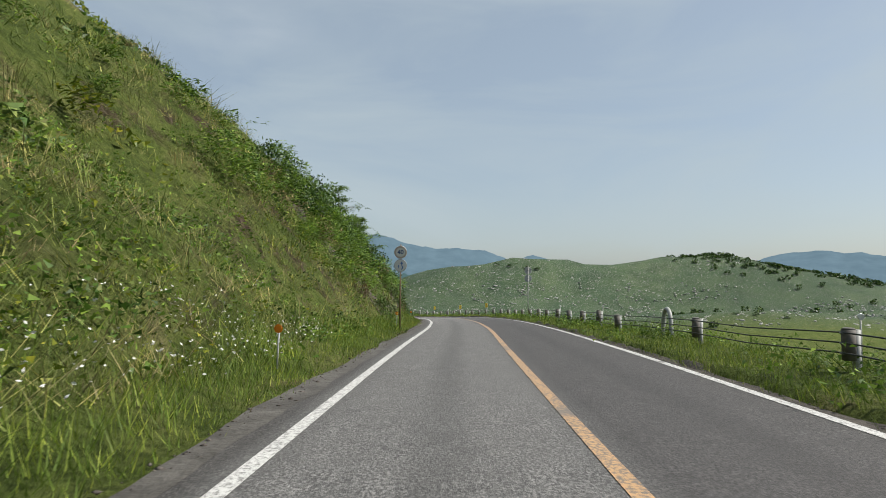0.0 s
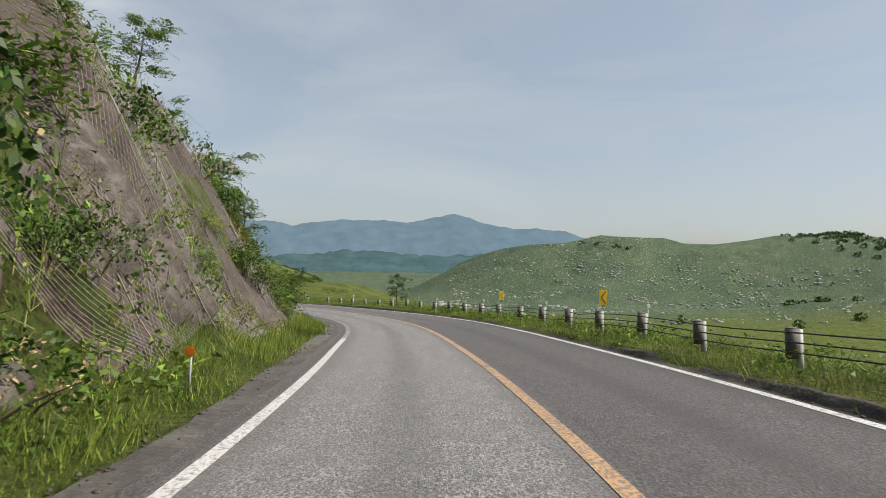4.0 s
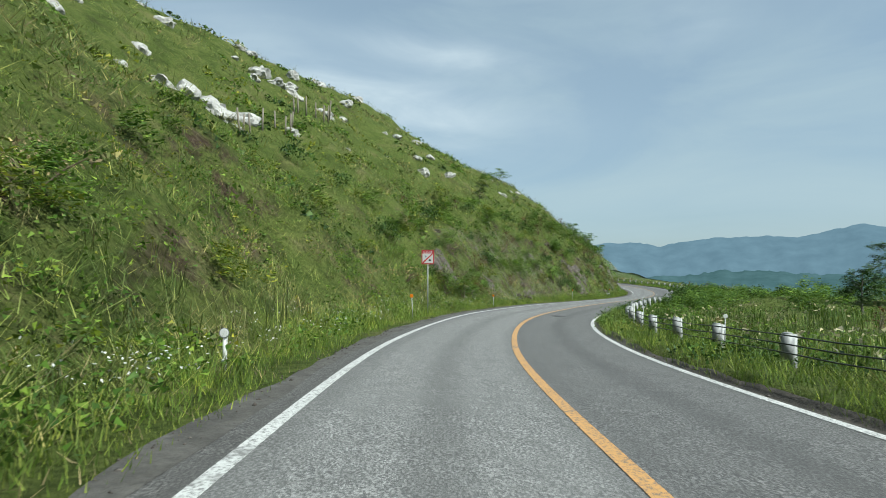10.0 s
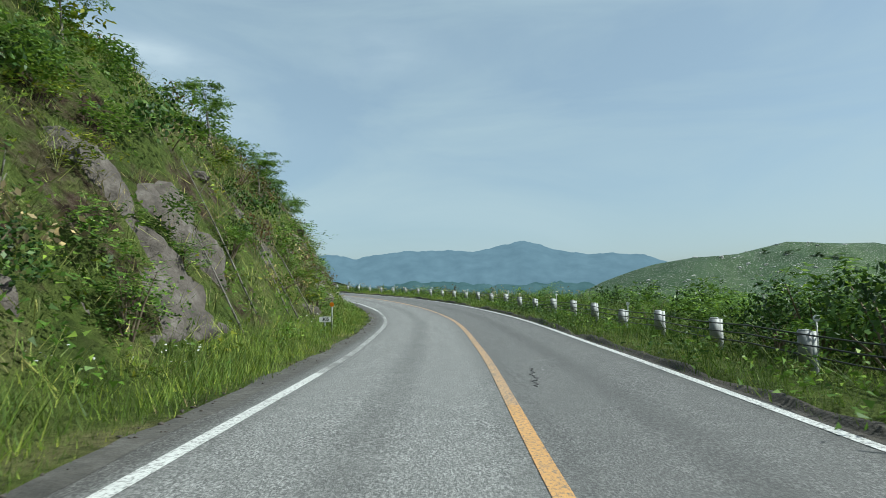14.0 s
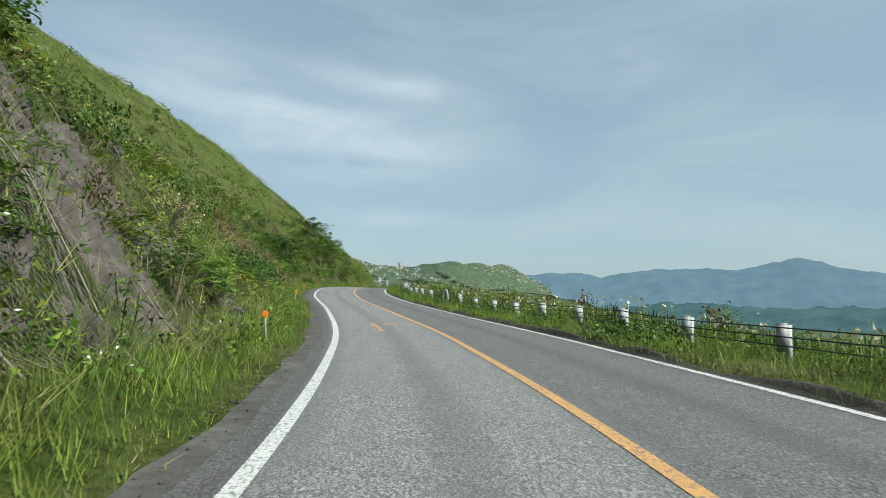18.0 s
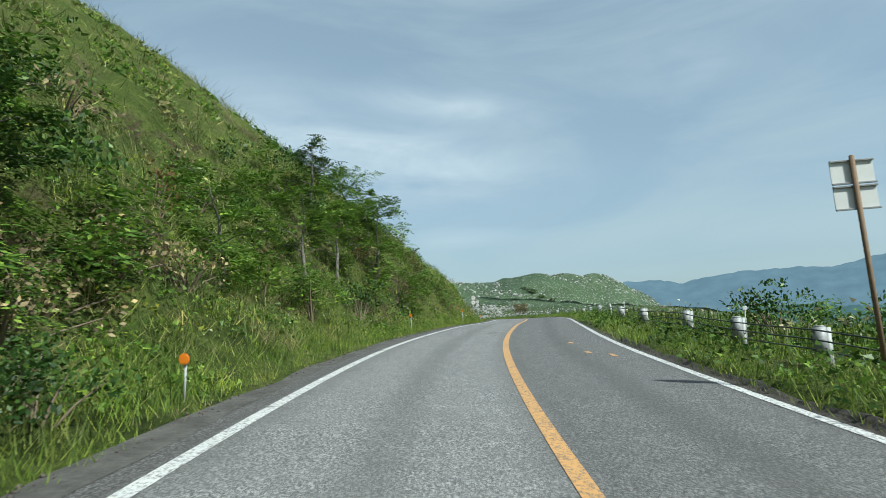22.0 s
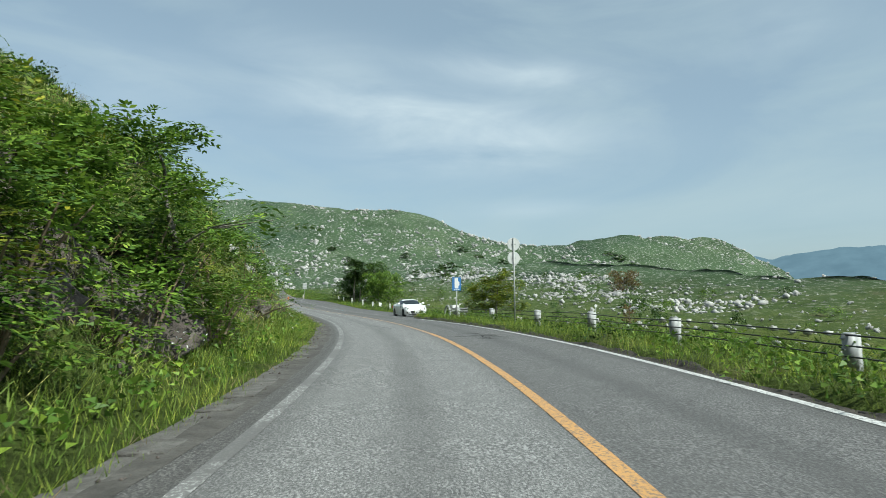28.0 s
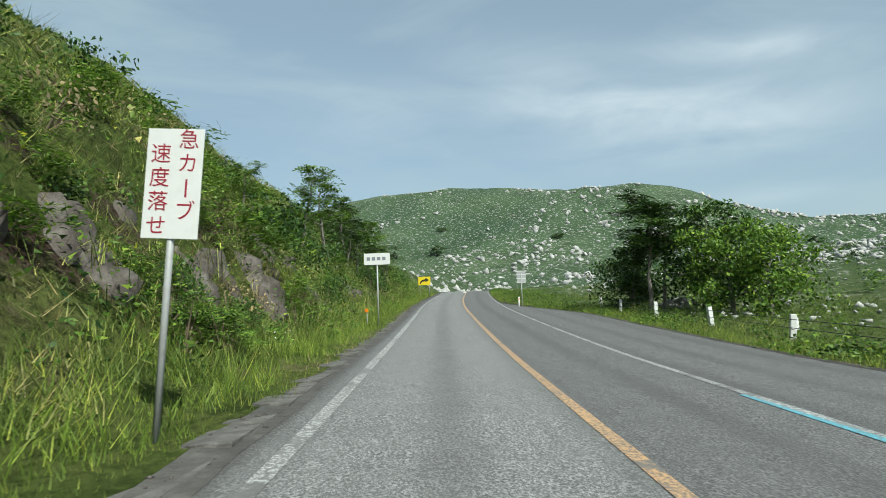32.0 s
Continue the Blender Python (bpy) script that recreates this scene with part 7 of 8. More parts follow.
def make_shrub(seed, mat, label, spread=0.9, height=1.3, n=620, size=0.12, name="shrub", twigs=None, feathery=True):
    t = thing(name, pose(0, 0, -500), label, "shrub", "shrubs of the roadside")
    V, F, bm = shrub_meshes(seed, spread, height, n, size, feathery)
    part("foliage", mesh_of("foliage", V, F, mat, flat=True), mat, t)
    part("stem", bm, twigs or BRUSH, t)
    return t


def make_tree(seed, mat, label, height, crown, n=1500, size=0.14, lean=0.2, trunk=0.09, layers=9, name="tree", flat=0.55, bare=0.35, group=""):
    rg = np.random.default_rng(seed)
    t = thing(name, pose(0, 0, -500), label, "tree", group)
    bm = bmesh.new()
    la = rg.uniform(0, 2 * np.pi)
    spine = [Vector((math.cos(la) * lean * height * f ** 1.5 + rg.normal(0, 0.05), math.sin(la) * lean * height * f ** 1.5 + rg.normal(0, 0.05), height * f)) for f in np.linspace(0, 0.95, 7)]
    spine[0] = Vector((0, 0, -0.4))
    for k, (a, b) in enumerate(zip(spine, spine[1:])):
        tube(bm, a, b, trunk * (1 - 0.14 * k), trunk * (1 - 0.14 * (k + 1)), n=8, cap=False)
    ends = []
    for k in range(layers):
        f = bare + (0.98 - bare) * k / (layers - 1)
        i = min(int(f / 0.95 * 6), 5)
        base = spine[i].lerp(spine[i + 1], min(max(f / 0.95 * 6 - i, 0), 1))
        a = la + k * 2.4 + rg.normal(0, 0.3)
        r = crown * (0.55 + 0.5 * rg.random()) * (1.0 - 0.5 * max(f - 0.6, 0))
        tip = base + Vector((math.cos(a) * r, math.sin(a) * r, 0.25 * r + rg.normal(0, 0.1)))
        midp = base.lerp(tip, 0.5) + Vector((0, 0, 0.12 * r))
        tube(bm, base, midp, trunk * 0.42 * (1.1 - f), trunk * 0.26 * (1.1 - f), n=6, cap=False)
        tube(bm, midp, tip, trunk * 0.26 * (1.1 - f), 0.008, n=5, cap=False)
        ends += [(tip, 0.42 * r), (midp.lerp(tip, 0.55), 0.42 * r), (midp, 0.34 * r)]
        for _ in range(2):
            tw = midp.lerp(tip, rg.random()) + Vector((rg.normal(0, 0.3 * r), rg.normal(0, 0.3 * r), 0.1 * r))
            tube(bm, midp, tw, 0.014, 0.006, n=4, cap=False)
            ends.append((tw, 0.36 * r))
    part("trunk", bm, BARK, t)
    n, size = int(n * 1.3), size * 0.87
    k = rg.integers(0, len(ends), n)
    C = np.array([list(e[0]) for e in ends])[k]
    R = np.array([e[1] for e in ends])[k]
    d = rg.normal(size=(n, 3))
    d /= np.linalg.norm(d, axis=1)[:, None]
    P = C + d * (R * (0.25 + 0.75 * rg.random(n) ** 0.5))[:, None] * [1.1, 1.1, flat]
    if size < 0.2:
        P = P[:n // 4]
        V, F = fronds(P, size * 2.9 * (0.7 + 0.6 * rg.random(len(P))), rg)
    else:
        V, F = leaves(P, size * (0.6 + 0.8 * rg.random(n)), rg, 1.2)
    part("crown", mesh_of("crown", V, F, mat, flat=True), mat, t)
    return t


SHRUBS = [make_shrub(1, LEAF_A, "bushy fresh green shrub rooted in the hillside"), make_shrub(2, LEAF_A, "bushy fresh green shrub rooted in the hillside", 1.1, 1.1, 560), make_shrub(3, LEAF_B, "yellow-green leafy shrub rooted in the hillside", 0.9, 1.2), make_shrub(4, LEAF_C, "dark green dense shrub rooted in the hillside", 1.0, 1.4, 720, 0.11, feathery=False), make_shrub(5, LEAF_A, "tall loose green shrub rooted in the hillside", 0.75, 1.8, 520, 0.13), make_shrub(6, STRAW, "dry straw-coloured brush tangled with bare twigs", 0.9, 0.9, 300, 0.09, feathery=False), make_shrub(7, LEAF_D, "brownish half-dry shrub with thin twigs", 0.7, 1.4, 230, 0.10, feathery=False)]
ZONES = [(0.2, 1.4, 10, 15, 9, 0.7, 1.1, "acf"), (1.3, 2.1, 7.5, 14, 12, 0.8, 1.3, "abf"), (1.8, 4.7, 5.8, 11, 140, 0.8, 1.4, "aaabddef"), (2.0, 4.5, 4.9, 7.5, 60, 0.45, 0.9, "addffgg"), (4.5, 6.4, 9.5, 14, 14, 0.7, 1.2, "abce"), (5.0, 8.3, 5.8, 9, 9, 0.4, 0.7, "acf"), (6.2, 9.0, 10, 20, 26, 0.6, 1.0, "acd"), (8.3, 10.4, 5.5, 12, 58, 0.6, 1.2, "aabdffg"), (10, 12.5, 6.5, 16, 32, 0.6, 1.1, "acdf"), (9.6, 10.1, 5.8, 9, 12, 0.8, 1.1, "ffg"), (20.7, 21.2, 5.6, 9.5, 24, 0.8, 1.2, "fffg"), (21.45, 21.8, 5.8, 8.5, 12, 0.7, 1.1, "ff"), (4.0, 6.1, 5.6, 9.2, 30, 0.55, 1.05, "aabdf"), (5.9, 7.8, 5.5, 8.8, 24, 0.45, 0.9, "aabdf"), (6.0, 7.5, 8.6, 10.6, 20, 0.8, 1.3, "aabd"), (19.7, 20.05, 5.7, 7.2, 8, 0.8, 1.1, "ad"), (12.3, 16.4, 5.4, 13, 190, 0.65, 1.2, "aaabcdefg"), (16.3, 18.9, 5.6, 13, 60, 0.6, 1.05, "aaccfg"), (18.8, 22.0, 5.6, 15, 95, 0.6, 1.1, "aaacdffg"), (21.6, 25.2, 5.5, 13, 165, 0.8, 1.35, "aaaabdefg"), (28.1, 29.4, 5.1, 7.6, 26, 0.9, 1.4, "aaab"), (25.0, 25.6, 5.5, 12, 20, 0.65, 1.1, "aacdffg"), (25.6, 27.6, 5.4, 11, 60, 0.4, 0.75, "aacdffg"), (27.4, 30.2, 5.6, 12, 70, 0.7, 1.25, "aabcef"), (30.0, 33.5, 6.0, 17, 105, 0.7, 1.25, "aaabdf"), (29.8, 33.6, 5.3, 8.5, 70, 0.55, 0.95, "aaabd"), (33.2, 37.0, 6.0, 15, 85, 0.75, 1.4, "aabdd"),
         (9.3, 12.0, -7.0, -14, 18, 0.5, 0.9, "acg"), (12.4, 16.8, -6.2, -20, 150, 0.65, 1.15, "aaaabbd"), (20.75, 21.0, -5.4, -6.6, 6, 0.55, 0.85, "ad"), (13.7, 15.4, -5.7, -8.5, 26, 0.8, 1.25, "aade"), (22.6, 23.6, -6.0, -9, 10, 0.7, 1.0, "aad"), (17.5, 23.8, -6.8, -15, 80, 0.55, 1.05, "aacggf"), (23.5, 30, -8, -16, 14, 0.4, 0.8, "acg"), (30.5, 38.4, -17, -50, 80, 0.6, 1.25, "aabddeg"), (0.0, 9.0, -8, -22, 14, 0.5, 0.9, "ade")]
plan = []
for a, b, l0, l1, n, s0, s1, mix in ZONES:
    for k in range(n):
        plan.append((random.uniform(a, b), -(l0 + (l1 - l0) * random.random() ** 1.15), random.uniform(s0, s1), "abcdefg".index(random.choice(mix)), random.uniform(0, 360), random.uniform(0.8, 1.15)))
# bushes growing through the net, and straw brush above the second bend
for u_, l_, s_, i_ in ((6.44, -6.45, 1.35, 1), (6.38, -6.2, 1.15, 3), (6.30, -5.9, 0.85, 3), (6.02, -6.1, 1.2, 1), (5.97, -5.8, 1.0, 3), (6.08, -5.7, 0.8, 5), (6.16, -5.7, 0.7, 6), (6.24, -5.8, 0.6, 5), (6.75, -6.3, 0.5, 2), (6.9, -6.9, 0.6, 5), (7.1, -7.4, 0.6, 2), (6.6, -7.6, 0.8, 5), (6.35, -7.9, 0.9, 2), (6.2, -7.3, 0.8, 5), (22.5, -6.2, 1.1, 5), (22.6, -6.8, 1.1, 5), (22.75, -7.0, 1.2, 5), (22.62, -7.8, 1.1, 5), (22.85, -6.4, 1.0, 5), (22.4, -4.7, 0.7, 3), (22.36, -4.9, 0.6, 3)):
    plan.append((u_, l_, s_, i_, 77 * u_ % 360, 0.9))
plan.sort(key=lambda p: abs(p[1]))
joined = {}
for k, (u_, l_, s_, i_, turn, tall) in enumerate(plan):
    q = surface([u_], [l_])[0]
    m_ = pose(q[0], q[1], q[2] - 0.12, random.uniform(-10, 10), random.uniform(-10, 10), turn) @ Matrix.Diagonal((s_, s_, s_ * tall, 1))
    if k < 285:
        copy_thing(SHRUBS[i_], m_)
    else:
        joined.setdefault((i_, abs(l_) > 10.5), []).append(np.array(m_))
for (i_, high), mats in joined.items():
    for ob in SHRUBS[i_].children:
        if not ob.name.startswith("foliage") and i_ < 5:
            continue
        n = len(ob.data.vertices)
        co = np.empty(n * 3, np.float32)
        ob.data.vertices.foreach_get("co", co)
        co = np.c_[co.reshape(-1, 3), np.ones(n)]
        fc = np.empty(len(ob.data.polygons) * 4, np.int32)
        ob.data.polygons.foreach_get("vertices", fc)
        fc = fc.reshape(-1, 4)
        if ob.name.startswith("foliage"):
            quad = co.reshape(-1, 4, 4)[::4 if high else 2]
            centre_q = quad.mean(1, keepdims=True)
            quad = centre_q + (quad - centre_q) * (1.8 if high else 1.3)
            co, n = quad.reshape(-1, 4), len(quad) * 4
            fc = np.arange(n).reshape(-1, 4)
        V = np.vstack([(co @ m.T)[:, :3] for m in mats])
        F = np.vstack([fc + k * n for k in range(len(mats))])
        stuff("slope_shrubs" if ob.name.startswith("foliage") else "slope_twigs", V, F, ob.data.materials[0], SHRUBS[i_]["label"] if ob.name.startswith("foliage") else "thin brown twigs of the slope's shrubs", "shrubs")
for t in SHRUBS:
    q = surface([3.0 + 0.2 * SHRUBS.index(t)], [-13.0])[0]
    t.matrix_world = pose(*q)

TREES = [make_tree(11, LEAF_A, "young feathery-leaved tree leaning over the slope", 3.2, 1.25, 1100, 0.15, 0.25), make_tree(12, LEAF_A, "young feathery-leaved tree leaning over the slope", 3.8, 1.4, 1300, 0.15, 0.15), make_tree(13, LEAF_C, "dark green small tree on the slope", 3.4, 1.3, 1300, 0.14, 0.1, 0.1), make_tree(14, LEAF_D, "small tree with reddish leaves on the crest", 2.6, 1.2, 700, 0.13, 0.3), make_tree(15, LEAF_A, "young tree with flat layered feathery branches on the slope", 3.0, 1.9, 1300, 0.16, 0.45, 0.07, 8, flat=0.22, bare=0.45)]
TREE_SPOTS = [(1, 2.9, -9.0, 0.85), (0, 3.3, -8.2, 0.9), (1, 3.9, -8.6, 1.0), (0, 4.5, -8.6, 0.9), (1, 5.6, -10.8, 0.8), (0, 6.2, -11.6, 0.85), (2, 4.2, -10.5, 0.9), (0, 13.6, -9.5, 0.6), (1, 15.7, -9.6, 0.75), (0, 16.0, -8.6, 0.7), (1, 16.3, -8.2, 0.6), (0, 18.0, -10.5, 0.6),
              (2, 22.15, -6.4, 1.0), (1, 22.3, -7.2, 0.9), (2, 21.9, -7.5, 0.85), (0, 23.2, -8.0, 1.0), (1, 23.5, -7.2, 1.0), (0, 23.8, -7.4, 1.05), (1, 24.1, -6.9, 1.1), (0, 24.4, -8.5, 1.0), (2, 24.0, -9.5, 1.1), (1, 28.85, -5.5, 1.05), (0, 28.7, -6.2, 0.9), (1, 28.4, -7.0, 0.8), (3, 30.7, -9.9, 0.75), (2, 35.4, -6.8, 1.0), (0, 35.8, -6.6, 1.0), (2, 35.0, -8.0, 1.0), (2, 36.3, -7.5, 1.0), (1, 34.5, -9.5, 1.25), (0, 34.8, -9.0, 1.45), (2, 35.1, -8.6, 1.45), (0, 35.3, -8.0, 1.4), (1, 35.6, -7.6, 1.3), (2, 14.16, -14.2, 0.62), (1, 7.28, -9.7, 0.62), (0, 6.86, -9.3, 0.5), (4, 16.5, -8.9, 0.62), (4, 16.9, -8.3, 0.6), (4, 17.2, -8.0, 0.62), (4, 16.3, -10.5, 0.55), (4, 14.9, -17.8, 0.6), (4, 15.6, -20.3, 0.7), (4, 15.02, -9.9, 0.5), (4, 16.42, -9.3, 0.55), (4, 2.24, -11.0, 0.38), (4, 2.6, -11.8, 0.4), (4, 2.98, -12.6, 0.42), (1, 22.8, -23.0, 0.5), (0, 22.6, -21.5, 0.45), (2, 22.62, -7.9, 0.95), (0, 19.03, -5.5, 0.42), (4, 24.45, -9.8, 0.9), (4, 24.06, -7.8, 0.85), (1, 33.5, -8.3, 0.5), (1, 36.0, -11.0, 1.1), (0, 35.9, -10.2, 1.1), (2, 35.9, -9.0, 1.05), (1, 6.9, -9.2, 0.8), (4, 6.5, -9.0, 0.9), (4, 4.4, -7.2, 0.8), (4, 4.1, -7.6, 0.8), (2, 6.22, -7.7, 0.7), (1, 6.1, -7.9, 0.6)]
for i, u_, l_, s_ in TREE_SPOTS:
    q = surface([u_], [l_])[0]
    copy_thing(TREES[i], pose(q[0], q[1], q[2] - 0.15, random.uniform(-4, 4), random.uniform(-4, 4), random.uniform(0, 360)) @ Matrix.Diagonal((s_, s_, s_, 1)))
for k, t in enumerate(TREES):
    t.matrix_world = pose(*surface([4.8 + 0.3 * k], [-14.5])[0])


def plant(t, u_, l_, s_=1.0, turn=0.0):
    q = surface([u_], [l_])[0]
    t.matrix_world = pose(q[0], q[1], q[2] - 0.1, 0, 0, turn) @ Matrix.Diagonal((s_, s_, s_, 1))
    return t


plant(make_tree(41, LEAF_C, "dark green roadside tree below the guard posts", 4.6, 1.5, 1700, 0.17, 0.05, 0.11, 11, flat=0.8), 7.8, 8.2, 0.75)
plant(make_tree(42, LEAF_C, "dark green tree on the slope below the bend", 4.2, 1.6, 1500, 0.17, 0.05, 0.11, 10, flat=0.8), 12.2, 15.0, 0.6)
plant(make_tree(43, LEAF_C, "round dark green tree below the bend", 3.4, 1.7, 1500, 0.16, 0.05, 0.1, 9, flat=0.8), 12.9, 19.0)
plant(make_tree(44, LEAF_B, "small yellow-green tree behind the lay-by", 3.4, 1.9, 2600, 0.19, 0.1, 0.09, 12, bare=0.2), 31.22, 11.3)
plant(make_tree(45, LEAF_B, "small yellow-green tree behind the lay-by", 2.9, 1.7, 2000, 0.19, 0.1, 0.08, 11, bare=0.2), 31.45, 12.0)
plant(make_tree(46, LEAF_C, "tall tree with pale forked trunk behind the lay-by", 6.2, 1.9, 2600, 0.22, 0.08, 0.15, 11, bare=0.5), 34.38, 9.9, 1.0, 40)
plant(make_tree(47, LEAF_C, "tree with a pale slender trunk in the thicket", 5.8, 1.7, 2200, 0.22, 0.12, 0.12, 10, bare=0.45), 34.45, 10.9, 1.0, 150)
plant(make_tree(53, LEAF_C, "dark green tree in the thicket", 5.4, 2.2, 2800, 0.24, 0.08, 0.13, 12, bare=0.15, flat=0.9), 34.33, 12.6)
plant(make_tree(48, LEAF_A, "broad bright green tree in the thicket", 4.2, 2.3, 3400, 0.24, 0.1, 0.13, 14, bare=0.08, flat=0.9), 34.12, 12.6)
plant(make_tree(49, LEAF_A, "broad bright green tree in the thicket", 3.6, 2.4, 3000, 0.24, 0.1, 0.13, 14, bare=0.05, flat=0.9), 34.02, 13.8)
plant(make_tree(51, LEAF_C, "dark green tree in the thicket", 3.6, 2.2, 2600, 0.24, 0.1, 0.12, 12, bare=0.05, flat=0.9), 34.66, 10.2)
plant(make_tree(52, LEAF_C, "dark green tree in the thicket", 3.0, 2.2, 2400, 0.24, 0.1, 0.12, 12, bare=0.05, flat=0.9), 34.9, 11.0)
plant(make_tree(54, LEAF_C, "dark green tree in the thicket", 4.4, 2.4, 2600, 0.24, 0.1, 0.12, 12, bare=0.05, flat=0.9), 34.6, 13.5)
plant(make_tree(55, LEAF_D, "dark reddish bush on the limestone field", 2.0, 2.2, 1500, 0.24, 0.1, 0.1, 11, bare=0.05, flat=0.8), 33.2, 44.0)

# low brush that breaks up the upper slopes
rg = np.random.default_rng(58)
for mat, count, size, label in ((LEAF_A, 900, 0.26, "low green brush scattered over the upper slopes"), (SLOPE_GRASS, 900, 0.22, "straw-coloured dry brush scattered over the upper slopes"), (LEAF_C, 420, 0.28, "dark green brush scattered over the upper slopes"), (LEAF_B, 420, 0.24, "yellow-green brush scattered over the upper slopes")):
    u = rg.uniform(0.5, 37.5, count * 2)
    lat = -(9 + 44 * rg.beta(1.0, 1.5, count * 2))
    ok = (fbm(u * 2.2, lat * 0.16, 3, int(count * size)) > 0.0)
    u, lat = u[ok][:count], lat[ok][:count]
    per = 40
    w_ = np.repeat(0.35 + 0.75 * rg.random(len(u)), per)
    a, r_ = rg.uniform(0, 2 * np.pi, len(w_)), np.sqrt(rg.random(len(w_))) * 1.3 * w_
    P = surface(np.repeat(u, per) + r_ * np.cos(a) / 15.0, np.repeat(lat, per) + r_ * np.sin(a))
    P[:, 2] += 0.04 + (0.75 * w_ - 0.4 * r_) * rg.random(len(w_))
    V, F = slips(P, size * (0.6 + 0.9 * rg.random(len(P))), rg)
    stuff("hillside_brush", V, F, mat, label, "brush")

# far trees, woods and limestone on the open hills
from mathutils.bvhtree import BVHTree
gp = np.empty(len(gbm.polygons) * 4, np.int32)
gbm.polygons.foreach_get("vertices", gp)
bvh = BVHTree.FromPolygons(gv.reshape(-1, 3).tolist(), gp.reshape(-1, 4).tolist())


def drop(x, y):
    hit = bvh.ray_cast(Vector((x, y, 400)), Vector((0, 0, -1)))[0]
    return hit.z if hit else -30.0


FAR_TREE = [make_tree(61, LEAF_C, "dark tree standing on the far grass hill", 7.0, 3.0, 420, 0.75, 0.05, 0.2, 8, "hill_tree", 0.8, 0.2, "trees on the far hills"), make_tree(62, LEAF_C, "dark spreading tree on the far grass hill", 5.0, 3.4, 420, 0.75, 0.05, 0.2, 8, "hill_tree", 0.7, 0.15, "trees on the far hills")]
far_xy = [(60 + 5 * k + random.uniform(-3, 3), 672 - 0.6 * k + random.uniform(-4, 4)) for k in range(9)] + [(210, 452), (222, 448), (198, 460), (240, 440), (262, 470), (150, 520), (300, 500), (330, 470), (120, 330), (-318, 556), (-325, 548), (-331, 545), (-340, 541), (-347, 540), (-312, 585), (-306, 584), (-300, 583), (-294, 584), (-288, 585), (-282, 560), (-285, 470), (-290, 475), (-296, 471), (-352, 515), (-410, 480), (-392, 470), (-375, 500), (-330, 500)]
for k, (x, y) in enumerate(far_xy):
    s_ = random.uniform(0.6, 1.0)
    m_ = pose(x, y, drop(x, y) - 0.6, 0, 0, random.uniform(0, 360)) @ Matrix.Diagonal((s_ * 1.2, s_ * 1.2, s_ * 0.75, 1))
    if k < 2:
        FAR_TREE[k].matrix_world = m_
    else:
        copy_thing(FAR_TREE[k % 2], m_)
rg = np.random.default_rng(77)
WV, WF, base_i = [], [], 0
for k in range(520):
    if k < 380:
        f = rg.random()
        x, y = 285 + 230 * f + rg.normal(0, 22), 752 - 60 * f + rg.normal(0, 26)
    else:
        x, y = rg.uniform(80, 420), rg.uniform(330, 640)
        if fbm(np.array(x / 60), np.array(y / 60), 3, 91) < 0.35:
            continue
    z = drop(x, y)
    n = 46
    d = rg.normal(size=(n, 3))
    d /= np.linalg.norm(d, axis=1)[:, None]
    P = np.array([x, y, z + 1.8]) + d * [3.2, 3.2, 2.6] * (0.6 + 0.5 * rg.random((n, 1)))
    V, F = leaves(P, 1.6 + 1.2 * rg.random(n), rg, 1.2)
    WV.append(V)
    WF.append(F + base_i)
    base_i += len(V)
stuff("far_woods", np.vstack(WV), np.vstack(WF), LEAF_C, "dark woods and bushes scattered on the far hills", "woods")
ico = bmesh.new()
bmesh.ops.create_icosphere(ico, subdivisions=1, radius=1.0)
iv = np.array([v.co[:] for v in ico.verts])
iff = np.array([[v.index for v in f.verts] for f in ico.faces])
ico.free()
RV, RF, base_i, made = [], [], 0, 0
while made < 11500:
    x, y = rg.uniform(-600, -190), rg.uniform(395, 720)
    if x > -300 and (x + 300) * 0.46 + (y - 434) < 14:
        continue
    dens = fbm(np.array(x / 38), np.array(y / 24), 3, 17) + 0.35 * math.exp(-((x + 306) ** 2 + (y - 660) ** 2) / 5000)
    near_k = (x + 230) ** 2 + (y - 400) ** 2 < 110 ** 2
    if dens < (0.25 if not near_k else 0.45) - 0.3 * rg.random():
        continue
    for _ in range(1 + int(5 * rg.random())):
        xx, yy = x + rg.normal(0, 2.6), y + rg.normal(0, 1.4)
        s = (0.14 + 0.62 * rg.random() ** 2.4) * (0.6 if near_k else 1.0)
        k = np.clip(1 + 0.42 * rg.normal(size=(len(iv), 1)), 0.35, 1.8)
        V = iv * k * [s * 1.35, s, s * rg.uniform(0.6, 1.25)] + [xx, yy, drop(xx, yy) + 0.15 * s]
        RV.append(V)
        RF.append(iff + base_i)
        base_i += len(V)
        made += 1
for k in range(4400):
    band = k < 1500
    u_ = rg.uniform(28.5, 38.0) if not band else rg.uniform(31.5, 38.0)
    l_ = rg.uniform(11, 56) if not band else 42 + 8 * vnoise(np.array(u_ * 0.9), np.array(0.3), 5) + rg.normal(0, 4.0)
    if not band and fbm(np.array(u_ * 1.4), np.array(l_ * 0.09), 3, 29) < -0.15:
        continue
    q = surface([u_], [l_])[0]
    s = (0.05 + 0.13 * rg.random() ** 3) if not band else (0.08 + 0.26 * rg.random() ** 2.5)
    V = iv * np.clip(1 + 0.42 * rg.normal(size=(len(iv), 1)), 0.35, 1.8) * [s * 1.4, s * 1.1, s * rg.uniform(0.7, 1.3)] + q + [0, 0, 0.15 * s + (0.12 if not band else 0)]
    RV.append(V)
    RF.append(iff + base_i)
    base_i += len(V)
stuff("limestone_field", np.vstack(RV), np.vstack(RF), LIME, "countless pale limestone rocks scattered over the karst hills", "limestone rocks")
RV, RF, base_i = [], [], 0
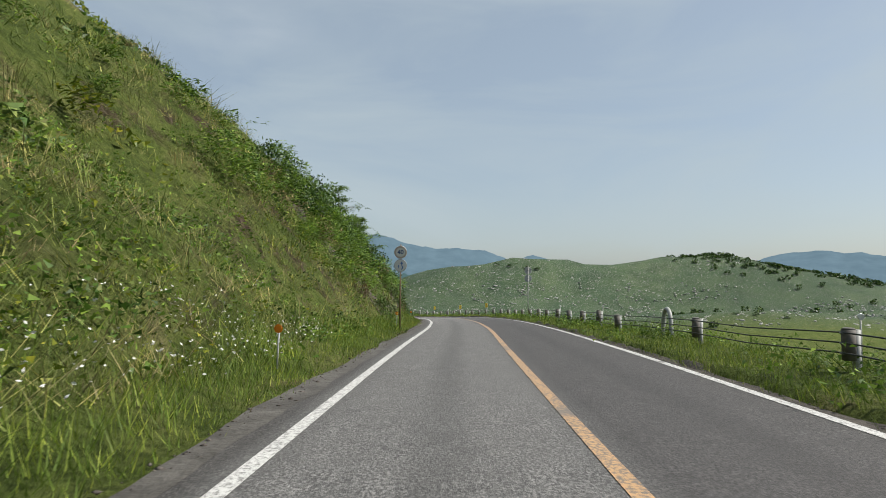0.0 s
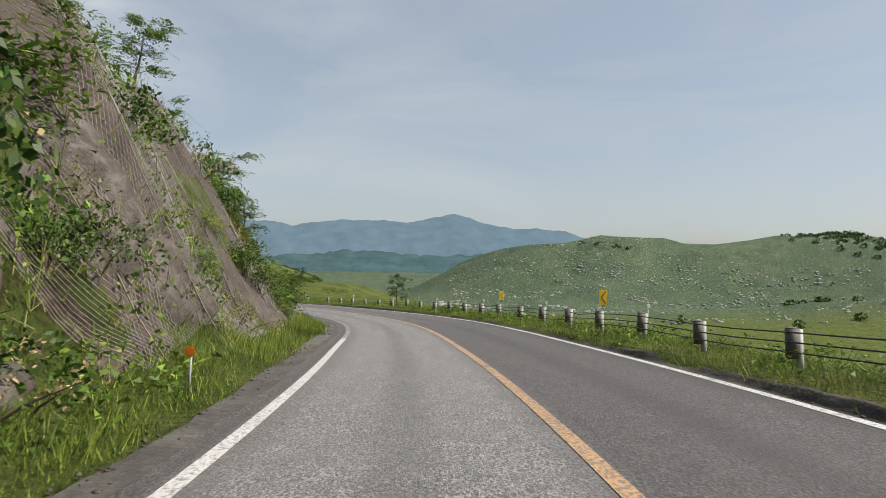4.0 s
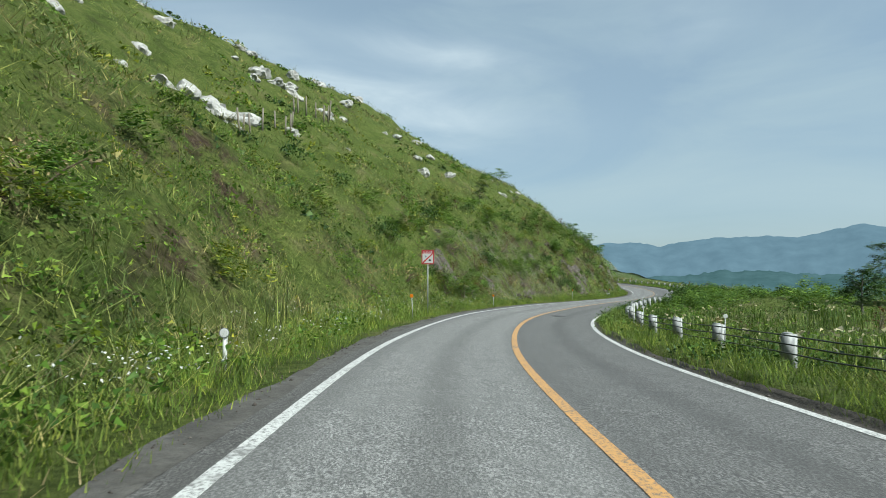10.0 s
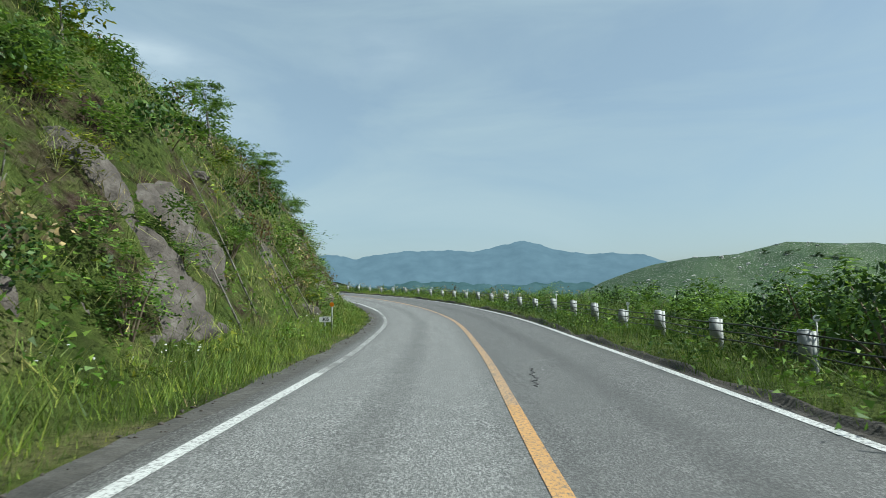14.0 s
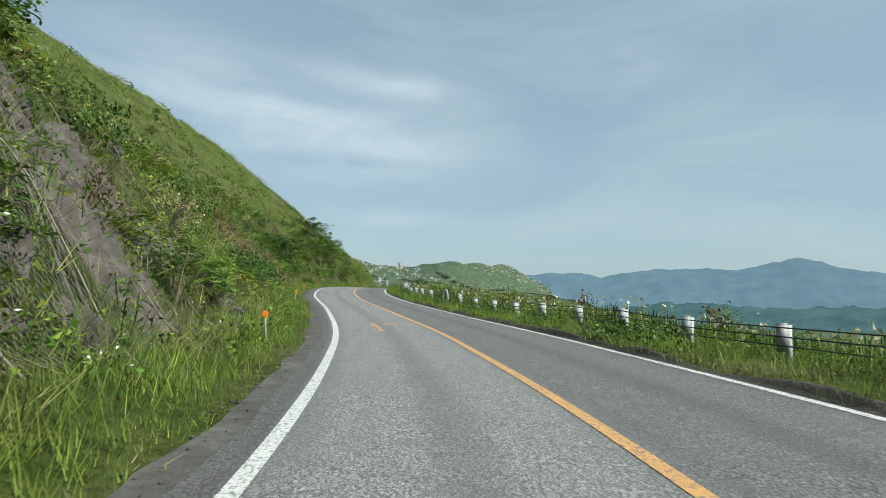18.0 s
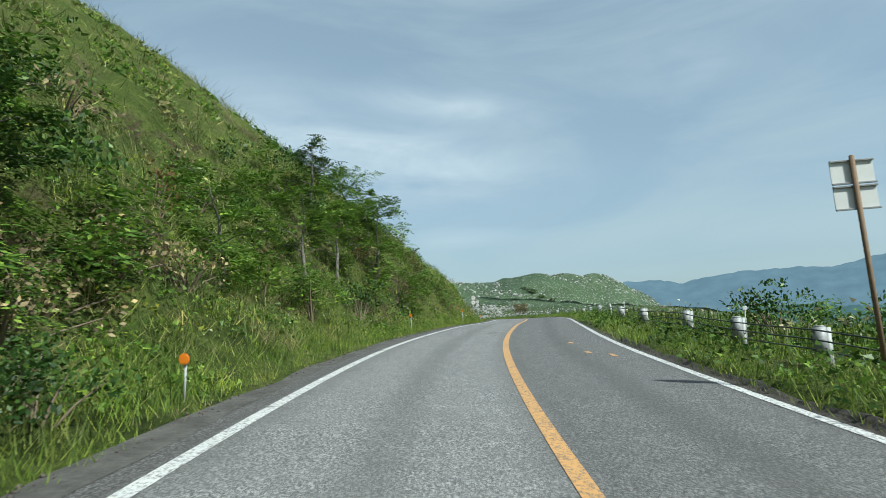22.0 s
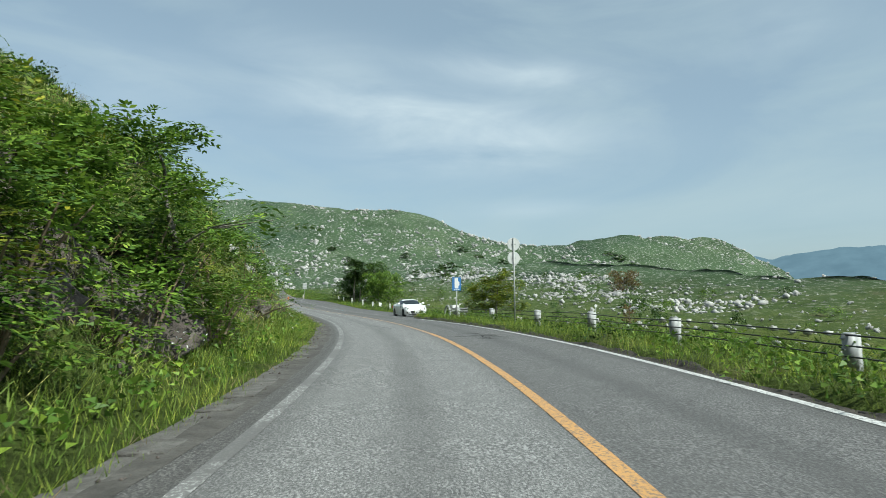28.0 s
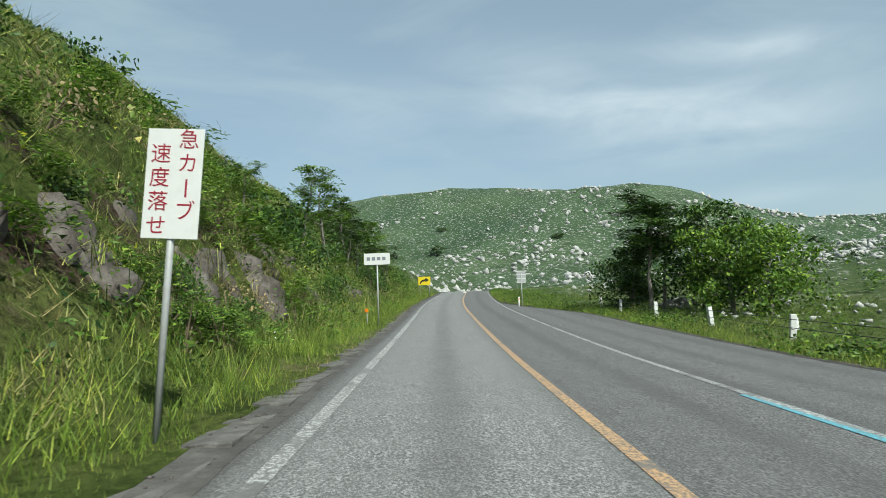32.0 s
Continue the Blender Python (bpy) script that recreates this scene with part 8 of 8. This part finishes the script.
for k in range(3600):
    x, y = rg.uniform(-60, 420), rg.uniform(420, 720)
    if fbm(np.array(x / 50), np.array(y / 30), 3, 19) < 0.2 - 0.35 * (x < 120 and y > 610):
        continue
    s = rg.uniform(0.4, 1.1)
    V = iv * (1 + 0.25 * rg.normal(size=(len(iv), 1))) * [s * 1.5, s * 1.1, s * 0.7] + [x, y, drop(x, y) + 0.1]
    RV.append(V)
    RF.append(iff + base_i)
    base_i += len(V)
stuff("limestone_field", np.vstack(RV), np.vstack(RF), LIME, "pale limestone rocks dotted on the far grass hill", "limestone rocks")

# old wooden fence posts on the upper slope
for k in range(16):
    u_, l_ = 12.12 + 0.085 * k, -17.6 - 0.45 * k - 0.5 * math.sin(k * 0.9)
    q = surface([u_], [l_])[0]
    t = thing("fence_post", pose(q[0], q[1], q[2] - 0.2, random.uniform(-5, 5), random.uniform(-5, 5), 0), "grey weathered wooden post on the grass slope", "fence post", "old fence on the slope")
    bm = bmesh.new()
    tube(bm, (0, 0, 0), (0, 0, random.uniform(1.3, 1.9)), 0.07, 0.055, n=8)
    part("post", bm, WOOD_GREY, t)
# bare dead trees on the crest
for u_, l_, s_ in ((0.9, -13.5, 1.0), (15.4, -17.0, 0.8)):
    t = thing("dead_tree", pose(*surface([u_], [l_])[0]), "bare dead sapling on the crest of the slope", "dead tree")
    bm = bmesh.new()
    tube(bm, (0, 0, -0.3), (0.1, 0, 1.0 * s_), 0.05, 0.035, n=6)
    part("trunk", bm, BARK, t)
    for k in range(7):
        a = k * 2.2
        bm = bmesh.new()
        p = Vector((0.1 * (0.4 + 0.1 * k), 0, (0.45 + 0.09 * k) * s_))
        q_ = p + Vector((math.cos(a) * 0.6, math.sin(a) * 0.6, 0.5)) * s_
        tube(bm, p, q_, 0.025, 0.012, n=5)
        tube(bm, q_, q_ + Vector((math.cos(a + 0.6) * 0.3, math.sin(a + 0.6) * 0.3, 0.3)) * s_, 0.012, 0.005, n=4)
        part("branch", bm, BARK, t)
